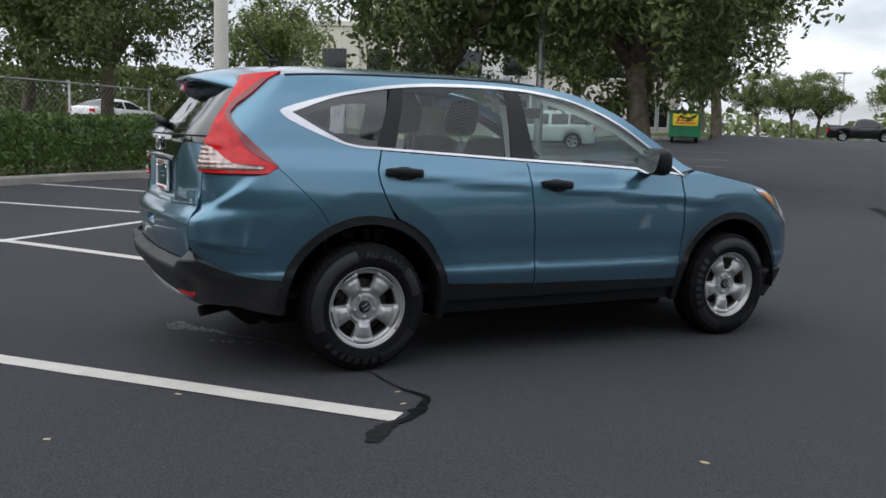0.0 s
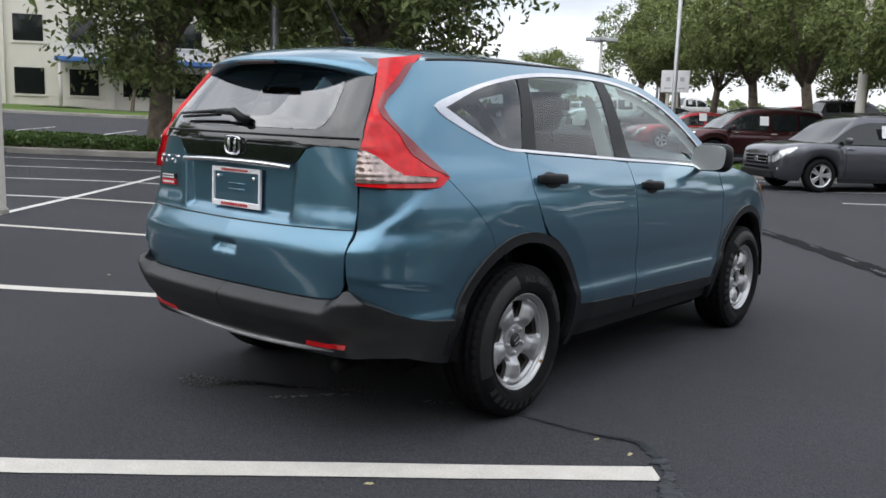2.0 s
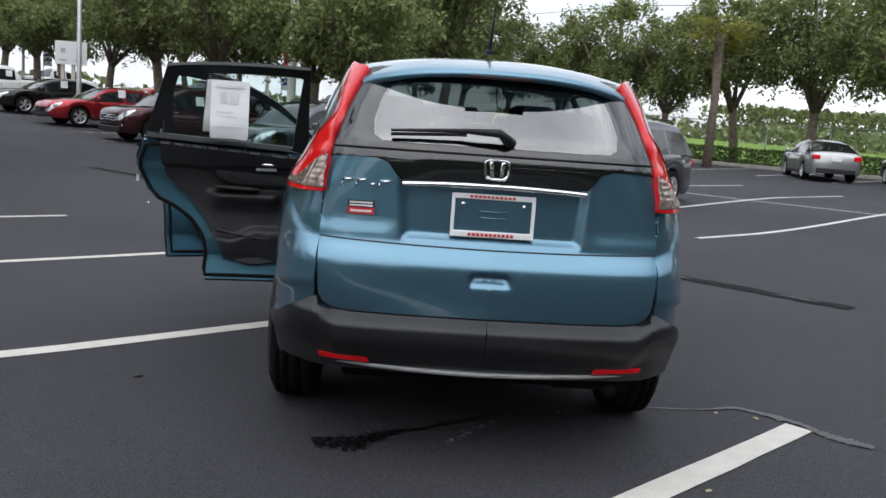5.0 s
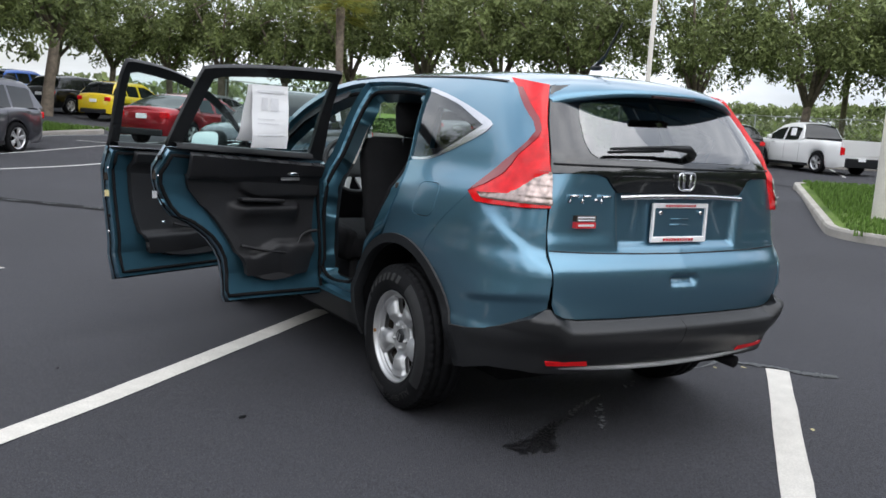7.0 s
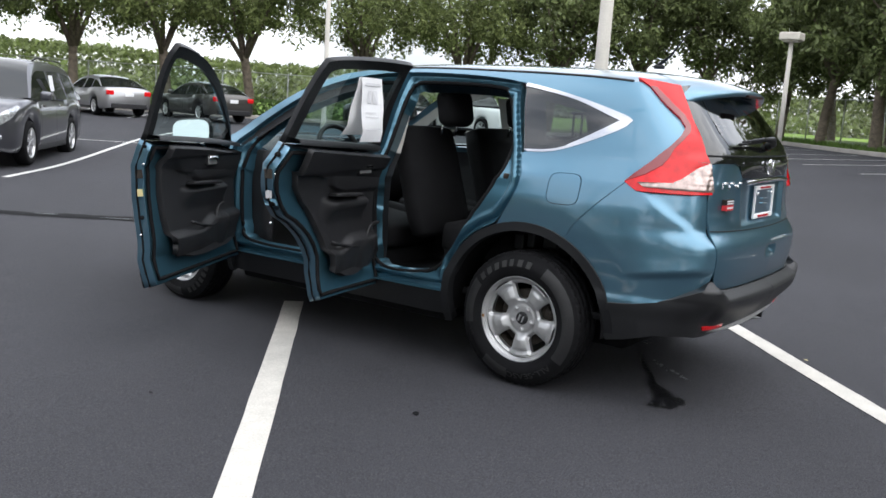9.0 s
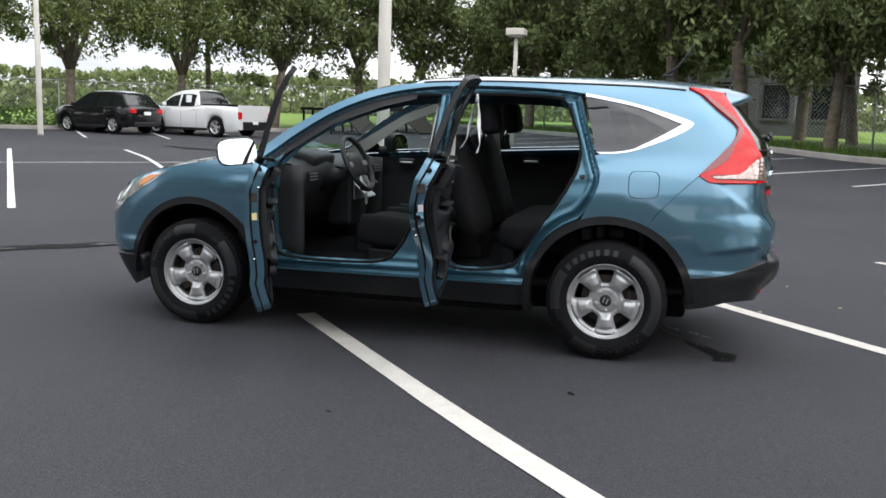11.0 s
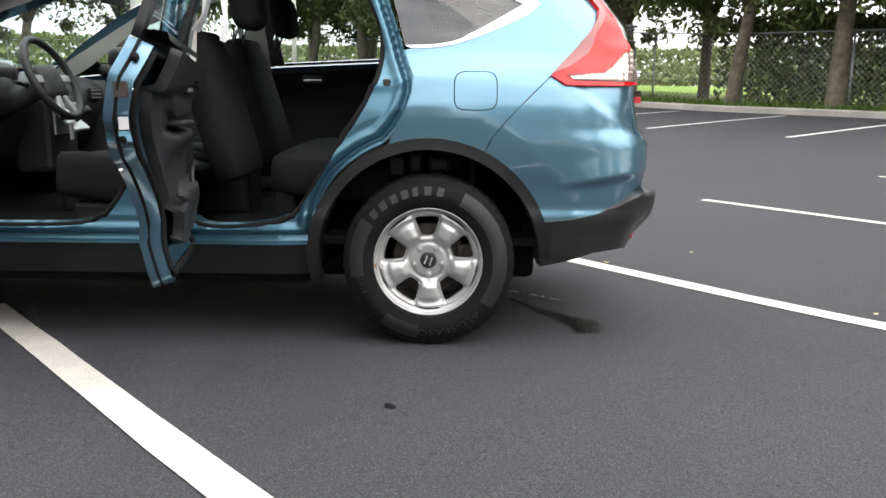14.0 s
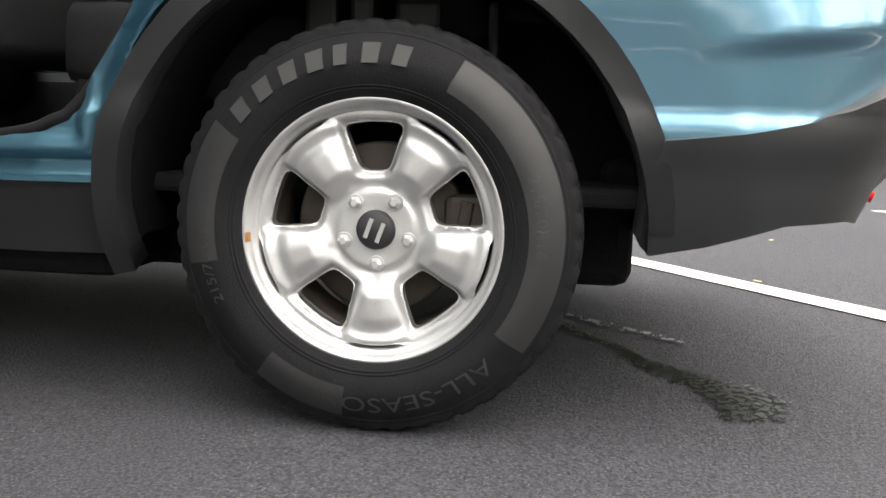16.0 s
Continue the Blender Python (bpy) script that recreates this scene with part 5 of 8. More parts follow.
def cover_shape(p, s, z):
    """A ridge that climbs to the rear; the skin flares out to it and falls away under it."""
    d = z - (0.656 + 0.125 * (-p.y - 1.87))
    up = max(0.0, 1 - max(d, 0.0) / 0.13) ** 2
    under = min(1.0, max(0.1, 1 + d / 0.03))
    return scoop(p, z) + 0.016 * min(up, under) * smoothstep(-p.y, 1.78, 1.98) * (1 - 0.5 * smoothstep(-p.y, 2.05, 2.2))


def fuel_door_hole():
    c = []
    for k in range(32):
        t = 2 * math.pi * k / 32
        e = 4.5
        r = (abs(math.cos(t)) ** e + abs(math.sin(t)) ** e) ** (-1 / e)
        c.append(at_y(-1.49 + 0.084 * r * math.cos(t), 1.007 + 0.075 * r * math.sin(t)))
    return c


def cut_y(z):
    """Where the rear door ends beside the quarter window, at a height."""
    return -1.216 + 0.122 * (z - 1.165) / 0.345


for side in (1, -1):
    panel("quarter_panel", QUARTER if side > 0 else QUARTER_OPEN, PAINT, car, side=side, holes=[fuel_door_hole()] if side < 0 else ())
    panel("bumper_cover", COVER, PAINT, car, side=side, res=0.011, shape=cover_shape)
    panel("fender", FENDER, PAINT, car, side=side)
    # arch mouldings and sills
    for cy, t0, t1 in ((RW, -12, 179), (FW, -7, 190)):
        outer, inner = arc(cy, AXLE, 0.483, t0, t1, 30), arc(cy, AXLE, 0.438, t1, t0, 30)
        panel("arch_moulding", outer + inner, BLACK_TRIM, car, off=0.012, lip=0.05, res=0.03, side=side)
    panel("sill_cladding", yz([(0.86, 0.402), (0.86, 0.27), (-0.86, 0.27), (-0.86, 0.402)]), BLACK_TRIM, car, off=-0.012, lip=0.1, side=side,
          shape=lambda p, s, z: -0.016 * smoothstep(z, 0.30, 0.315) * (1 - smoothstep(z, 0.33, 0.345)))
    # chrome surround of the side windows
    ring_in = []
    pts3 = DLO
    n = len(pts3)
    for i, (s, z) in enumerate(pts3):
        a, b = pts3[i - 1], pts3[(i + 1) % n]
        dx, dz = b[0] - a[0], b[1] - a[1]
        L = math.hypot(dx, dz) or 1
        y = surf(s, z).y
        w = 0.012 + 0.021 * smoothstep(-y, 1.4, 1.72) + (0.005 if z > 1.2 and y < 0 else 0.0)
        ring_in.append((s + dz / L * w * (1 if inside([s + dz / L * 0.02], [z - dx / L * 0.02], pts3)[0] else -1),
                        z - dx / L * w * (1 if inside([s + dz / L * 0.02], [z - dx / L * 0.02], pts3)[0] else -1)))
    kept = []
    for (s, z), q in zip(pts3, ring_in):      # drop what folds over itself at the pointed end
        w = math.hypot(q[0] - s, q[1] - z)
        near = min(math.hypot(q[0] - a[0], q[1] - a[1]) for a in pts3)
        if near > 0.86 * w:
            kept.append(q)
    ring_in = kept
    if side > 0:
        panel("chrome_surround", DLO, BRIGHT_TRIM, car, off=0.003, lip=0.01, res=0.04, side=side, holes=[ring_in])
    else:
        cut = [p for p in DLO if surf(*p).y < cut_y(p[1])]
        cut_in = [p for p in ring_in if surf(*p).y < cut_y(p[1])]
        panel("chrome_surround", cut + cut_in[::-1], BRIGHT_TRIM, car, off=0.003, lip=0.01, res=0.04, side=side)
    # quarter window
    Q = [p for p in ring_in if surf(*p).y < cut_y(p[1])]
    panel("quarter_window", Q, DARK_GLASS, car, off=-0.004, lip=0.0, res=0.05, side=side).visible_shadow = False
    hole = [tuple(Vector((sum(p[0] for p in Q) / len(Q), sum(p[1] for p in Q) / len(Q))).lerp(Vector(p), 0.62)) for p in Q]
    panel("window_border", Q, material("ceramic_black", (0.03, 0.03, 0.033), rough=0.2) if side > 0 else bpy.data.materials["ceramic_black"], car, off=-0.009, lip=0.0, res=0.05, side=side, holes=[[(s - 0.03, z) for s, z in hole]])
GLOSS_BLACK = material("gloss_black", (0.008, 0.009, 0.01), rough=0.06, coat=1.0)

fd_up = [p for p in ring_in if -0.24 < surf(*p).y < 0.80]
rd_up = [p for p in ring_in if -1.12 + 0.32 * (p[1] - 1.178) < surf(*p).y < -0.42 + 0.1 * (p[1] - 1.14)]


def split_low_high(pts):
    """The lower and the upper run of a window's outline, both from front to back."""
    low = sorted([p for p in pts if p[1] < 1.19 and p[1] < 1.06 + 0.2], key=lambda p: -surf(*p).y)
    low = [p for p in low if p[1] < 1.02 + 0.175 - 0.10 * surf(*p).y and p[1] < 1.185]
    high = sorted([p for p in pts if p not in low], key=lambda p: -surf(*p).y)
    return low, high


fl, fh = split_low_high(fd_up)
rl, rh = split_low_high(rd_up)
FD_GLASS = fl + yz([(-0.247, 1.134), (-0.272, 1.516)]) + fh[::-1]
RD_GLASS = rl + yz([(-1.133, 1.178), (-1.03, 1.492)]) + rh[::-1] + yz([(-0.372, 1.522), (-0.408, 1.14)])
PILLAR_B = yz([(-0.243, 1.125), (-0.258, 1.3), (-0.272, 1.53), (-0.372, 1.532), (-0.389, 1.3), (-0.409, 1.132)])
PILLAR_C = yz([(-1.133, 1.17), (-1.03, 1.505), (-1.112, 1.495), (-1.235, 1.178)])

# closed doors on the passenger's side
def handle(parent, y, z, side, m=None):
    s, zz = at_y(y, z)
    p, n = surf(s, zz), normal(s, zz)
    pts = [Vector((0, -0.11, 0.0)), Vector((0.03, -0.085, 0.004)), Vector((0.037, 0, 0.006)), Vector((0.03, 0.085, 0.004)), Vector((0, 0.11, 0.0))]
    bm = bmesh.new()
    curve = spline(pts, 5)
    rings = []
    for i, c in enumerate(curve):
        u = i / (len(curve) - 1)
        h = 0.018 + 0.006 * math.sin(u * math.pi)
        rings.append([bm.verts.new(c + Vector((0.008 * math.cos(a), 0, h * math.sin(a)))) for a in (2 * math.pi * k / 10 for k in range(10))])
    for a, b in zip(rings, rings[1:]):
        for k in range(10):
            bm.faces.new((a[k], a[(k + 1) % 10], b[(k + 1) % 10], b[k]))
    bm.faces.new(rings[0]), bm.faces.new(rings[-1][::-1])
    for v in bm.verts:
        q = p + Vector((v.co.x, v.co.y, v.co.z - 0.03 * v.co.y))
        v.co = Vector((q.x * side, q.y, q.z))
    bmesh.ops.recalc_face_normals(bm, faces=bm.faces)
    part("handle", bm, BLACK_TRIM, parent, "black grab handle", smooth=True)
    cup = [at_y(y + 0.075 * math.cos(t) * 1.0, z - 0.004 + 0.036 * math.sin(t)) for t in (2 * math.pi * k / 24 for k in range(24))]
    panel("handle_cup", cup, BLACK_TRIM, parent, off=0.0025, lip=0.0, res=0.03, side=side)


def door_cladding(parent, back, side):
    """The black strip along a door's foot."""
    y0, y1 = ((0.835, -0.258), (-0.278, -0.85))[back]
    panel("door_cladding", yz([(y0, DOOR_FOOT + 0.003), (y0, 0.412 + 0.02 * back), (y1, 0.432 + 0.02 * back), (y1, DOOR_FOOT + 0.003)]), BLACK_TRIM, parent, off=0.009, lip=0.012, res=0.03, side=side, label="black cladding along the door's foot")


for nm, poly, glass_, hy, hz, low in (("front_door", FD, FD_GLASS, -0.13, 0.995, 0), ("rear_door", RD, RD_GLASS, -1.107, 1.049, 1)):
    d = panel(nm, poly, PAINT, car, side=1, label="closed teal blue door")
    handle(d, hy, hz, 1)
    door_cladding(d, low, 1)
    panel("door_glass", glass_, CAR_GLASS, d, off=-0.004, lip=0.0, res=0.05, side=1).visible_shadow = False
    panel("inner_trim", [(s, z) for s, z in poly], TRIM_IN, d, off=-0.08, lip=0.0, res=0.06, side=1, inward=True)
panel("pillar_cover", PILLAR_B, BLACK_TRIM, car, off=-0.001, lip=0.01, side=1)
panel("pillar_cover", PILLAR_C, BLACK_TRIM, car, off=-0.001, lip=0.01, side=1)
panel("mirror_base", yz([(0.62, 1.082), (0.86, 1.06), (0.69, 1.185)]), BLACK_TRIM, car, off=-0.001, lip=0.01, side=1)
panel("fuel_door", [tuple(Vector((at_y(-1.49, 1.007)[0], 1.007)).lerp(Vector(p), 0.955)) for p in fuel_door_hole()], PAINT, car, side=-1, off=0.001, label="rounded square fuel door")


# roof, windscreen, bonnet
def cap(name, ys, mat, parent, cols=25, lift=0.0, label=""):
    verts = []
    for y in ys:
        z = rail_z(y)
        xe = surf(*at_y(y, z)).x
        for j in range(cols):
            u = -1 + 2 * j / (cols - 1)
            verts.append((xe * u, y, z + lift + crown(y) * (1 - abs(u) ** 2.4)))
    return mesh_object(name, verts, grid_faces(len(ys), cols, flip=True), mat, parent, label)


cap("roof", np.linspace(-1.86, -0.08, 40), PAINT, car)
cap("bonnet", np.linspace(1.02, 1.99, 26), PAINT, car)
for side in (1, -1):
    strip("roof_moulding", [(s, z + 0.002) for s, z in RAIL if -1.72 < surf(s, z).y < -0.1], 0.014, BLACK_TRIM, car, off=0.0, side=side)
verts = []
WS = np.linspace(-0.06, 0.99, 16)
for y in WS:
    z = rail_z(y)
    xe = surf(*at_y(y, z)).x - 0.02
    for j in range(21):
        u = -1 + 2 * j / 20
        k = 1 - abs(u) ** 2.2
        verts.append((xe * u, y + 0.17 * k * (0.15 + 0.85 * (y + 0.06) / 1.05), z + 0.045 * k * (1 - 0.7 * (y + 0.06) / 1.05)))
mesh_object("windscreen", verts, grid_faces(len(WS), 21, flip=True), CAR_GLASS, car).visible_shadow = False
cowl = []
for y in (0.97, 1.04):
    z = rail_z(min(y, 1.0)) - 0.005
    xe = surf(*at_y(y, z)).x - 0.01
    for j in range(21):
        u = -1 + 2 * j / 20
        cowl.append((xe * u, y + 0.16 * (1 - abs(u) ** 2.2) * (0.4 if y > 1 else 1.0), z + 0.012 * (1 - abs(u) ** 2)))
mesh_object("cowl", cowl, grid_faces(2, 21, flip=True), BLACK_TRIM, car)
for side in (1, -1):
    inner = [at_y(y, rail_z(y) - 0.03) for y in np.linspace(0.93, -0.1, 12)]
    panel("front_bumper", FRONT, PAINT, car, side=side)
    panel("headlight", [at_y(1.50, 0.982), at_y(1.6, 0.968), at_y(1.70, 0.936), at_y(1.80, 0.893), at_y(1.90, 0.825), at_x(0.60, 0.80, True), at_x(0.58, 0.70, True), at_y(1.93, 0.70), at_y(1.81, 0.80), at_y(1.69, 0.872), at_y(1.60, 0.92)], HEADLAMP, car, off=0.006, lip=0.02, side=side)
    panel("turn_lamp", [at_y(1.56, 0.957), at_y(1.66, 0.898), at_y(1.72, 0.872), at_y(1.70, 0.915), at_y(1.63, 0.95)], AMBER, car, off=0.012, lip=0.01, side=side)
panel("front_valance", [at_y(1.72, 0.42), at_y(1.86, 0.42), (S_FRONT, 0.43), (S_FRONT, 0.2), at_y(1.86, 0.2), at_y(1.7, 0.27)], BLACK_TRIM, car, off=0.012, lip=0.08, both=True)
panel("grille", [at_x(0.58, 0.69, True), (S_FRONT, 0.69), (S_FRONT, 0.52), at_x(0.5, 0.52, True)], BLACK_TRIM, car, off=0.006, both=True)

# tail: gate, glass, lamps, bumper
def gate_shape(p, s, z):
    x = abs(p.x)
    rec = smoothstep(z, 0.872, 0.90) * (1 - smoothstep(x, 0.315 + 0.10 * (z - 0.88), 0.345 + 0.10 * (z - 0.88)))
    grip = smoothstep(z, 0.715, 0.722) * (1 - smoothstep(z, 0.758, 0.766)) * (1 - smoothstep(x, 0.072, 0.079))
    return scoop(p, z) * smoothstep(x, 0.32, 0.42) * smoothstep(z, 0.872, 0.95) - 0.028 * rec - 0.030 * grip * (0.3 + 0.7 * smoothstep(z, 0.715, 0.75))


GATE = [(S_REAR, 0.594), at_x(0.3, 0.594), at_x(0.52, 0.595), at_x(0.585, 0.602), at_x(0.62, 0.62), at_x(0.638, 0.655), at_x(0.646, 0.86), at_x(0.642, 1.03), at_x(0.63, 1.168), at_x(0.55, 1.174), at_x(0.45, 1.172), at_x(0.405, 1.158), at_x(0.375, 1.118), at_x(0.355, 1.098), (S_REAR, 1.098)]
gate = panel("tailgate", GATE, PAINT, car, res=0.0125, both=True, shape=gate_shape, label="teal blue tailgate with a recessed plate panel")
BACK = [(S_REAR, 1.102), at_x(0.35, 1.102), at_x(0.37, 1.121), at_x(0.40, 1.162), at_x(0.45, 1.176), at_x(0.628, 1.172), at_x(0.621, 1.215), at_x(0.598, 1.29), at_x(0.567, 1.38), at_x(0.53, 1.46), at_x(0.495, 1.525), at_x(0.3, 1.545), (S_REAR, 1.55)]
clear = [(S_REAR, 1.238), at_x(0.3, 1.236), at_x(0.43, 1.238), at_x(0.462, 1.258), at_x(0.468, 1.31), at_x(0.445, 1.40), at_x(0.412, 1.462), at_x(0.3, 1.487), (S_REAR, 1.497)]
panel("glass_border", BACK, GLOSS_BLACK, gate, off=-0.006, lip=0.02, res=0.03, both=True, holes=[[(s + (0.0001 if s == S_REAR else 0), z) for s, z in clear]])
panel("rear_glass", clear, REAR_GLASS, gate, off=-0.004, lip=0.0, res=0.05, both=True).visible_shadow = False
strip("glass_seam", [at_x(x, 1.208) for x in np.linspace(0.0, 0.615, 20)], 0.006, BLACK_TRIM, gate, off=0.0, both=True, lift=0.002)
strip("chrome_bar", [at_x(x, 1.092 - 0.01 * (x / 0.35) ** 2) for x in np.linspace(0.0, 0.345, 14)], 0.021, CHROME, gate, off=0.004, both=True, lift=0.012, label="chrome bar over the plate")
strip("gate_seam", [at_x(x, 0.853 + 0.03 * x * x) for x in np.linspace(0.0, 0.645, 20)], 0.006, BLACK_TRIM, gate, off=0.0015, both=True, lift=0.001)
# wiper
bm = bmesh.new()
wp = []
for x, z, h in ((0.03, 1.252, 0.03), (0.0, 1.262, 0.048), (-0.12, 1.266, 0.042), (-0.26, 1.262, 0.038), (-0.4, 1.256, 0.036)):
    p, nn = surf(*at_x(abs(x), z)), normal(*at_x(abs(x), z))
    wp.append(Vector((x, p.y + nn.y * h, p.z + nn.z * h)))
tube(bm, spline(wp[1:], 5), [0.011 - 0.0004 * k for k in range(16)], 8)
tube(bm, [wp[0] + Vector((0.02, 0.03, -0.012)), wp[0], wp[1], wp[2]], [0.021, 0.020, 0.017, 0.010], 10)
tube(bm, [p + Vector((0, 0.014, -0.014)) for p in spline(wp[2:], 4)], 0.007, 6)
part("wiper", bm, BLACK_TRIM, gate, smooth=True)
# plate with its frame
py = surf(*at_x(0.1, 0.98)).y + 0.02
bm = bmesh.new()
for x0, x1, z0, z1 in ((-0.158, 0.158, 1.042, 1.062), (-0.158, 0.158, 0.898, 0.922), (-0.158, -0.145, 0.918, 1.046), (0.145, 0.158, 0.918, 1.046)):
    box(bm, x0, x1, py - 0.014, py - 0.002, z0, z1, 0.003)
frame_ = part("plate_frame", bm, PAPER, gate, "white empty plate frame with red bars")
for z0, z1 in ((0.904, 0.915), (1.048, 1.056)):
    for x in np.linspace(-0.085, 0.075, 11):
        bm = bmesh.new()
        box(bm, x - 0.0055, x + 0.0055, py - 0.017, py - 0.0145, z0, z1)
        part("letter_bar", bm, RED_FLAG, frame_)
bm = bmesh.new()
box(bm, -0.145, 0.145, py - 0.006, py + 0.01, 0.92, 1.045, 0.002)
part("plate_panel", bm, PAINT, gate)
for z in (0.972, 0.996):
    bm = bmesh.new()
    tube(bm, [(-0.05, py - 0.007, z), (0.05, py - 0.007, z)], 0.0035, 6)
    part("plate_rib", bm, PAINT, gate, smooth=True)
for x in (-0.115, 0.115):
    bm = bmesh.new()
    tube(bm, [(x, py - 0.004, 1.022), (x, py - 0.016, 1.022)], 0.009, 10)
    part("plate_screw", bm, CHROME, gate, smooth=True)
# round maker's badge as a plain shape, model marks and dealer sticker as bars
bm = bmesh.new()
by = surf(S_REAR, 1.155).y - 0.012
o1 = [(0.049 * math.copysign(abs(math.cos(t)) ** 0.5, math.cos(t)) * (1.0 + 0.12 * math.sin(t)), 1.155 + 0.039 * math.copysign(abs(math.sin(t)) ** 0.5, math.sin(t))) for t in (2 * math.pi * k / 32 for k in range(32))]
o2 = [(x * 0.82, 1.155 + (z - 1.155) * 0.8) for x, z in o1]
va = [[bm.verts.new((x, by + d, z)) for x, z in o] for o, d in ((o1, 0.01), (o1, 0.002), ([(x * 0.93, 1.155 + (z - 1.155) * 0.92) for x, z in o1], 0.0), (o2, 0.004))]
for a, b in zip(va, va[1:]):
    for k in range(32):
        bm.faces.new((a[k], a[(k + 1) % 32], b[(k + 1) % 32], b[k]))
for x in (-0.020, 0.020):
    box(bm, x - 0.0075, x + 0.0075, by, by + 0.01, 1.126, 1.184, 0.003, m=Matrix.Translation((x, 0, 1.155)) @ Matrix.Rotation(radians(6 if x > 0 else -6), 4, "Y") @ Matrix.Translation((-x, 0, -1.155)))
part("badge", bm, CHROME, gate, "chrome badge", smooth=True)
MARKS = (((-0.574, 1.058), (-0.566, 1.086), (-0.536, 1.086)), ((-0.52, 1.058), (-0.512, 1.086), (-0.482, 1.086)),
         ((-0.464, 1.071), (-0.449, 1.071)), ((-0.435, 1.058), (-0.427, 1.086), (-0.392, 1.086)))
for mark in MARKS:
    bm = bmesh.new()
    pp = [(x, surf(*at_x(abs(x), z)).y - 0.004, z) for x, z in mark]
    tube(bm, pp, 0.006, 6)
    part("model_mark", bm, CHROME, gate, "chrome model marking", smooth=True)
p = surf(*at_x(0.49, 0.975))
bm = bmesh.new()
box(bm, -0.545, -0.445, p.y - 0.003, p.y + 0.02, 0.985, 1.008)
st = part("dealer_sticker", bm, DARK_STEEL, gate, "black, white and red dealer sticker")
for z in (0.9905, 1.0015):
    bm = bmesh.new()
    box(bm, -0.538, -0.452, p.y - 0.0045, p.y - 0.001, z - 0.003, z + 0.003)
    part("letter_bar", bm, FAINT, st)
bm = bmesh.new()
box(bm, -0.545, -0.445, p.y - 0.003, p.y + 0.02, 0.958, 0.982)
part("sticker_band", bm, RED_FLAG, st)
bm = bmesh.new()
box(bm, -0.535, -0.455, p.y - 0.0045, p.y - 0.001, 0.966, 0.974)
part("letter_bar", bm, FAINT, st)

LIGHT = LIGHT_FRONT + yz([(-1.838, 1.028), (-1.92, 1.027), (-2.06, 1.027)]) + LIGHT_IN[::-1]
CLEAR = [at_x(0.634, 1.042), at_x(0.624, 1.168), at_x(0.66, 1.172), at_y(-2.10, 1.17), at_y(-2.06, 1.14), at_y(-2.02, 1.095), at_y(-1.985, 1.072), at_y(-1.90, 1.067), at_y(-1.838, 1.064), at_y(-1.87, 1.046), at_y(-2.05, 1.042)]
STRIPE = LIGHT_FRONT[1:] + yz([(-1.86, 1.10), (-1.925, 1.148), (-1.955, 1.225), (-1.998, 1.30), (-1.99, 1.33), (-1.955, 1.374), (-1.88, 1.435), (-1.80, 1.50)])


def lamp_shape(p, s, z):
    return 0.004 * math.sin(z * 420) * smoothstep(z, 1.1, 1.15) * (1 - smoothstep(z, 1.30, 1.34)) * smoothstep(-p.y, 1.98, 2.03)


for side in (1, -1):
    lamp = panel("tail_light", LIGHT, RED_LAMP, car, off=0.012, lip=0.025, res=0.013, side=side, shape=lamp_shape, label="red tail light with a clear lower lens")
    panel("clear_lens", CLEAR, CLEAR_LAMP, lamp, off=0.0165, lip=0.004, res=0.009, side=side, shape=lambda p, s, z: 0.0022 * math.sin(z * 420) + 0.0012 * math.sin(s * 190))
    panel("dark_lens", STRIPE, DARK_RED, lamp, off=0.0155, lip=0.003, res=0.03, side=side)

for side in (1, -1):
    strip("gate_seal", LIGHT_IN, 0.05, RUBBER, car, off=-0.024, side=side, lift=0.003)

# spoiler over the rear glass
verts = []
SP = [(-1.80, 0.0, 1.0), (-1.95, -0.002, 1.0), (-2.06, -0.018, 0.98), (-2.085, -0.032, 0.965), (-2.08, -0.05, 0.95), (-2.0, -0.058, 0.95), (-1.9, -0.06, 0.95)]
for y, dz, f in SP:
    for j in range(27):
        u = -1 + 2 * j / 26
        k = 1 - abs(u) ** 2.6
        yy = y + 0.15 * (1 - k) * (1 if y < -1.85 else 0.3)
        z = rail_z(-1.80) + crown(-1.8) * k + dz - 0.04 * smoothstep(-yy, 1.8, 2.1)
        verts.append((0.54 * f * u, yy, z - 0.015 * abs(u) ** 6))
mesh_object("roof_spoiler", verts, grid_faces(len(SP), 27), PAINT, car)
bm = bmesh.new()
box(bm, -0.12, 0.12, -2.092, -2.06, 1.492, 1.504, 0.003)
part("brake_lamp", bm, SMOKED, car)
bm = bmesh.new()
tube(bm, [(0.0, -1.55, 1.645), (0.0, -1.62, 1.70), (0.0, -1.72, 1.84)], [0.012, 0.006, 0.003], 8)
box(bm, -0.016, 0.016, -1.59, -1.53, 1.63, 1.652, 0.008)
part("antenna", bm, BLACK_TRIM, car, smooth=True)

# black rear bumper
def bump_shape(p, s, z):
    back_ = 1 - smoothstep(abs(p.x), 0.6, 0.84)
    rim_z = 0.592 + 0.044 * smoothstep(abs(p.x), 0.55, 0.64)
    ledge = smoothstep(rim_z - z, 0.0, 0.03) * (1 - 0.86 * smoothstep(rim_z - z, 0.06, 0.2))
    return 0.058 * ledge * (0.25 + 0.75 * back_) - 0.03 * (1 - smoothstep(z, 0.36, 0.40)) * smoothstep(-p.y, 2.1, 2.16)


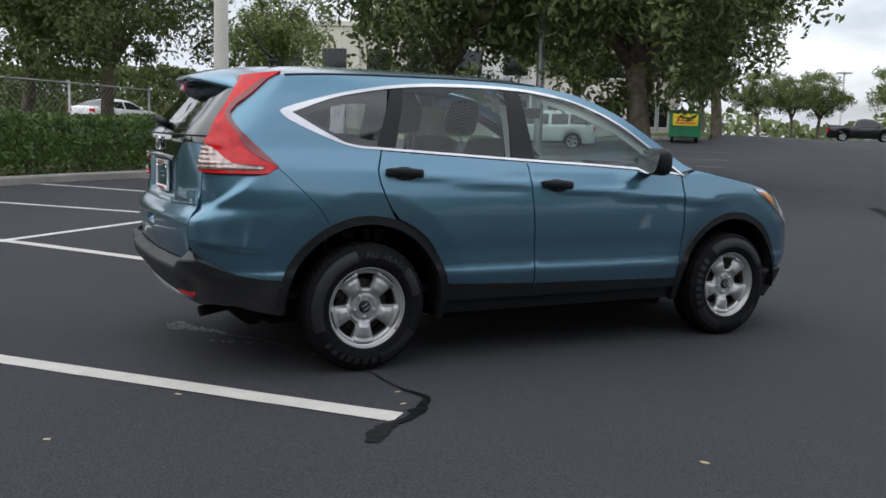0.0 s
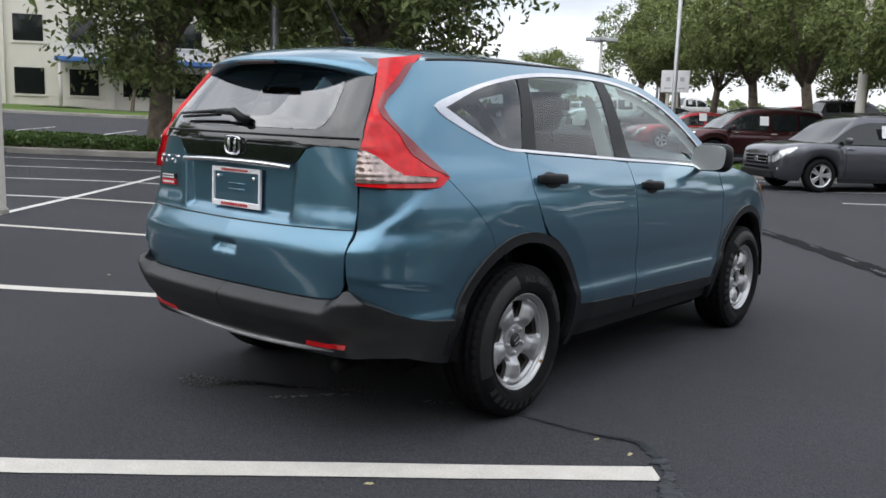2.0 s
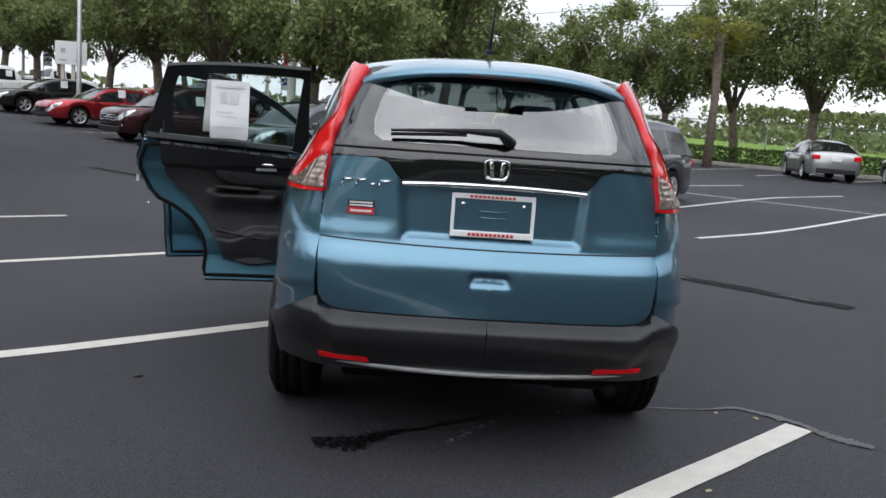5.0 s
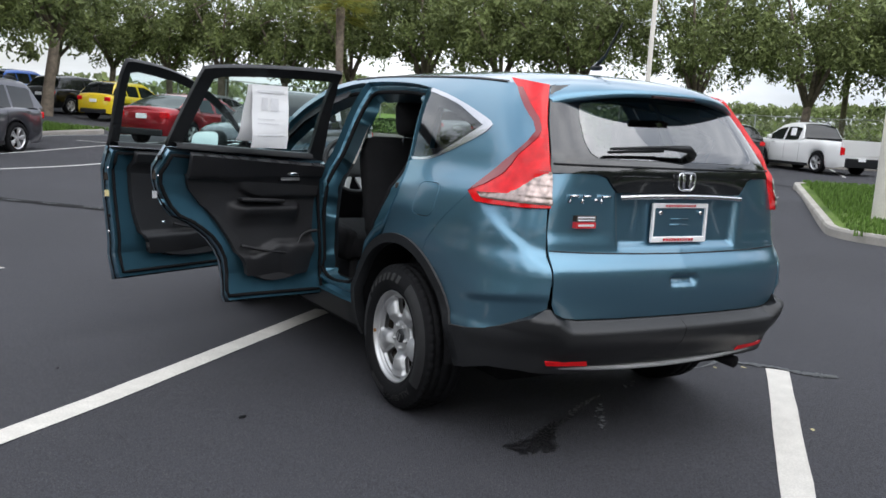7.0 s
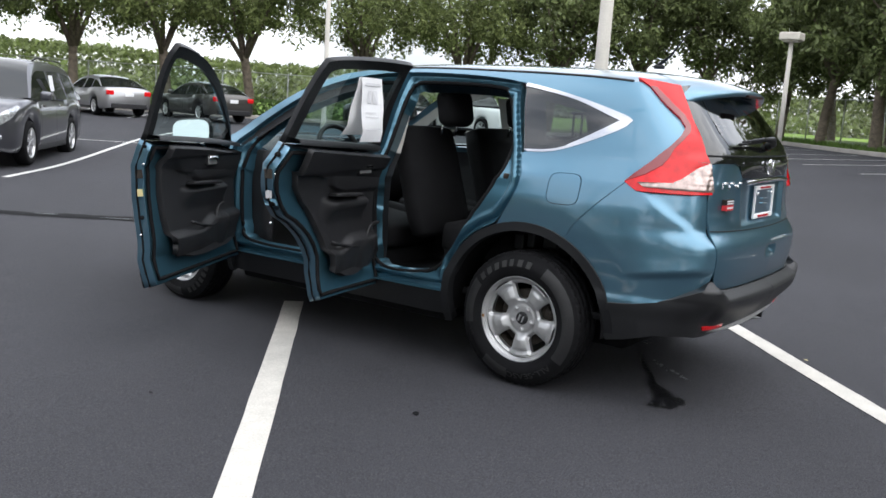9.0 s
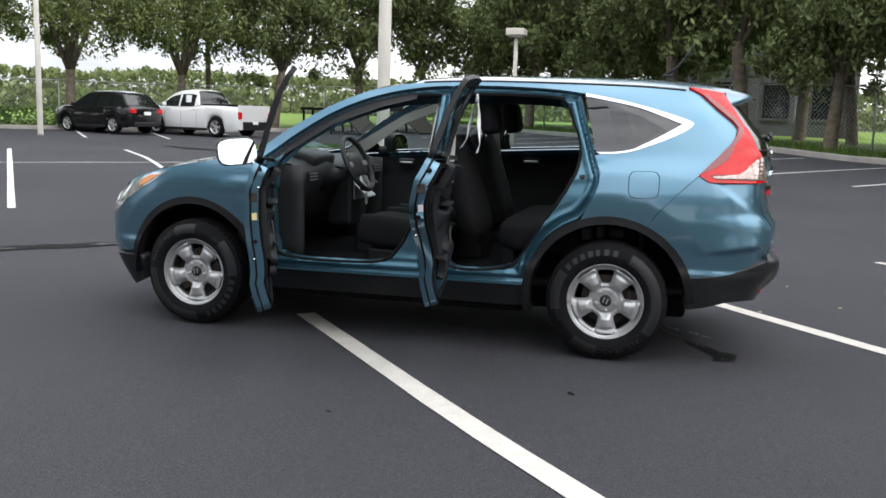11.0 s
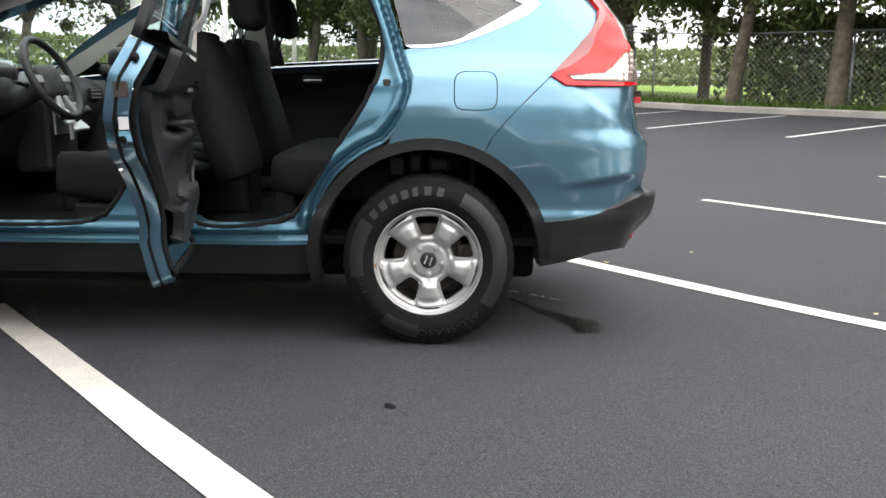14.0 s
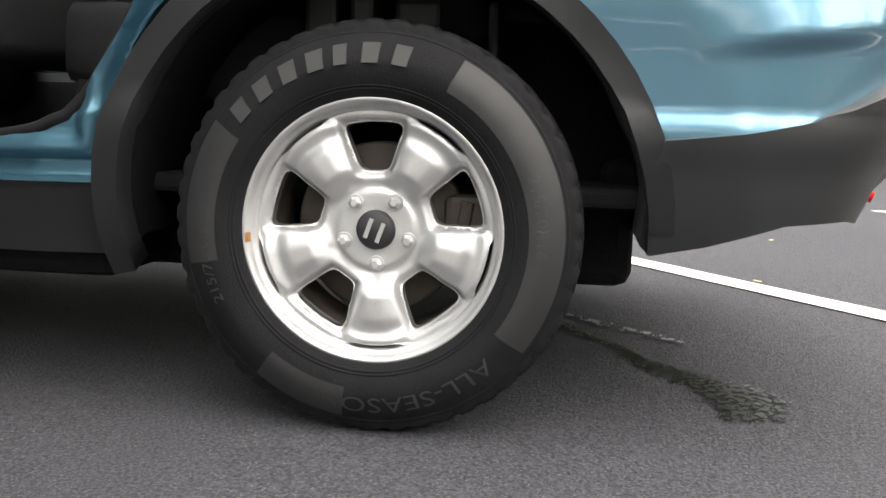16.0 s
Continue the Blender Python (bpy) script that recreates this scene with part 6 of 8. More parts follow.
BUMPER = [(S_REAR, 0.591), at_x(0.3, 0.591), at_x(0.52, 0.592), at_x(0.587, 0.599), at_x(0.623, 0.617), at_x(0.641, 0.638)] + [(s, z + 0.003) for s, z in COVER_LOW] + [at_y(-1.745, 0.44), at_y(-1.738, 0.335), at_y(-1.755, 0.318), at_y(-1.84, 0.335), at_y(-1.965, 0.372), at_x(0.7, 0.378), at_x(0.55, 0.358), at_x(0.3, 0.345), (S_REAR, 0.342)]
SILVER_EDGE = material("silver_plastic", (0.45, 0.45, 0.46), rough=0.4, metal=0.3, vary=0.1, scale=6)
GREY_TRIM = material("dusty_black_plastic", (0.02, 0.0205, 0.022), rough=0.4, vary=0.2, scale=5, bump=0.1, bump_scale=600, spec=0.42)
bumper = panel("rear_bumper", BUMPER, GREY_TRIM, car, off=0.008, lip=0.06, res=0.011, both=True, shape=bump_shape, label="black textured rear bumper")
strip("bumper_edge", [at_x(x, 0.362 + 0.09 * x ** 2) for x in np.linspace(0.0, 0.68, 16)], 0.022, SILVER_EDGE, bumper, off=-0.004, both=True, lift=0.016)
for side in (1, -1):
    panel("reflector", [at_x(0.43, 0.398), at_x(0.615, 0.407), at_x(0.624, 0.425), at_x(0.5, 0.423), at_x(0.44, 0.42)], RED_LAMP, bumper, off=0.022, lip=0.016, res=0.03, side=side, label="red reflector")

# underside, wheel housings, exhaust
bm = bmesh.new()
box(bm, -0.56, 0.56, -1.75, 1.9, 0.21, 0.42, 0.03)
box(bm, -0.78, 0.78, -0.82, 0.82, 0.22, 0.40, 0.03)
part("underbody", bm, TAR, car)
bm = bmesh.new()
box(bm, -0.6, 0.6, -2.1, -1.68, 0.36, 0.46, 0.03)
part("rear_valance", bm, TAR, car)
for side in (1, -1):
    for cy in (RW, FW):
        verts = []
        for x in (0.86, 0.55):
            for k in range(25):
                t = radians(-5 + 188 * k / 24)
                verts.append((x * side, cy + 0.44 * math.cos(t), AXLE + 0.44 * math.sin(t)))
        faces = grid_faces(2, 25)
        c = len(verts)
        verts.append((0.55 * side, cy, AXLE))
        faces += [(25 + k, 25 + k + 1, c) for k in range(24)]
        mesh_object("wheel_housing", verts, faces, TAR, car)
bm = bmesh.new()
tube(bm, [(0.5, -1.7, 0.33), (0.5, -1.95, 0.325), (0.53, -2.1, 0.305)], [0.03, 0.03, 0.029], 12)
tube(bm, [(0.34, -1.86, 0.33), (0.66, -1.86, 0.33)], [0.085, 0.085], 14)
part("exhaust", bm, TAR, car, smooth=True)
bm = bmesh.new()
tube(bm, [(-0.15, -2.0, 0.36), (-0.15, -2.1, 0.34)], 0.012, 8)
part("tow_eye", bm, TAR, car)


# ---- wheels: tyre with tread and lettering, pressed steel rim, nuts and cap ----
def lathe(profile, seg, mat, name, parent=None, wobble=None, label=""):
    """Turn a profile of (radius, x) about the x axis."""
    verts = []
    for k in range(seg):
        t = 2 * math.pi * k / seg
        for j, (r, x) in enumerate(profile):
            rr = r + (wobble(k, j) if wobble else 0.0)
            verts.append((x, rr * math.cos(t), rr * math.sin(t)))
    return mesh_object(name, verts, grid_faces(seg, len(profile), wrap=True), mat, parent, label)


def word_mesh(text, size):
    cu = bpy.data.curves.new("word", "FONT")
    cu.body, cu.size, cu.resolution_u = text, size, 3
    cu.align_x = "CENTER"
    tmp = bpy.data.objects.new("word", cu)
    me = bpy.data.meshes.new_from_object(tmp)
    vs, fs = [v.co.copy() for v in me.vertices], [tuple(p.vertices) for p in me.polygons]
    bpy.data.objects.remove(tmp)
    bpy.data.meshes.remove(me)
    return vs, fs


def side_x(r):
    """How far the tyre's wall stands out at a radius."""
    t = (r - 0.2155) / (0.325 - 0.2155)
    return 0.088 + 0.026 * math.sin(math.pi * min(max(t * 0.92 + 0.06, 0), 1)) ** 0.8 - 0.016 * max(t - 0.5, 0)


def on_wall(vs, r0, deg0, stretch=1.0):
    out = []
    for v in vs:
        r = r0 + v.y
        t = radians(deg0) - v.x * stretch / r0
        out.append((side_x(r) + 0.0016, r * math.cos(t), r * math.sin(t)))
    return out


LETTER = material("tyre_letter", (0.031, 0.031, 0.031), rough=0.6, spec=0.3)
BAND = material("tyre_band", (0.022, 0.022, 0.023), rough=0.5, vary=0.15, scale=20, spec=0.3)


def wheel_kind():
    """Faces +x. y runs forward, z up; angles run from +y towards +z."""
    root = new("wheel")
    wall = [(r, side_x(r)) for r in np.linspace(0.212, 0.323, 18)]
    prof = [(0.206, 0.06)] + wall + [(0.332, 0.086), (0.338, 0.076), (0.3405, 0.062), (0.332, 0.060), (0.332, 0.053), (0.341, 0.051), (0.341, 0.024), (0.332, 0.022), (0.332, 0.014), (0.341, 0.012), (0.341, -0.03), (0.332, -0.032), (0.332, -0.04), (0.3405, -0.042), (0.338, -0.08), (0.323, -0.1), (0.268, -0.112), (0.212, -0.09)]
    shoulder = {len(wall) + 1, len(wall) + 2, len(wall) + 3, len(wall)}

    def tread(k, j):
        if j in shoulder:
            return -0.0045 if k % 6 < 2 else 0.0
        if j > len(wall) + 3 and j < len(prof) - 4:
            return -0.006 if (k + j) % 7 == 0 else 0.0
        return 0.0
    tyre = lathe(prof, 300, RUBBER, "tyre", root, tread, "black road tyre")
    # raised rings and words on the wall
    for r, w in ((0.2285, 0.0022), (0.234, 0.0014), (0.317, 0.002)):
        lathe([(r - w, side_x(r - w)), (r, side_x(r) + 0.0022), (r + w, side_x(r + w))], 120, RUBBER, "wall_ring", tyre)
    for t0, t1 in ((-36, 62), (146, 192), (232, 262)):
        verts = []
        n = 24
        for k in range(n + 1):
            t = radians(t0 + (t1 - t0) * k / n)
            for r in np.linspace(0.256, 0.312, 6):
                verts.append((side_x(r) + 0.0012, r * math.cos(t), r * math.sin(t)))
        mesh_object("wall_band", verts, grid_faces(n + 1, 6), BAND, tyre, smooth=True)
    vs, fs = word_mesh("ALL-SEASON", 0.040)
    mesh_object("lettering", on_wall(vs, 0.270, 284, 1.32), fs, LETTER, tyre, smooth=False)
    vs, fs = word_mesh("215/70R16", 0.027)
    mesh_object("lettering", on_wall(vs, 0.268, 193, 1.1), fs, LETTER, tyre, smooth=False)
    mesh_object("lettering", on_wall(vs, 0.268, 8, 1.1), fs, LETTER, tyre, smooth=False)
    for t, wide in ((138, 3.0), (128, 3.1), (118, 3.0), (108.5, 3.0), (100, 2.4), (90, 3.0), (80, 2.8)):      # maker's name as plain slanted blocks
        verts = []
        for up in (0.0034, -0.001):
            for r, a in ((0.268, -wide + 0.5), (0.300, -wide), (0.300, wide - 0.5), (0.268, wide)):
                tt = radians(t + a)
                verts.append((side_x(r) + up, r * math.cos(tt), r * math.sin(tt)))
        mesh_object("letter_block", verts, [(0, 1, 2, 3)] + [(k, k + 4, (k + 1) % 4 + 4, (k + 1) % 4) for k in range(4)], LETTER, tyre, smooth=False)
    # rim: lip by turning, disc with five cut windows
    rim = lathe([(0.193, 0.04), (0.1955, 0.062), (0.1975, 0.071), (0.2005, 0.077), (0.2040, 0.0775), (0.2065, 0.081), (0.209, 0.0915), (0.2125, 0.0955), (0.2165, 0.095), (0.2187, 0.0895), (0.2187, 0.08), (0.215, 0.07)], 120, STEEL, "rim", root, None, "silver pressed steel rim")
    verts = []
    for k in range(9):            # a rusty chip on the lip
        t = radians(182.5 + 0.55 * k)
        for j, (r, x) in enumerate(((0.2062, 0.0825), (0.2088, 0.0922), (0.2115, 0.0958))):
            verts.append((x + 0.0006, (r + 0.0008 * math.sin(3 * k + j)) * math.cos(t), (r + 0.0008 * math.sin(3 * k + j)) * math.sin(t)))
    mesh_object("rust_chip", verts, grid_faces(9, 3), RUST, rim, "orange rust chip")
    base = 92.0

    def ang(a):
        return (a - base + 36) % 72 - 36

    holes = []
    for k in range(5):
        c = radians(base + 72 * k)
        pts = spline([(0.0985, 0, 0), (0.0995, 0.017, 0), (0.108, 0.0265, 0), (0.135, 0.037, 0), (0.158, 0.0455, 0), (0.169, 0.0465, 0), (0.1755, 0.036, 0), (0.178, 0, 0), (0.1755, -0.036, 0), (0.169, -0.0465, 0), (0.158, -0.0455, 0), (0.135, -0.037, 0), (0.108, -0.0265, 0), (0.0995, -0.017, 0)], 4, closed=True)
        holes.append([(p.x * math.cos(c) - p.y * math.sin(c), p.x * math.sin(c) + p.y * math.cos(c)) for p in pts])
    outer = []
    for k in range(150):              # the disc stops short of the rim at each spoke's end
        a = 2.4 * k
        r = 0.1975 - 0.0065 * smoothstep(abs(ang(a)), 20, 26)
        outer.append((r * math.cos(radians(a)), r * math.sin(radians(a))))
    pts, tris, rims = fill(outer, 0.0042, holes)

    def height(y, z):
        r = math.hypot(y, z)
        a = math.degrees(math.atan2(z, y))
        d = abs(ang(a)) / 36            # 0 at a window's middle, 1 on a spoke's
        bulge = 0.031 * smoothstep(r, 0.070, 0.112) * (1 - 0.62 * smoothstep(r, 0.145, 0.188))
        h = 0.050 + 0.004 * (1 - smoothstep(r, 0.062, 0.072)) + bulge * (0.3 + 0.7 * smoothstep(d, 0.2, 0.9))
        h += 0.020 * smoothstep(r, 0.16, 0.192)
        # folded edges round the windows
        q = (r * math.cos(radians(ang(a))), r * math.sin(radians(ang(a))))
        w = 0.0265 + (q[0] - 0.108) * 0.37
        edge = max(abs(q[1]) - w, 0.0985 - q[0], q[0] - 0.178)
        h -= 0.016 * (1 - smoothstep(edge, -0.003, 0.014))
        k = smoothstep(r, 0.178, 0.194) * (1 - smoothstep(d, 0.5, 0.75))
        h = h * (1 - k) + 0.0675 * k
        return h - 0.006 * smoothstep(r, 0.184, 0.1925) * smoothstep(d, 0.5, 0.75)
    verts = [Vector((height(y, z), y, z)) for y, z in pts]
    faces = [f if ccw(f, pts) else f[::-1] for f in tris]
    for r in rims:
        k = len(verts)
        for i in r:
            verts.append(verts[i] - Vector((0.02, 0, 0)))
        c = len(r)
        faces += [(r[j], r[(j + 1) % c], k + (j + 1) % c, k + j) for j in range(c)]
    mesh_object("disc", verts, faces, STEEL, rim, "silver five-spoke disc")
    for k in range(5):
        t = radians(base - 36 + 72 * k)
        bm = bmesh.new()
        c = Vector((0.0, 0.0565 * math.cos(t), 0.0565 * math.sin(t)))
        tube(bm, [c + Vector((0.05, 0, 0)), c + Vector((0.064, 0, 0)), c + Vector((0.069, 0, 0))], [0.0105, 0.0105, 0.006], 6)
        tube(bm, [c + Vector((0.05, 0, 0)), c + Vector((0.0575, 0, 0))], [0.0145, 0.013], 14)
        part("nut", bm, STEEL, rim)
    lathe([(0.0, 0.0665), (0.026, 0.0655), (0.031, 0.062), (0.0335, 0.054)], 40, TRIM_IN, "cap", rim, None, "dark centre cap")
    bm = bmesh.new()
    for y in (-0.0105, 0.0105):
        box(bm, 0.066, 0.0685, y - 0.0035, y + 0.0035, -0.017, 0.017, 0.0)
    bmesh.ops.rotate(bm, cent=(0, 0, 0), matrix=Matrix.Rotation(radians(-20), 3, "X"), verts=bm.verts)
    part("cap_mark", bm, STEEL, rim)
    lathe([(0.0, 0.012), (0.14, 0.012), (0.145, 0.008), (0.145, -0.01)], 60, DARK_STEEL, "brake_disc", root)
    bm = bmesh.new()
    box(bm, -0.03, 0.03, 0.11, 0.19, -0.02, 0.06, 0.012)
    tube(bm, [(0.028, 0.14, -0.01), (0.028, 0.15, 0.05)], 0.012, 8)
    part("caliper", bm, DARK_STEEL, root)
    lathe([(0.1945, 0.062), (0.184, 0.02), (0.182, -0.08)], 60, BARREL, "barrel", root)
    return root


wk = wheel_kind()
wk.parent = car
spots_w = [(-0.785, RW, 180), (0.785, RW, 0), (0.785, FW, 0), (-0.785, FW, 180)]


def copy_part(ob, m):
    c = copy_thing(ob, m)
    c.parent = car
    c.matrix_local = m
    return c


for i, (x, y, turn) in enumerate(spots_w):
    # the far side's wheels are turned about, so that each disc faces outwards
    m = pose(x, y, 0.341, 0, 0, turn) @ pose(0, 0, 0, (0, 140, 64, 213)[i], 0, 0)
    if i == 0:
        wk.matrix_local = m
    else:
        copy_part(wk, m)


# ---- cabin ----
def soft_box(bm, size, bevel, m, seg=3, bulge=0.0):
    """A padded block: rounded edges and slightly swollen faces."""
    x, y, z = size
    t = bmesh.new()
    bmesh.ops.create_cube(t, size=1)
    bmesh.ops.subdivide_edges(t, edges=t.edges, cuts=4, use_grid_fill=True)
    for v in t.verts:
        c = v.co * 2
        k = (1 - c.x ** 2) * (1 - c.y ** 2) + (1 - c.y ** 2) * (1 - c.z ** 2) + (1 - c.x ** 2) * (1 - c.z ** 2)
        v.co = Vector((v.co.x * x, v.co.y * y, v.co.z * z)) + v.co.normalized() * bulge * k
        r = min(bevel, x / 2, y / 2, z / 2)
        q = Vector((max(-x / 2 + r, min(x / 2 - r, v.co.x)), max(-y / 2 + r, min(y / 2 - r, v.co.y)), max(-z / 2 + r, min(z / 2 - r, v.co.z))))
        d = v.co - q
        if d.length > r:
            v.co = q + d.normalized() * r
    bmesh.ops.transform(t, matrix=m, verts=t.verts)
    me = bpy.data.meshes.new("tmp")
    t.to_mesh(me)
    t.free()
    bm.from_mesh(me)
    bpy.data.meshes.remove(me)


def padded(name, size, bevel, m, mat, parent, bulge=0.01, label=""):
    bm = bmesh.new()
    soft_box(bm, size, bevel, m, bulge=bulge)
    return part(name, bm, mat, parent, label, smooth=True)


def front_seat(x):
    seat = new("front_seat")
    seat.parent = car
    seat["label"] = "black cloth front seat with a headrest"
    padded("cushion", (0.52, 0.56, 0.17), 0.06, pose(x, 0.02, 0.62, 6), SEAT, seat, 0.02)
    for dx in (-0.25, 0.25):
        padded("side_bolster", (0.09, 0.5, 0.2), 0.04, pose(x + dx, 0.02, 0.63, 6), SEAT, seat)
    padded("backrest", (0.50, 0.15, 0.66), 0.065, pose(x, -0.36, 0.93, -17), SEAT, seat, 0.03)
    padded("headrest", (0.27, 0.11, 0.21), 0.05, pose(x, -0.50, 1.36, -10), SEAT, seat, 0.015)
    for dx in (-0.07, 0.07):
        bm = bmesh.new()
        tube(bm, [(x + dx, -0.45, 1.2), (x + dx, -0.485, 1.3)], 0.008, 6)
        part("headrest_bar", bm, CHROME, seat, smooth=True)
    bm = bmesh.new()
    box(bm, x - 0.25, x + 0.25, -0.2, 0.22, 0.40, 0.53, 0.02)
    part("seat_base", bm, TRIM_IN, seat)
    padded("side_trim", (0.05, 0.46, 0.13), 0.02, pose(x - math.copysign(-0.27, x), 0.0, 0.5, 4), TRIM_IN, seat)


front_seat(-0.37)
front_seat(0.37)
rear = new("rear_seat")
rear.parent = car
rear["label"] = "black cloth rear bench seat"
padded("cushion", (1.28, 0.62, 0.2), 0.06, pose(0, -0.93, 0.635, 4), SEAT, rear, 0.02)
padded("seat_front", (1.24, 0.1, 0.24), 0.03, pose(0, -0.69, 0.52), SEAT, rear)
for x in (-0.38, 0.38):
    padded("backrest", (0.56, 0.15, 0.62), 0.06, pose(x, -1.33, 0.94, -18), SEAT, rear, 0.02)
    padded("headrest", (0.28, 0.1, 0.18), 0.045, pose(x, -1.45, 1.32, -12), SEAT, rear, 0.012)
padded("backrest", (0.2, 0.14, 0.6), 0.05, pose(0, -1.33, 0.93, -18), SEAT, rear, 0.01)
padded("headrest", (0.22, 0.09, 0.12), 0.04, pose(0, -1.45, 1.27, -12), SEAT, rear)

bm = bmesh.new()
box(bm, -0.74, 0.74, -1.95, 1.02, 0.38, 0.415, 0.01)
part("cabin_floor", bm, SEAT, car)
bm = bmesh.new()
box(bm, -0.62, 0.62, -2.05, -1.42, 0.7, 0.73, 0.01)
part("cargo_floor", bm, SEAT, car)
cap("headliner", np.linspace(-1.8, -0.12, 24), LINER, car, lift=-0.035)
# dashboard, console, wheel
prof = [(1.06, 1.0), (0.94, 1.065), (0.81, 1.07), (0.69, 1.045), (0.62, 0.995), (0.61, 0.915), (0.65, 0.835), (0.71, 0.70), (0.85, 0.60), (1.02, 0.56)]
verts = []
cols = np.linspace(-0.72, 0.72, 25)
for x in cols:
    for y, z in prof:
        hood = 0.05 * math.exp(-((x + 0.37) / 0.16) ** 2) * (1 if z > 0.9 else 0.2)
        cen = 0.04 * math.exp(-(x / 0.2) ** 4)
        verts.append((x, y - cen - 0.5 * hood, z + hood))
mesh_object("dashboard", verts, grid_faces(25, len(prof), flip=True), TRIM_IN, car, "charcoal dashboard")
bm = bmesh.new()
box(bm, -0.15, 0.15, 0.51, 0.70, 0.6, 0.965, 0.03)
part("dash_centre", bm, TRIM_IN, car)
bm = bmesh.new()
box(bm, -0.13, 0.13, 0.495, 0.51, 0.78, 0.93, 0.008)
part("stack_panel", bm, SILVER_IN, car)
bm = bmesh.new()
box(bm, -0.13, 0.13, -0.42, 0.5, 0.40, 0.62, 0.03)
part("console", bm, TRIM_IN, car)
padded("console_lid", (0.22, 0.34, 0.1), 0.03, pose(0, -0.22, 0.69), SEAT, car)
for x in (-0.6, -0.2, 0.58):
    bm = bmesh.new()
    box(bm, x - 0.065, x + 0.065, 0.595, 0.615, 0.93, 1.0, 0.01)
    v = part("air_vent", bm, BLACK_TRIM, car)
    for z in (0.945, 0.965, 0.985):
        bm = bmesh.new()
        box(bm, x - 0.055, x + 0.055, 0.588, 0.596, z - 0.003, z + 0.003)
        part("vent_slat", bm, SILVER_IN, v)
steer = new("steering_wheel")
steer.parent = car
steer.matrix_local = pose(-0.37, 0.38, 1.045, 64, 0, 0)
verts = []
for k in range(40):
    t = 2 * math.pi * k / 40
    for j in range(10):
        u = 2 * math.pi * j / 10
        verts.append(((0.185 + 0.016 * math.cos(u)) * math.cos(t), (0.185 + 0.016 * math.cos(u)) * math.sin(t), 0.017 * math.sin(u)))
fs = [(i * 10 + j, ((i + 1) % 40) * 10 + j, ((i + 1) % 40) * 10 + (j + 1) % 10, i * 10 + (j + 1) % 10) for i in range(40) for j in range(10)]
mesh_object("rim", verts, fs, TRIM_IN, steer)
padded("hub", (0.19, 0.16, 0.06), 0.03, pose(0, -0.01, -0.02), TRIM_IN, steer)
for a in (0, 180, 250, 290):
    bm = bmesh.new()
    box(bm, 0.06, 0.18, -0.018, 0.018, -0.022, 0.0, 0.005, m=pose(0, 0, 0, 0, 0, a))
    part("spoke", bm, SILVER_IN, steer)
bm = bmesh.new()
tube(bm, [(-0.37, 0.41, 1.02), (-0.37, 0.68, 0.89)], [0.05, 0.06], 10)
part("steering_column", bm, TRIM_IN, car, smooth=True)
bm = bmesh.new()
tube(bm, [(-0.37, 0.48, 1.01), (-0.55, 0.46, 1.03)], [0.012, 0.008], 6)
part("column_stalk", bm, BLACK_TRIM, car, smooth=True)
for side in (1, -1):
    padded("kick_panel", (0.03, 0.46, 0.62), 0.012, pose(0.735 * side, 0.83, 0.73), TRIM_IN, car, 0.0)
padded("instrument_hood", (0.34, 0.20, 0.10), 0.04, pose(-0.37, 0.70, 1.075, 12), TRIM_IN, car, 0.006)
bm = bmesh.new()
box(bm, -0.16, 0.0, -0.07, 0.07, -0.008, 0.008, 0.006, m=pose(0, 0.44, 0.85, 42))
shift_ = part("shift_panel", bm, SILVER_IN, car, "satin silver gear selector panel")
bm = bmesh.new()
tube(bm, [(-0.08, 0.42, 0.85), (-0.085, 0.35, 0.905)], [0.012, 0.02], 8)
part("gear_knob", bm, BLACK_TRIM, shift_, smooth=True)
bm = bmesh.new()
box(bm, -0.12, 0.12, 0.23, 0.25, 1.39, 1.46, 0.01)
part("rear_view_mirror", bm, BLACK_TRIM, car)
for side in (1, -1):
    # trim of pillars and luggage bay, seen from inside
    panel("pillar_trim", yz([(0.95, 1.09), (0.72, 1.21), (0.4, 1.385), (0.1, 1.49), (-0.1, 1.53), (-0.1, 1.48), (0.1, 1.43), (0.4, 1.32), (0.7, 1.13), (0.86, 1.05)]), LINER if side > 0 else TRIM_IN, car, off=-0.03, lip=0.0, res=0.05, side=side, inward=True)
    panel("pillar_trim", yz([(-0.19, 1.15), (-0.21, 1.52), (-0.34, 1.52), (-0.36, 1.15)]), LINER, car, off=-0.125, lip=0.0, res=0.06, side=side, inward=True, label="light grey pillar trim")
    panel("pillar_trim", yz([(-0.17, 0.42), (-0.17, 1.15), (-0.36, 1.15), (-0.36, 0.42)]), TRIM_IN, car, off=-0.125, lip=0.0, res=0.06, side=side, inward=True)
    panel("luggage_trim", yz([(-1.22, 0.9), (-1.22, 1.16), (-1.6, 1.2), (-1.9, 1.25), (-2.0, 1.1), (-2.0, 0.75), (-1.75, 0.8), (-1.55, 0.9)]), TRIM_IN, car, off=-0.07, lip=0.0, res=0.06, side=side, inward=True)
    panel("pillar_trim", yz([(-1.62, 1.22), (-1.75, 1.36), (-1.5, 1.46), (-1.3, 1.5), (-1.3, 1.53), (-1.7, 1.52), (-1.93, 1.40), (-2.0, 1.2)]), LINER, car, off=-0.04, lip=0.0, res=0.06, side=side, inward=True)

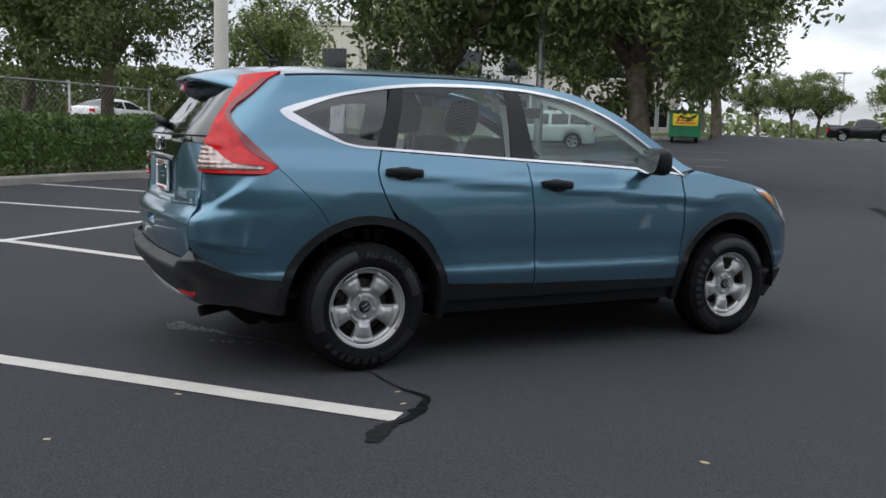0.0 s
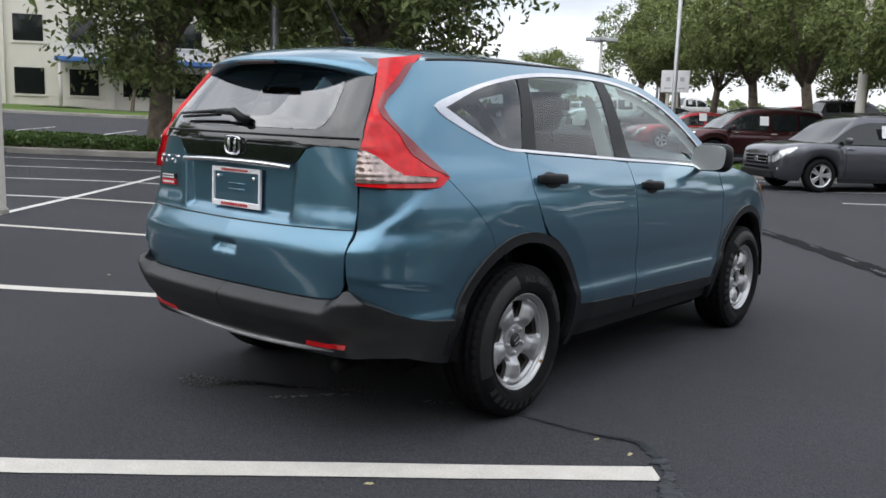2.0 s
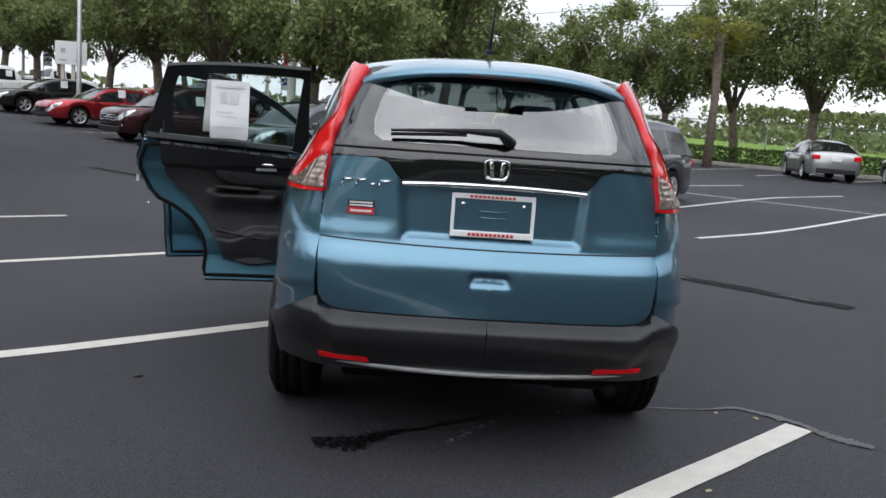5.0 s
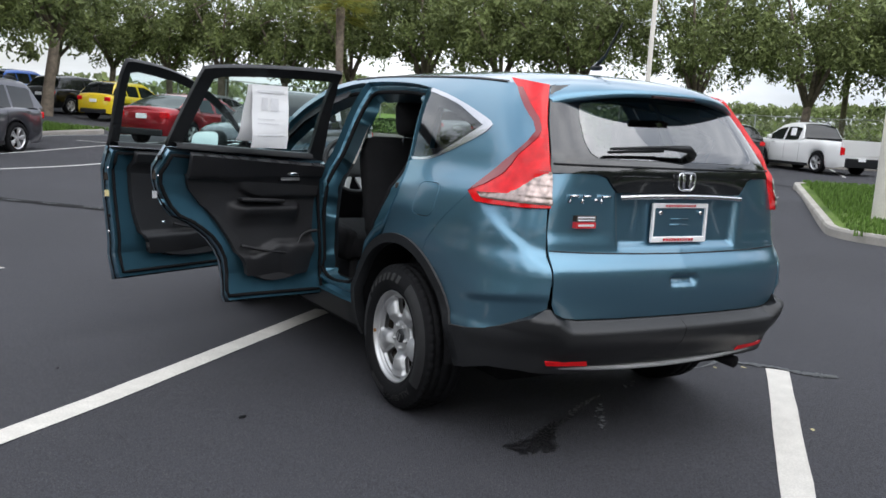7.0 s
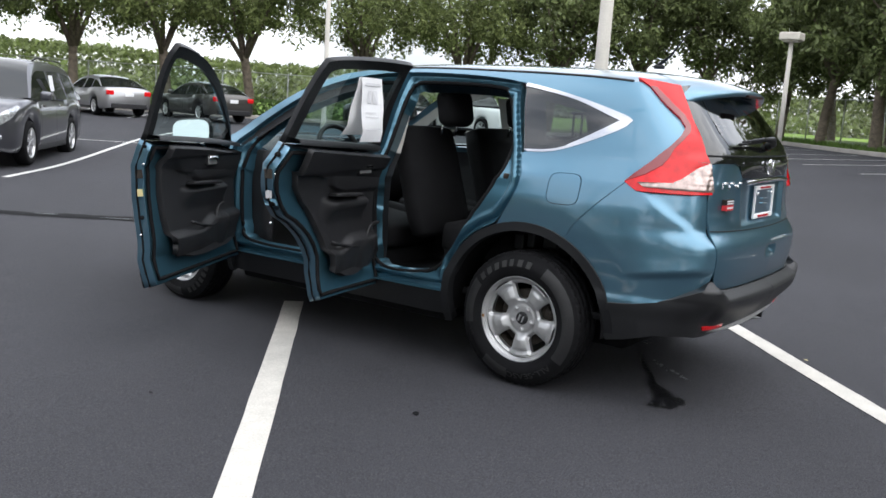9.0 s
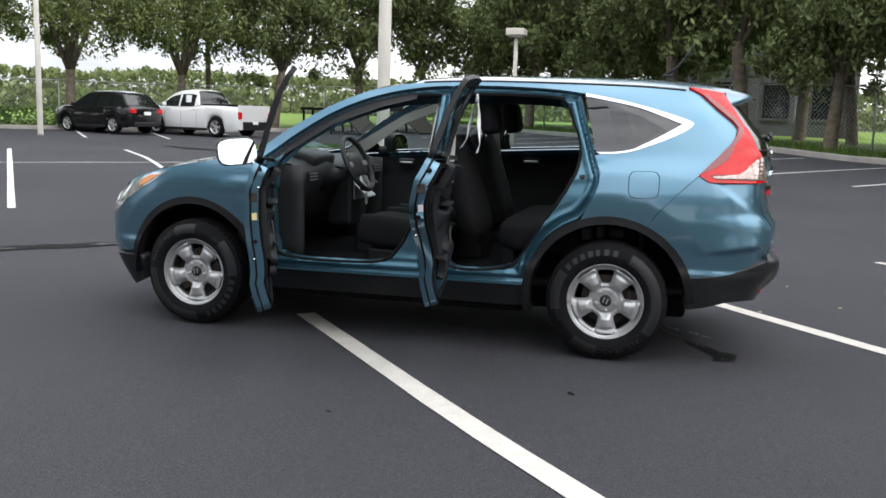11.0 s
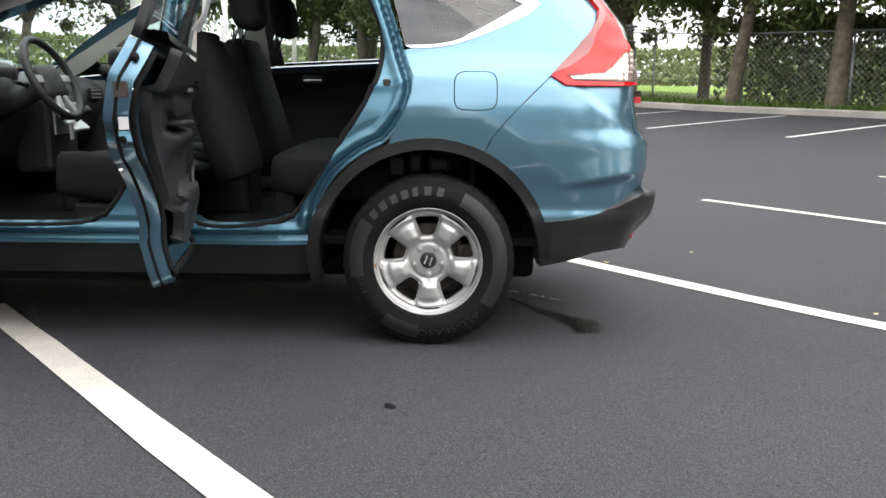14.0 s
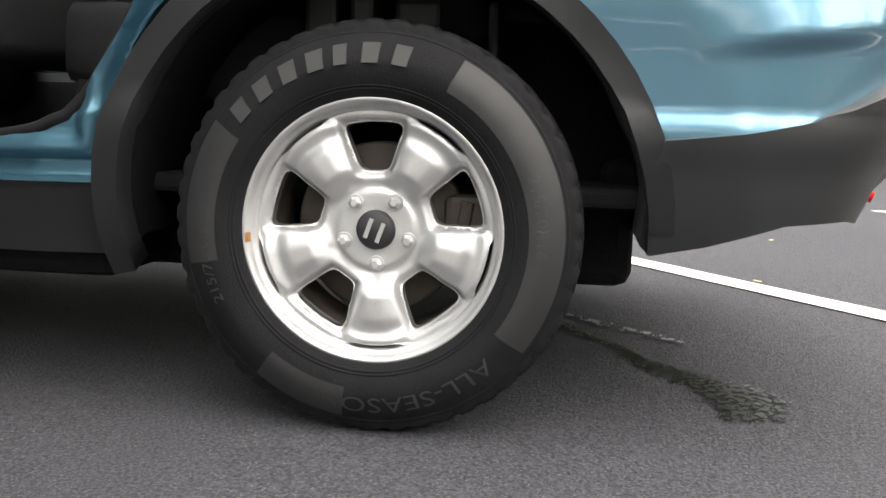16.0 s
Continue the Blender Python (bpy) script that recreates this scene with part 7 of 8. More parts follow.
for y, z in ((0.405, 1.004), (-0.578, 1.042)):        # inside handles of the closed doors
    bm = bmesh.new()
    box(bm, 0.735, 0.76, y - 0.066, y + 0.066, z - 0.03, z + 0.03, 0.012)
    bez = part("pull_bezel", bm, BLACK_TRIM, car)
    bm = bmesh.new()
    tube(bm, [(0.735, y - 0.05, z), (0.724, y, z), (0.735, y + 0.05, z)], 0.009, 8)
    part("pull_handle", bm, SILVER_IN, bez, "chrome pull handle", smooth=True)
for side in (1, -1):        # what shows in the rear wheel openings above the tyre
    for y0, y1, z0, z1, x0 in ((-1.20, -1.14, 0.66, 0.74, 0.60), (-1.27, -1.225, 0.675, 0.75, 0.61), (-1.385, -1.30, 0.68, 0.735, 0.58), (-1.49, -1.47, 0.60, 0.73, 0.60)):
        bm = bmesh.new()
        box(bm, x0 * side if side > 0 else -x0 - 0.09, x0 + 0.09 if side > 0 else -x0, y0, y1, z0, z1, 0.01)
        part("liner_bracket", bm, BLACK_TRIM, car)
    bm = bmesh.new()
    tube(bm, [(0.56 * side, -1.36, 0.36), (0.58 * side, -1.34, 0.74)], [0.035, 0.045], 10)
    part("shock_absorber", bm, DARK_STEEL, car, smooth=True)

# ---- the driver's side, standing open ----
FD_UP = [p for p in TAIL_UP if -0.32 < surf(*p).y < 0.84]
RD_UP = [p for p in TAIL_UP if -1.09 < surf(*p).y < -0.34]
SILL_Z = 0.405
FD_OPEN = [(s, max(z, SILL_Z)) for s, z in fd_low] + [at_y(-0.325, 1.538)] + FD_UP
RD_OPEN = [at_y(-0.336, 1.54)] + [(s, max(z, SILL_Z)) for s, z in rd_low] + [at_y(-1.095, 1.508)] + RD_UP
# the clear openings, with rounded corners, inside the painted jambs
FD_HOLE = smooth_yz([(0.76, 0.60), (0.72, 0.50), (0.62, 0.462), (0.35, 0.455), (0.08, 0.466), (0.0, 0.508), (-0.10, 0.62), (-0.182, 0.82), (-0.208, 1.01), (-0.238, 1.23), (-0.257, 1.42), (-0.262, 1.49), (-0.235, 1.515), (-0.08, 1.508), (0.08, 1.478), (0.24, 1.424), (0.40, 1.348), (0.56, 1.25), (0.68, 1.16), (0.74, 1.08), (0.77, 0.9)], 4)
RD_HOLE = smooth_yz([(-0.33, 0.62), (-0.36, 0.50), (-0.45, 0.456), (-0.66, 0.470), (-0.776, 0.519), (-0.898, 0.681), (-0.986, 0.841), (-1.074, 0.996), (-1.117, 1.118), (-1.12, 1.242), (-1.062, 1.39), (-1.01, 1.485), (-0.93, 1.51), (-0.74, 1.522), (-0.46, 1.524), (-0.385, 1.508), (-0.36, 1.46), (-0.337, 1.23), (-0.318, 1.01), (-0.32, 0.8)], 4)


def jamb(outline, hole, side):
    """The painted, stepped return of a door opening: flange, groove and bead, with its rubber seal."""
    pts = dense(clean(outline), 0.03)
    verts = []
    for s, z in pts:
        p, n = surf(s, z), normal(s, z)
        for d in (0.004, -0.008, -0.026, -0.030):
            q = p + n * d
            verts.append((q.x * side, q.y, q.z))
    mesh_object("jamb_return", verts, grid_faces(len(pts), 4, wrap=True, flip=side < 0), JAMB_SHADE, car)
    edge = np.array(dense(clean(outline), 0.012))

    def step(p, s, z):
        d = float(np.min(np.hypot(edge[:, 0] - s, edge[:, 1] - z)))
        groove = smoothstep(d, 0.010, 0.016) * (1 - smoothstep(d, 0.026, 0.034))
        bead = smoothstep(d, 0.040, 0.048) * (1 - smoothstep(d, 0.054, 0.062))
        return -0.020 * groove + 0.007 * bead - 0.016 * smoothstep(d, 0.06, 0.075)

    panel("door_jamb", outline, JAMB_SHADE, car, off=-0.028, lip=0.09, res=0.0095, side=side, holes=[hole], shape=step, label="painted door opening")
    bm = bmesh.new()
    loop = [surf(*p) - normal(*p) * 0.05 for p in dense(clean(hole), 0.03)]
    tube(bm, [Vector((p.x * side, p.y, p.z)) for p in loop + [loop[0]]], 0.012, 8, cap=False)
    part("door_seal", bm, RUBBER, car, smooth=True)


jamb(FD_OPEN, FD_HOLE, -1)
jamb(RD_OPEN, RD_HOLE, -1)


def trim_shape(p, z, arm, pocket):
    """The moulded relief of a door's inner trim: upper pad over a sweeping line, armrest ledge, pocket, speaker."""
    y0, y1, za = arm
    u = (p.y - y0) / (y1 - y0)                       # 0 at the back of the armrest, 1 at its front
    sweep = za + 0.055 + 0.15 * smoothstep(-u, -0.55, 0.45)
    pad = -0.022 * smoothstep(z, sweep - 0.010, sweep + 0.016) - 0.012 * smoothstep(z, 1.055, 1.08)
    ledge = smoothstep(za + 0.03 - z, 0.0, 0.024) * (1 - smoothstep(za + 0.03 - z, 0.03, 0.15))
    arm_ = -0.05 * ledge * smoothstep(u, -0.1, 0.25) * (1 - smoothstep(u, 1.15, 1.3))
    rim_ = 0.62 + 0.05 * smoothstep(u, 0.35, 0.9)
    low = -0.034 * smoothstep(rim_ - z, 0.0, 0.03) * (1 - 0.6 * smoothstep(rim_ - z, 0.03, 0.14))
    ys = max(pocket[0], pocket[1]) - 0.1
    d = math.hypot(p.y - ys, z - 0.585)
    return pad + arm_ + low - 0.012 * smoothstep(0.1 - d, 0.0, 0.06)


def door(name, low, up_outline, glass_, trim, hinge, angle, roll, arm, grip, pocket, label):
    skin = panel(name, low, PAINT, car, side=-1, lip=0.07, label=label)
    door_cladding(skin, int(name == "rear_door"), -1)
    # its hinges lean, so it stands more upright as it swings out
    skin.matrix_local = Matrix.Translation(hinge) @ Matrix.Rotation(radians(-angle), 4, "Z") @ Matrix.Rotation(radians(-roll), 4, "Y") @ Matrix.Translation([-c for c in hinge])
    panel("inner_shell", low, JAMB_SHADE, skin, off=-0.07, lip=0.0, side=-1, inward=True)
    panel("window_frame", up_outline, BLACK_TRIM, skin, off=-0.002, lip=0.026, side=-1, res=0.04, holes=[glass_])
    panel("frame_inside", up_outline, BLACK_TRIM, skin, off=-0.028, lip=0.0, side=-1, res=0.04, holes=[glass_], inward=True)
    panel("door_glass", glass_, CAR_GLASS, skin, off=-0.018, lip=0.0, side=-1, res=0.06).visible_shadow = False
    panel("door_trim", trim, TRIM_IN, skin, off=-0.105, lip=0.035, side=-1, res=0.012, inward=True,
          shape=lambda p, s, z: trim_shape(p, z, arm, pocket), label="charcoal moulded inner trim")
    bm = bmesh.new()
    seal = [surf(*p) - normal(*p) * 0.078 for p in dense(clean([tuple(Vector((sum(q[0] for q in low) / len(low), sum(q[1] for q in low) / len(low))).lerp(Vector(p), 0.955)) for p in low]), 0.05)]
    tube(bm, [Vector((-p.x, p.y, p.z)) for p in seal + [seal[0]]], 0.010, 6, cap=False)
    part("seal", bm, RUBBER, skin, smooth=True)
    bm = bmesh.new()
    rim_ = [surf(*p) - normal(*p) * 0.030 for p in dense(clean(low), 0.05)]
    tube(bm, [Vector((-p.x, p.y, p.z)) for p in rim_ + [rim_[0]]], 0.0055, 6, cap=False)
    part("edge_seal", bm, RUBBER, skin, "thin rubber strip round the door's edge", smooth=True)
    y0, y1, za = arm
    xs = -surf(*at_y((y0 + y1) / 2, za)).x
    padded("armrest", (0.06, abs(y1 - y0) * 0.8, 0.022), 0.01, pose(xs + 0.145, (y0 + y1) / 2, za + 0.03, -2), TRIM_IN, skin, 0.003)
    gy, gz = grip
    xg = -surf(*at_y(gy, gz)).x
    bm = bmesh.new()
    box(bm, xg + 0.118, xg + 0.140, gy - 0.068, gy + 0.068, gz - 0.036, gz + 0.036, 0.014)
    part("pull_bezel", bm, BLACK_TRIM, skin)
    bm = bmesh.new()
    box(bm, xg + 0.139, xg + 0.143, gy - 0.056, gy + 0.056, gz - 0.027, gz + 0.027, 0.002)
    part("pull_cup", bm, SILVER_IN, skin, "satin silver handle cup")
    bm = bmesh.new()
    tube(bm, spline([(xg + 0.144, gy - 0.05, gz + 0.012), (xg + 0.156, gy - 0.01, gz + 0.010), (xg + 0.158, gy + 0.03, gz + 0.008), (xg + 0.146, gy + 0.052, gz + 0.006)], 4), 0.011, 8)
    part("pull_handle", bm, CHROME, skin, "chrome pull handle", smooth=True)
    front = gy + 0.23
    bm = bmesh.new()
    lip_ = [(front - q * 0.93, z) for q, z in ((0.53, 0.655), (0.4, 0.628), (0.24, 0.61), (0.18, 0.64), (0.15, 0.69), (0.10, 0.716), (0.04, 0.72))]
    tube(bm, spline([(-surf(*at_y(y, z)).x + 0.132, y, z) for y, z in lip_], 4), 0.009, 6)
    part("pocket_lip", bm, TRIM_IN, skin, "raised edge of a door pocket", smooth=True)
    return skin


fd_frame = [at_y(-0.303, 1.116), at_y(-0.323, 1.574)] + [(s, z + 0.034 * smoothstep(z, 1.1, 1.4)) for s, z in FD_UP] + [at_y(0.845, 1.048)] + FD_TOP
rd_frame = [at_y(-1.21, 1.163), at_y(-1.09, 1.536)] + [(s, z + 0.028) for s, z in RD_UP] + [at_y(-0.338, 1.566), at_y(-0.318, 1.118)] + RD_TOP
fd_trim = smooth_yz([(0.78, 0.62), (0.70, 0.47), (0.45, 0.442), (0.15, 0.442), (-0.02, 0.49), (-0.12, 0.62), (-0.16, 0.8), (-0.18, 1.0), (-0.19, 1.13)], 4) + yz([(0.3, 1.108), (0.80, 1.065)])
rd_trim = smooth_yz([(-0.38, 0.62), (-0.43, 0.49), (-0.55, 0.445), (-0.69, 0.455), (-0.80, 0.56), (-0.91, 0.74), (-1.02, 0.88), (-1.10, 1.0), (-1.12, 1.17)], 4) + yz([(-0.7, 1.152), (-0.36, 1.135)])
fdoor = door("front_door", FD, fd_frame, FD_GLASS, fd_trim, (-0.86, 0.845, 0.4), 63, 5.0, (0.05, 0.5, 0.83), (0.36, 0.985), (0.02, 0.62, 0.57), "open front door with charcoal inner trim")
rdoor = door("rear_door", RD, rd_frame, RD_GLASS, rd_trim, (-0.875, -0.30, 0.4), 80, 2.4, (-0.86, -0.55, 0.86), (-0.55, 1.02), (-0.72, -0.38, 0.57), "open rear door with charcoal inner trim")
for d_, belt in ((fdoor, FD_TOP), (rdoor, RD_TOP)):
    verts = []
    for q in belt:
        p, nrm = surf(*q), normal(*q)
        for depth, up in ((0.004, 0.003), (0.02, 0.012), (0.07, 0.012), (0.112, 0.004), (0.116, -0.02)):
            w = p - nrm * depth
            verts.append((-w.x, w.y, p.z + up))
    mesh_object("belt_seal", verts, grid_faces(len(belt), 5), BLACK_TRIM, d_, "black sill trim under the window")
for d_, y_, z_ in ((fdoor, -0.297, 0.95), (rdoor, -1.249, 1.02)):
    p = surf(*at_y(y_ + 0.02, z_))
    bm = bmesh.new()
    box(bm, -p.x + 0.02, -p.x + 0.06, y_ - 0.003, y_ + 0.012, z_ - 0.03, z_ + 0.015, 0.002)
    part("latch", bm, DARK_STEEL, d_)
    bm = bmesh.new()
    box(bm, -p.x + 0.025, -p.x + 0.05, y_ - 0.0015, y_ + 0.012, z_ - 0.12, z_ - 0.085)
    part("label_sticker", bm, YELLOW_TAG if d_ is fdoor else PRINT, d_)
for d_, stops in ((fdoor, ((-0.277, 0.72), (-0.304, 1.08))), (rdoor, ((-1.24, 1.10), (-1.19, 0.87)))):
    for y_, z_ in stops:
        p = surf(*at_y(y_, z_))
        bm = bmesh.new()
        tube(bm, [(-p.x + 0.045, y_ + 0.012, z_), (-p.x + 0.045, y_ - 0.006, z_)], [0.013, 0.010], 10)
        part("rubber_stop", bm, RUBBER, d_, smooth=True)
        bm = bmesh.new()
        tube(bm, [(-p.x + 0.03, y_ + 0.012, z_ - 0.09), (-p.x + 0.03, y_ - 0.003, z_ - 0.09)], 0.006, 8)
        part("bolt", bm, CHROME, d_, smooth=True)
bm = bmesh.new()
tube(bm, [(-0.27, 0.40, 0.87), (-0.27, 0.36, 0.865)], [0.014, 0.006], 8)
key_ = part("key", bm, CHROME, car, "car key with a tag in its lock", smooth=True)
bm = bmesh.new()
box(bm, -0.285, -0.255, 0.352, 0.362, 0.77, 0.85, 0.004)
part("key_tag", bm, PRINT, key_)
for zz in (1.02, 0.86):
    bm = bmesh.new()
    box(bm, -0.82, -0.77, -1.16, -1.13, zz, zz + 0.03, 0.006)
    part("striker", bm, DARK_STEEL, car)


def mirror(parent, side):
    """A door mirror: rounded housing and a flat glass that looks back."""
    base = new("door_mirror")
    base.parent = parent
    base["label"] = "black door mirror"
    bm = bmesh.new()
    soft_box(bm, (0.225, 0.11, 0.165), 0.05, pose(0.925 * side, 0.57, 1.145, 0, 0, -8 * side), bulge=0.012)
    part("housing", bm, BLACK_TRIM, base, smooth=True)
    o = [(0.108 * math.copysign(abs(math.cos(t)) ** 0.55, math.cos(t)), 0.074 * math.copysign(abs(math.sin(t)) ** 0.55, math.sin(t))) for t in (2 * math.pi * k / 32 for k in range(32))]
    m = pose(0.925 * side, 0.57, 1.145, 0, 0, -8 * side) @ pose(0, -0.066, 0, -13)
    verts = [m @ Vector((x, 0, z)) for x, z in o]
    mesh_object("mirror_glass", verts, [tuple(range(32))], material("mirror", (0.66, 0.71, 0.71), rough=0.01, metal=1.0) if "mirror" not in bpy.data.materials else bpy.data.materials["mirror"], base, smooth=False)
    bm = bmesh.new()
    tube(bm, [(0.79 * side, 0.64, 1.085), (0.87 * side, 0.59, 1.105)], [0.035, 0.03], 10)
    part("arm", bm, BLACK_TRIM, base, smooth=True)


mirror(car, 1)
mirror(fdoor, -1)
panel("mirror_base", yz([(0.64, 1.082), (0.82, 1.066), (0.70, 1.165)]), BLACK_TRIM, fdoor, off=-0.012, lip=0.02, side=-1)

# price sheets hung on the open rear door's glass
def hung_sheet(y0, y1, z0, z1, lean, swing):
    verts = []
    for i in range(7):
        z = z1 + (z0 - z1) * i / 6
        for j in range(5):
            y = y0 + (y1 - y0) * j / 4
            xw = -surf(*at_y(y, 1.47)).x + 0.05
            u = (z1 - z) / (z1 - z0)
            verts.append((xw + lean * u + 0.004 * math.sin(9 * u + j) - 0.02 * u * (u > 0.85), y + swing * u, z))
    return verts


for k, (y0, y1, z0, z1, lean, swing) in enumerate(((-0.86, -0.66, 1.17, 1.478, 0.02, 0.0), (-0.88, -0.69, 1.2, 1.476, -0.06, -0.02))):
    ob = mesh_object("price_sheet", hung_sheet(y0, y1, z0, z1, lean, swing), grid_faces(7, 5), PAPER, None, smooth=True)
    ob.matrix_world = CAR_POSE @ Matrix.Translation((-0.875, -0.30, 0)) @ Matrix.Rotation(radians(-80), 4, "Z") @ Matrix.Translation((0.875, 0.30, 0))
    tagged(ob, "white printed paper sheet hung on a car window", "paper sheet")
    if k == 0:
        verts, faces = [], []
        src = hung_sheet(y0, y1, z0, z1, lean, swing)
        for yb0, yb1, r0, r1 in ((0.25, 0.42, 1.2, 2.4), (0.5, 0.72, 1.2, 2.4), (0.12, 0.88, 0.5, 0.75), (0.12, 0.88, 4.7, 4.82), (0.15, 0.6, 3.2, 3.3), (0.15, 0.7, 3.6, 3.7)):
            o = len(verts)
            for r, c in ((r0, yb0), (r0, yb1), (r1, yb1), (r1, yb0)):
                i, j = int(r), int(c * 4)
                fr, fc = r - i, c * 4 - j
                a = src[i * 5 + j]
                b, c2 = src[min(i + 1, 6) * 5 + j], src[i * 5 + min(j + 1, 4)]
                verts.append(Vector(a) + (Vector(b) - Vector(a)) * fr + (Vector(c2) - Vector(a)) * fc + Vector((0.004, 0, 0)))
            faces.append((o, o + 1, o + 2, o + 3))
        mesh_object("print_bar", verts, faces, FAINT, ob, smooth=False)


# ---- parked cars ----
def far_wheel(r, mat):
    root = new("wheel")
    w = 0.22
    ty = lathe([(r * 0.66, -w / 2), (r * 0.93, -w / 2 - 0.005), (r, -w / 2 + 0.03), (r, w / 2 - 0.03), (r * 0.93, w / 2 + 0.005), (r * 0.68, w / 2 - 0.005), (r * 0.66, 0.02)], 40, RUBBER, "tyre", root)
    rim = lathe([(r * 0.69, w / 2), (r * 0.65, w / 2 - 0.005), (r * 0.62, w / 2 - 0.03), (r * 0.6, 0.0)], 40, mat, "rim", root)
    lathe([(0.0, 0.0), (r * 0.62, 0.0)], 30, TAR, "hub_well", root)
    for k in range(10):
        bm = bmesh.new()
        box(bm, w / 2 - 0.045, w / 2 - 0.015, -0.018 if k % 2 else -0.03, 0.018 if k % 2 else 0.03, 0.04, r * 0.65, 0.006, 1, m=pose(0, 0, 0, 36 * k + (8 if k % 2 else -8), 0, 0))
        part("spoke", bm, mat, rim)
    bm = bmesh.new()
    tube(bm, [(w / 2 - 0.05, 0, 0), (w / 2 - 0.01, 0, 0)], [0.06, 0.045], 12)
    part("hub", bm, mat, rim)
    return root


ALLOY = material("machined_alloy", (0.62, 0.62, 0.63), rough=0.28, metal=0.8, vary=0.1, scale=10)
STYLES = {
    # length, width, height, front glass foot, roof front, roof back, rear glass foot, bonnet at nose, bonnet at glass, belt, boot, tyre
    "suv": (4.94, 1.99, 1.78, 0.25, 0.10, -0.40, -0.475, 0.98, 1.10, 1.10, 1.10, 0.37),
    "sedan": (4.85, 1.84, 1.44, 0.22, 0.05, -0.22, -0.40, 0.78, 0.93, 0.95, 1.02, 0.33),
    "hatch": (4.32, 1.77, 1.60, 0.24, 0.08, -0.36, -0.46, 0.84, 1.02, 1.02, 1.05, 0.33),
    "pickup": (5.33, 1.99, 1.79, 0.26, 0.12, -0.08, -0.13, 1.02, 1.14, 1.14, 1.18, 0.37),
}


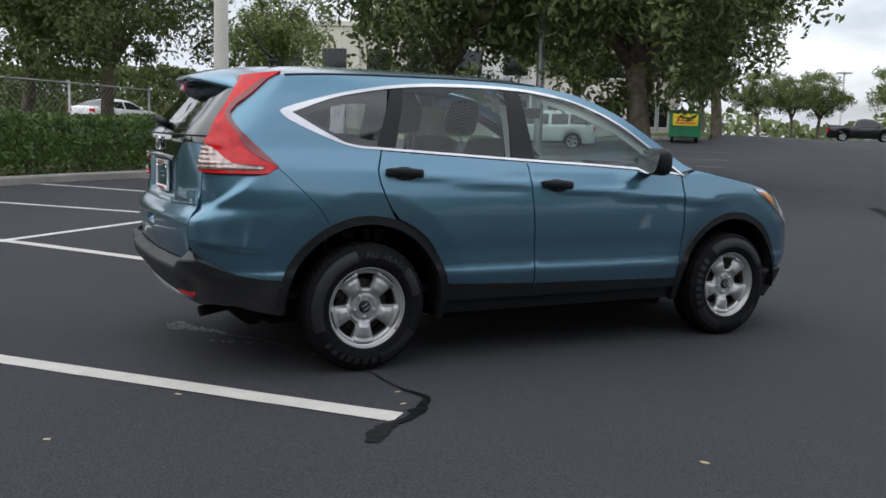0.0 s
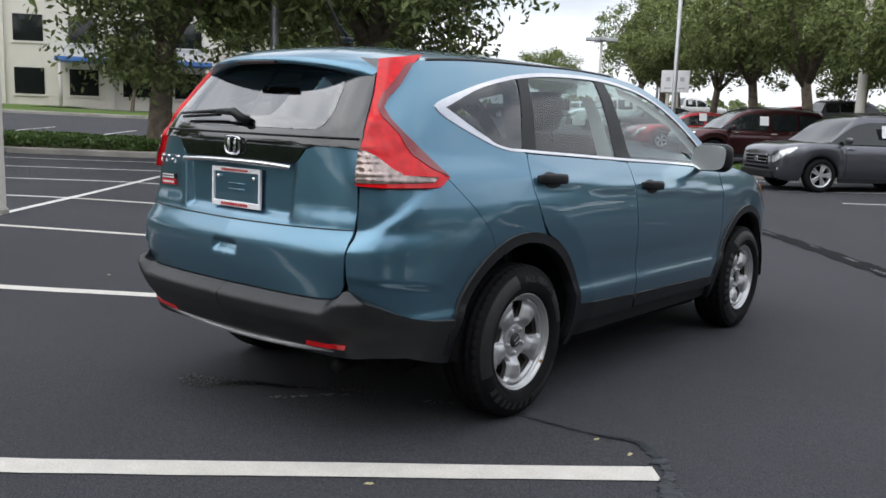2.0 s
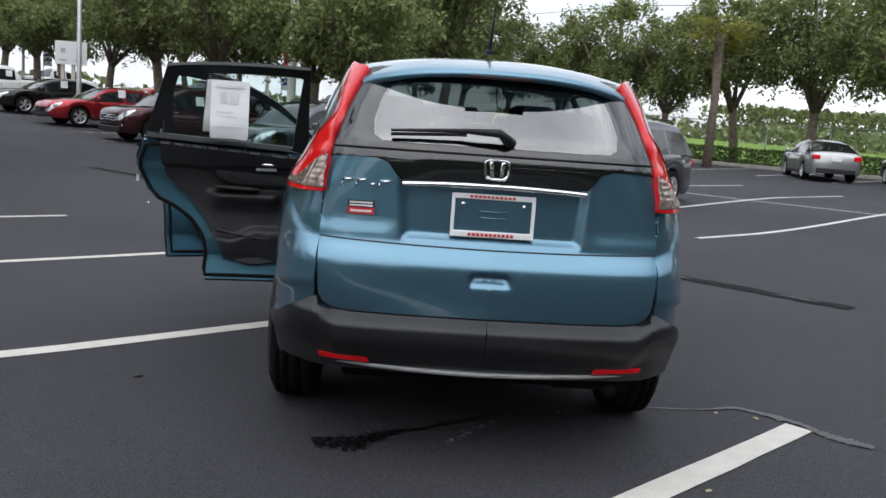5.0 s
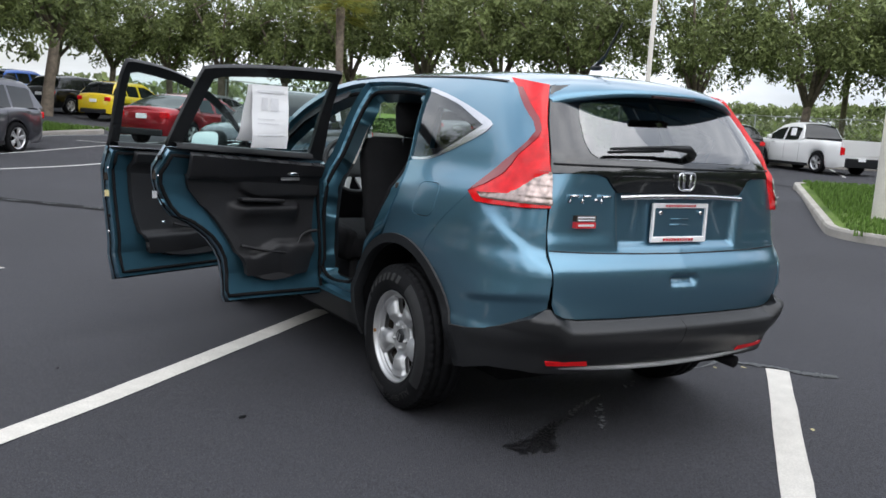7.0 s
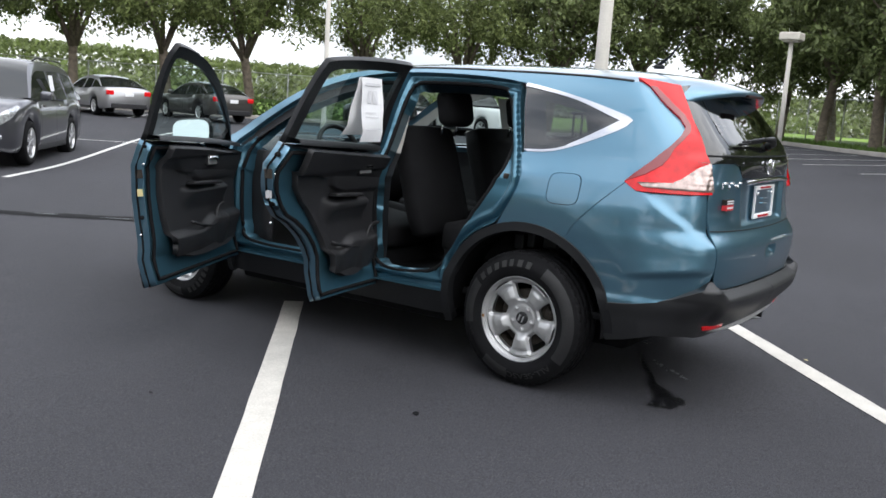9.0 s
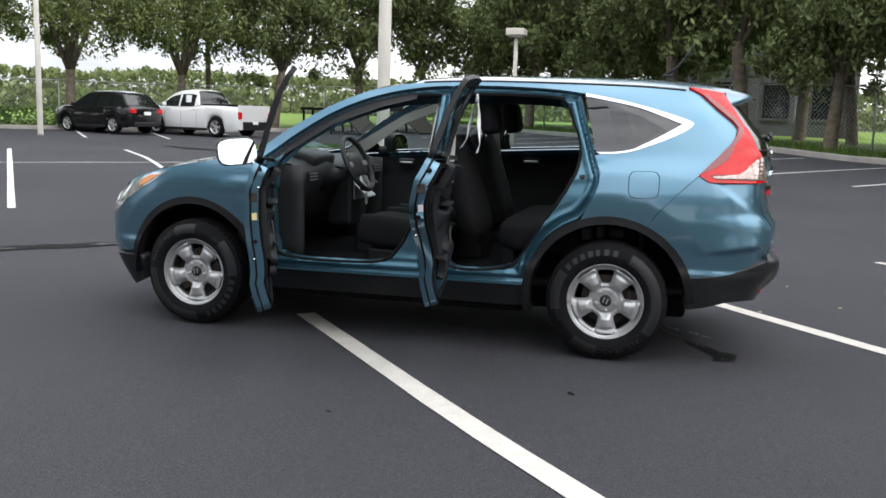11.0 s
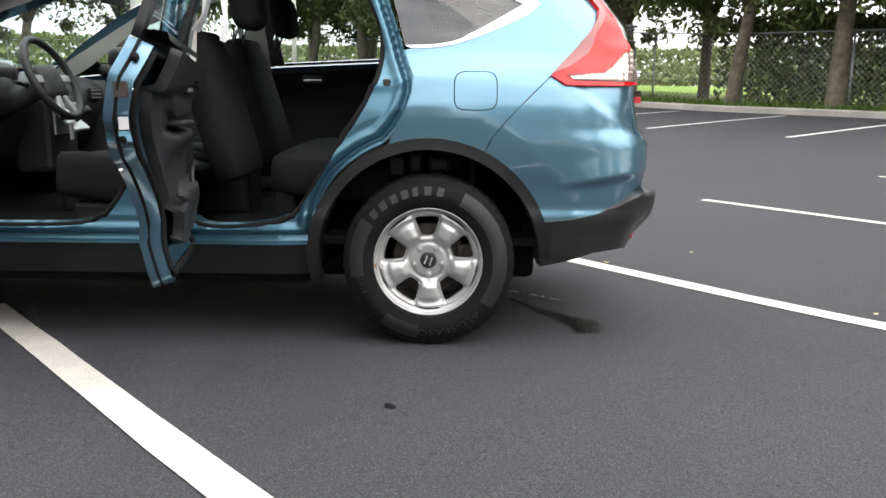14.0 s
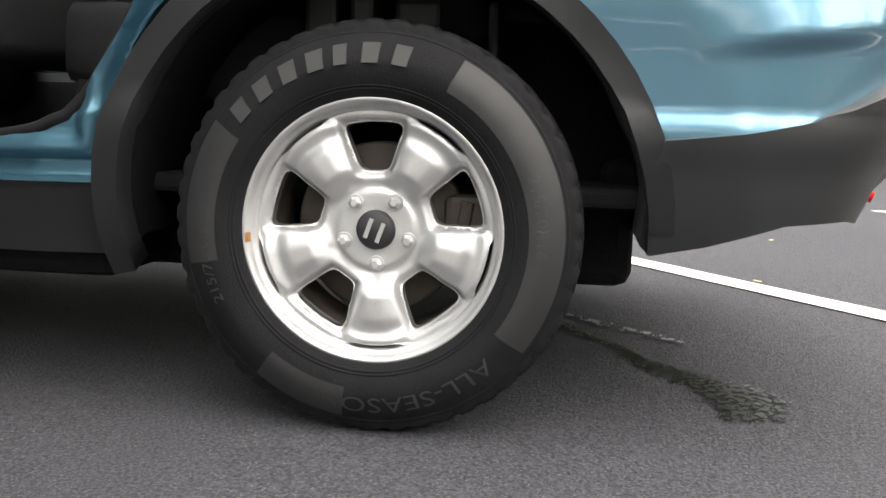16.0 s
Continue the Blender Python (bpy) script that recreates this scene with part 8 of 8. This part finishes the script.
def auto(style, paint, label, paper=False, alloy=True, category="car"):
    """A parked car, front to +y: lofted body with wheel arches, cabin, windows, lamps and wheels."""
    L, W, H, gf, rf, rb, gb, hn, hg, bz, boot, tr = STYLES[style]
    root = thing("parked_" + ("pickup" if style == "pickup" else "car"), label, category, group="parked cars")
    top = curve_fn([(-0.5 * L, boot - 0.12), (-0.49 * L, boot - 0.02), (gb * L, boot), (-0.02 * L, bz), (gf * L, hg), (0.36 * L, (hg + hn) / 2 + 0.04), (0.47 * L, hn), (0.5 * L, hn - 0.16)])
    axles = (-0.285 * L, 0.29 * L)
    plan = curve_fn([(-0.5 * L, 0.80), (-0.485 * L, 0.9), (-0.45 * L, 0.965), (-0.3 * L, 1.0), (0.3 * L, 1.0), (0.42 * L, 0.96), (0.47 * L, 0.87), (0.5 * L, 0.66)])

    def bottom(y):
        z = 0.24 + 0.06 * smoothstep(abs(y), 0.44 * L, 0.5 * L)
        for a in axles:
            d = abs(y - a)
            ra = tr + 0.055
            if d < ra:
                z = max(z, tr + math.sqrt(ra * ra - d * d))
        return z
    ys = sorted(set(list(np.linspace(-0.5 * L, 0.5 * L, 55)) + [a + s * (tr + 0.055) * math.cos(radians(q)) for a in axles for s in (-1, 1) for q in (1, 15, 30, 45, 60, 75)]))
    n = 19
    verts = []
    for y in ys:
        w, zb, zt = W / 2 * plan(y), bottom(y), top(y)
        row = []
        for u, h in ((0.93, 0.0), (0.985, 0.12), (1.0, 0.35), (1.0, 0.6), (0.985, 0.8), (0.95, 0.93), (0.88, 0.99), (0.6, 1.02), (0.3, 1.035), (0.0, 1.04)):
            row.append((w * u, y, zb + (zt - zb) * h if h <= 1 else zt + (h - 1)))
        verts += row + [(-x, yy, z) for x, yy, z in row[-2::-1]]
    faces = grid_faces(len(ys), n, flip=False)
    faces.append(tuple(range(n)))
    faces.append(tuple((len(ys) - 1) * n + k for k in range(n))[::-1])
    mesh_object("body", verts, faces, paint, root)
    # cabin
    roof = curve_fn([(gb * L, boot + 0.02), (rb * L, H - 0.07), ((rb * 0.6 + rf * 0.4) * L, H), (rf * 0.3 * L, H - 0.01), (rf * L, H - 0.09), (gf * L, hg + 0.02)]) if style != "sedan" else \
        curve_fn([(gb * L, boot + 0.02), (rb * L, H - 0.06), (-0.06 * L, H), (rf * L, H - 0.05), (gf * L, hg + 0.02)])
    cy = np.linspace(gb * L, gf * L, 49)
    glass_f, paint_f, V = collections.defaultdict(list), [], []
    for y in cy:
        zt = roof(y)
        zb = top(y) - 0.02
        wb = W / 2 * 0.93
        f = (zt - zb) / max(H - zb, 0.1)
        wt = wb - (wb - W / 2 * 0.67) * f
        row = []
        for u in (0.0, 0.25, 0.5, 0.75, 0.9):
            row.append((wb + (wt - wb) * u, y, zb + (zt - zb) * u * 0.97))
        row += [(wt * 0.96, y, zt - 0.035 * f), (wt * 0.82, y, zt - 0.01), (wt * 0.45, y, zt + 0.012), (0, y, zt + 0.018)]
        V += row + [(-x, yy, z) for x, yy, z in row[-2::-1]]
    nn = 17
    pill = [(gb + (gf - gb) * q) * L for q in ((0.30, 0.56) if style != "pickup" else (0.10, 0.5))]
    for i in range(48):
        ym = (cy[i] + cy[i + 1]) / 2
        slope = abs(roof(cy[i + 1]) - roof(cy[i])) / (cy[i + 1] - cy[i])
        for j in range(16):
            q = (i * nn + j, (i + 1) * nn + j, (i + 1) * nn + j + 1, i * nn + j + 1)
            sidewall = j < 4 or j > 11
            if sidewall:
                edge = (j in (3, 12)) or any(abs(ym - p_) < 0.05 for p_ in pill) or slope > 1.4
                if edge:
                    paint_f.append(q)
                else:
                    glass_f["side_window", j < 4, sum(ym > p_ for p_ in pill)].append(q)
            elif slope > 0.28 and 5 <= j <= 10:
                glass_f["windscreen" if ym > 0 else "rear_window", 0, 0].append(q)
            else:
                paint_f.append(q)
    for key, fs in glass_f.items():
        used_ = sorted({i for f in fs for i in f})
        place = {i: k for k, i in enumerate(used_)}
        mesh_object(key[0], [V[i] for i in used_], [tuple(place[i] for i in f) for f in fs], FAR_GLASS, root)
    mesh_object("roof", V, paint_f, paint, root)
    # black lower edges, bumpers, lamps
    for y0, y1, nm in ((-0.5 * L - 0.03, -0.47 * L, "rear_bumper"), (0.465 * L, 0.5 * L + 0.02, "front_bumper")):
        bm = bmesh.new()
        box(bm, -W * 0.36, W * 0.36, y0, y1, 0.28, 0.46 if style != "pickup" else 0.6, 0.03)
        part(nm, bm, BLACK_TRIM if style in ("suv", "pickup") else TRIM_IN, root)
    for sx in (-1, 1):
        bm = bmesh.new()
        box(bm, sx * W * 0.46 - 0.02, sx * W * 0.46 + 0.05 * sx, axles[0] + tr + 0.06, axles[1] - tr - 0.06, 0.22, 0.34, 0.015)
        part("sill", bm, BLACK_TRIM, root)
        bm = bmesh.new()
        zt = boot - (0.10 if style != "pickup" else 0.2)
        hh = 0.3 if style in ("pickup",) else 0.17
        box(bm, sx * W * (0.30 if style != "pickup" else 0.375), sx * W * 0.445, -0.5 * L - 0.012, -0.465 * L, zt - hh, zt, 0.03)
        part("tail_light", bm, RED_LAMP, root, "red tail light")
        run = [(W / 2 * plan(y), y, (y - 0.415 * L) / (0.085 * L)) for y in np.linspace(0.415 * L, 0.4985 * L, 12)] + [(W * 0.27, 0.5 * L + 0.006, 1.0), (W * 0.215, 0.5 * L + 0.006, 1.05)]
        hv = []
        for x, y, q in run:
            z1 = top(min(y, 0.5 * L)) - 0.045 - 0.02 * q
            z0 = z1 - 0.035 - 0.12 * min(1, 1.6 * q) + 0.03 * max(0, q - 0.9) * 10
            hv += [(sx * (x + 0.012), y, z0), (sx * (x * 0.99 + 0.014), y, (z0 + z1) / 2), (sx * (x * 0.955 + 0.012), y, z1)]
        mesh_object("headlight", hv, grid_faces(len(run), 3, flip=sx < 0), HEADLAMP, root)
        for q in (0.175, -0.03, -0.21) if style != "pickup" else (0.2, 0.04, -0.11):
            sv = []
            y = q * L
            for h, u in ((0.14, 0.988), (0.35, 1.0), (0.6, 1.0), (0.8, 0.985), (0.95, 0.93)):
                zb, zt = bottom(y), top(y)
                for d in (-0.005, 0.005):
                    sv.append((sx * (W / 2 * plan(y) * u + 0.003), y + d, zb + (zt - zb) * h))
            mesh_object("door_seam", sv, grid_faces(5, 2), TAR, root, smooth=False)
        if style == "suv":
            bm = bmesh.new()
            tube(bm, [(sx * W * 0.335, -0.36 * L, H - 0.05), (sx * W * 0.34, -0.33 * L, H + 0.015), (sx * W * 0.34, 0.0, H + 0.03), (sx * W * 0.335, 0.04 * L, H - 0.02)], 0.016, 6)
            part("roof_rail", bm, BLACK_TRIM, root, smooth=True)
        bm = bmesh.new()
        box(bm, sx * W * 0.31, sx * W * 0.40, 0.46 * L, 0.487 * L, 0.46, 0.53, 0.015)
        part("fog_lamp", bm, HEADLAMP, root)
        bm = bmesh.new()
        soft_box(bm, (0.2, 0.11, 0.15), 0.045, pose(sx * W * 0.54, gf * L * 0.72, bz + 0.06))
        part("door_mirror", bm, paint, root, smooth=True)
        for q in (0.18, -0.09):
            bm = bmesh.new()
            box(bm, sx * W * 0.495, sx * W * 0.507, q * L - 0.1 - 0.12 * (q > 0), q * L + 0.1 - 0.12 * (q > 0), bz - 0.14, bz - 0.10, 0.005)
            part("door_handle", bm, paint if style != "suv" else CHROME, root)
    bm = bmesh.new()
    for z in np.linspace(hn - 0.36, hn - 0.21, 3):
        box(bm, -W * 0.24, W * 0.24, 0.478 * L, 0.5 * L + 0.03, z, z + 0.03, 0.008)
    box(bm, -0.075, 0.075, 0.49 * L, 0.5 * L + 0.045, hn - 0.34, hn - 0.22, 0.02)
    g = part("grille", bm, CHROME if style in ("suv", "pickup") else BLACK_TRIM, root)
    bm = bmesh.new()
    box(bm, -W * 0.25, W * 0.25, 0.47 * L, 0.5 * L + 0.012, hn - 0.40, hn - 0.17, 0.01)
    part("grille_back", bm, TAR, g)
    bm = bmesh.new()
    box(bm, -W * 0.29, W * 0.29, 0.47 * L, 0.5 * L + 0.008, 0.47, hn - 0.44, 0.03)
    part("air_intake", bm, TAR, root)
    bm = bmesh.new()
    box(bm, -0.16, 0.16, -0.5 * L - 0.035, -0.49 * L, 0.72 if style != "pickup" else 0.5, 0.85 if style != "pickup" else 0.62, 0.004)
    part("rear_plate", bm, PAPER, root)
    if style == "pickup":
        bm = bmesh.new()
        box(bm, -W * 0.41, W * 0.41, -0.485 * L, gb * L - 0.05, 0.98, 1.235, 0.0)
        part("bed_cover", bm, TAR, root)
        bm = bmesh.new()
        box(bm, -W * 0.44, W * 0.44, -0.5 * L - 0.01, -0.48 * L, 0.68, 1.22, 0.02)
        part("tailgate", bm, paint, root)
    if paper:
        for sx in (-1, 1):
            x = W / 2 * 0.86
            ob_ = mesh_object("window_sheet", [(sx * (x + 0.075 - 0.17 * (zz - bz - 0.1)), yy, zz) for yy, zz in ((-0.28, bz + 0.14), (0.0, bz + 0.14), (0.0, bz + 0.42), (-0.28, bz + 0.42))], [(0, 1, 2, 3)], PAPER, root, "white price sheet", smooth=False)
    wh = far_wheel(tr, ALLOY if alloy else STEEL)
    wh.parent = root
    first = True
    for sx in (1, -1):
        for a in axles:
            m = pose(sx * (W / 2 - 0.13), a, tr, 0, 0, 0 if sx > 0 else 180)
            if first:
                wh.matrix_local = m
                first = False
            else:
                c = copy_thing(wh, m)
                c.parent = root
                c.matrix_local = m
    return root


def park(ob, a, m, turn, first=False):
    p = lot(a, m)
    mm = Matrix.Translation((p.x, p.y, ground_z(p))) @ Matrix.Rotation(radians(turn), 4, "Z")
    if first:
        ob.matrix_world = mm
        return ob
    return copy_thing(ob, mm)


GREY = car_paint("grey_paint", (0.11, 0.11, 0.125))
MAROON = car_paint("maroon_paint", (0.055, 0.012, 0.016))
RED = car_paint("red_paint", (0.42, 0.02, 0.03))
BLACK = car_paint("black_paint", (0.012, 0.012, 0.014))
WHITE = car_paint("white_paint", (0.74, 0.74, 0.73), metal=0.0)
SILVER = car_paint("silver_paint", (0.4, 0.4, 0.41))
BLUE = car_paint("blue_paint", (0.02, 0.09, 0.35))
YEL = car_paint("yellow_paint", (0.75, 0.55, 0.01), metal=0.0)
TO, FRO = HEADING, HEADING + 180

grey = auto("suv", GREY, "dark grey three-row sport utility car", paper=True)
park(grey, 11.0, 9.1, FRO + 4, True)
park(grey, 9.75, 17.3, FRO + 6)
park(auto("suv", MAROON, "dark maroon sport utility car with a price sheet", paper=True), 10.3, 25.3, FRO, True)
park(auto("sedan", RED, "red sedan parked in a row", paper=True), 10.2, 30.7, FRO, True)
park(auto("sedan", BLACK, "black sedan parked in a row", paper=True), 10.2, 36.0, FRO, True)
white_suv = auto("pickup", WHITE, "white crew-cab pickup truck", paper=True)
park(white_suv, 10.4, 43.0, FRO, True)
park(white_suv, 30.6, -2.2, -12)["label"] = "white crew-cab pickup truck with its back to the lot"
red2 = auto("sedan", RED, "red sedan seen from behind", alloy=True)
park(red2, 16.8, 15.4, TO, True)
dark = auto("sedan", material("bronze_grey_paint", (0.07, 0.065, 0.06), rough=0.3, metal=0.6, coat=1.0), "dark bronze sedan seen from behind")
park(dark, 29.6, 8.5, -12, True)
silver = auto("sedan", SILVER, "silver sedan seen from behind")
park(silver, 29.4, 12.2, -12, True)
park(silver, 27.2, 22.0, FRO)["label"] = "silver sedan in the second row"
dsuv = auto("hatch", BLACK, "black compact sport utility car")
park(dsuv, 31.6, 1.3, -12, True)
park(auto("suv", BLUE, "bright blue sport utility car"), 21.8, 29.4, TO, True)
bl = auto("hatch", BLUE, "bright blue hatchback in a far row")
park(bl, 27.0, 31.4, TO, True)
park(auto("hatch", YEL, "yellow hatchback in a far row"), 26.4, 25.2, TO, True)
park(dsuv, 26.8, 28.3, TO)["label"] = "black compact sport utility car in a far row"
hrv = auto("hatch", WHITE, "white compact crossover standing by a planted strip")
park(hrv, -7.3, 33.6, 140, True)
park(auto("sedan", WHITE, "white sedan in front of a cream building"), -30.0, 34.0, HEADING + 88, True)
park(white_suv, 19.5, 60, TO)["label"] = "white pickup truck in the far lane"
far_truck = auto("pickup", BLACK, "dark pickup truck driving lane parked far off", category="car")
park(far_truck, 8.9, 74.1, TO, True)
park(silver, 12.5, 66, FRO)["label"] = "silver sedan far along the lane"
park(grey, 24.5, 46, TO)["label"] = "grey sport utility car in a far row"
park(red2, 24.5, 52, TO)["label"] = "red sedan in a far row"
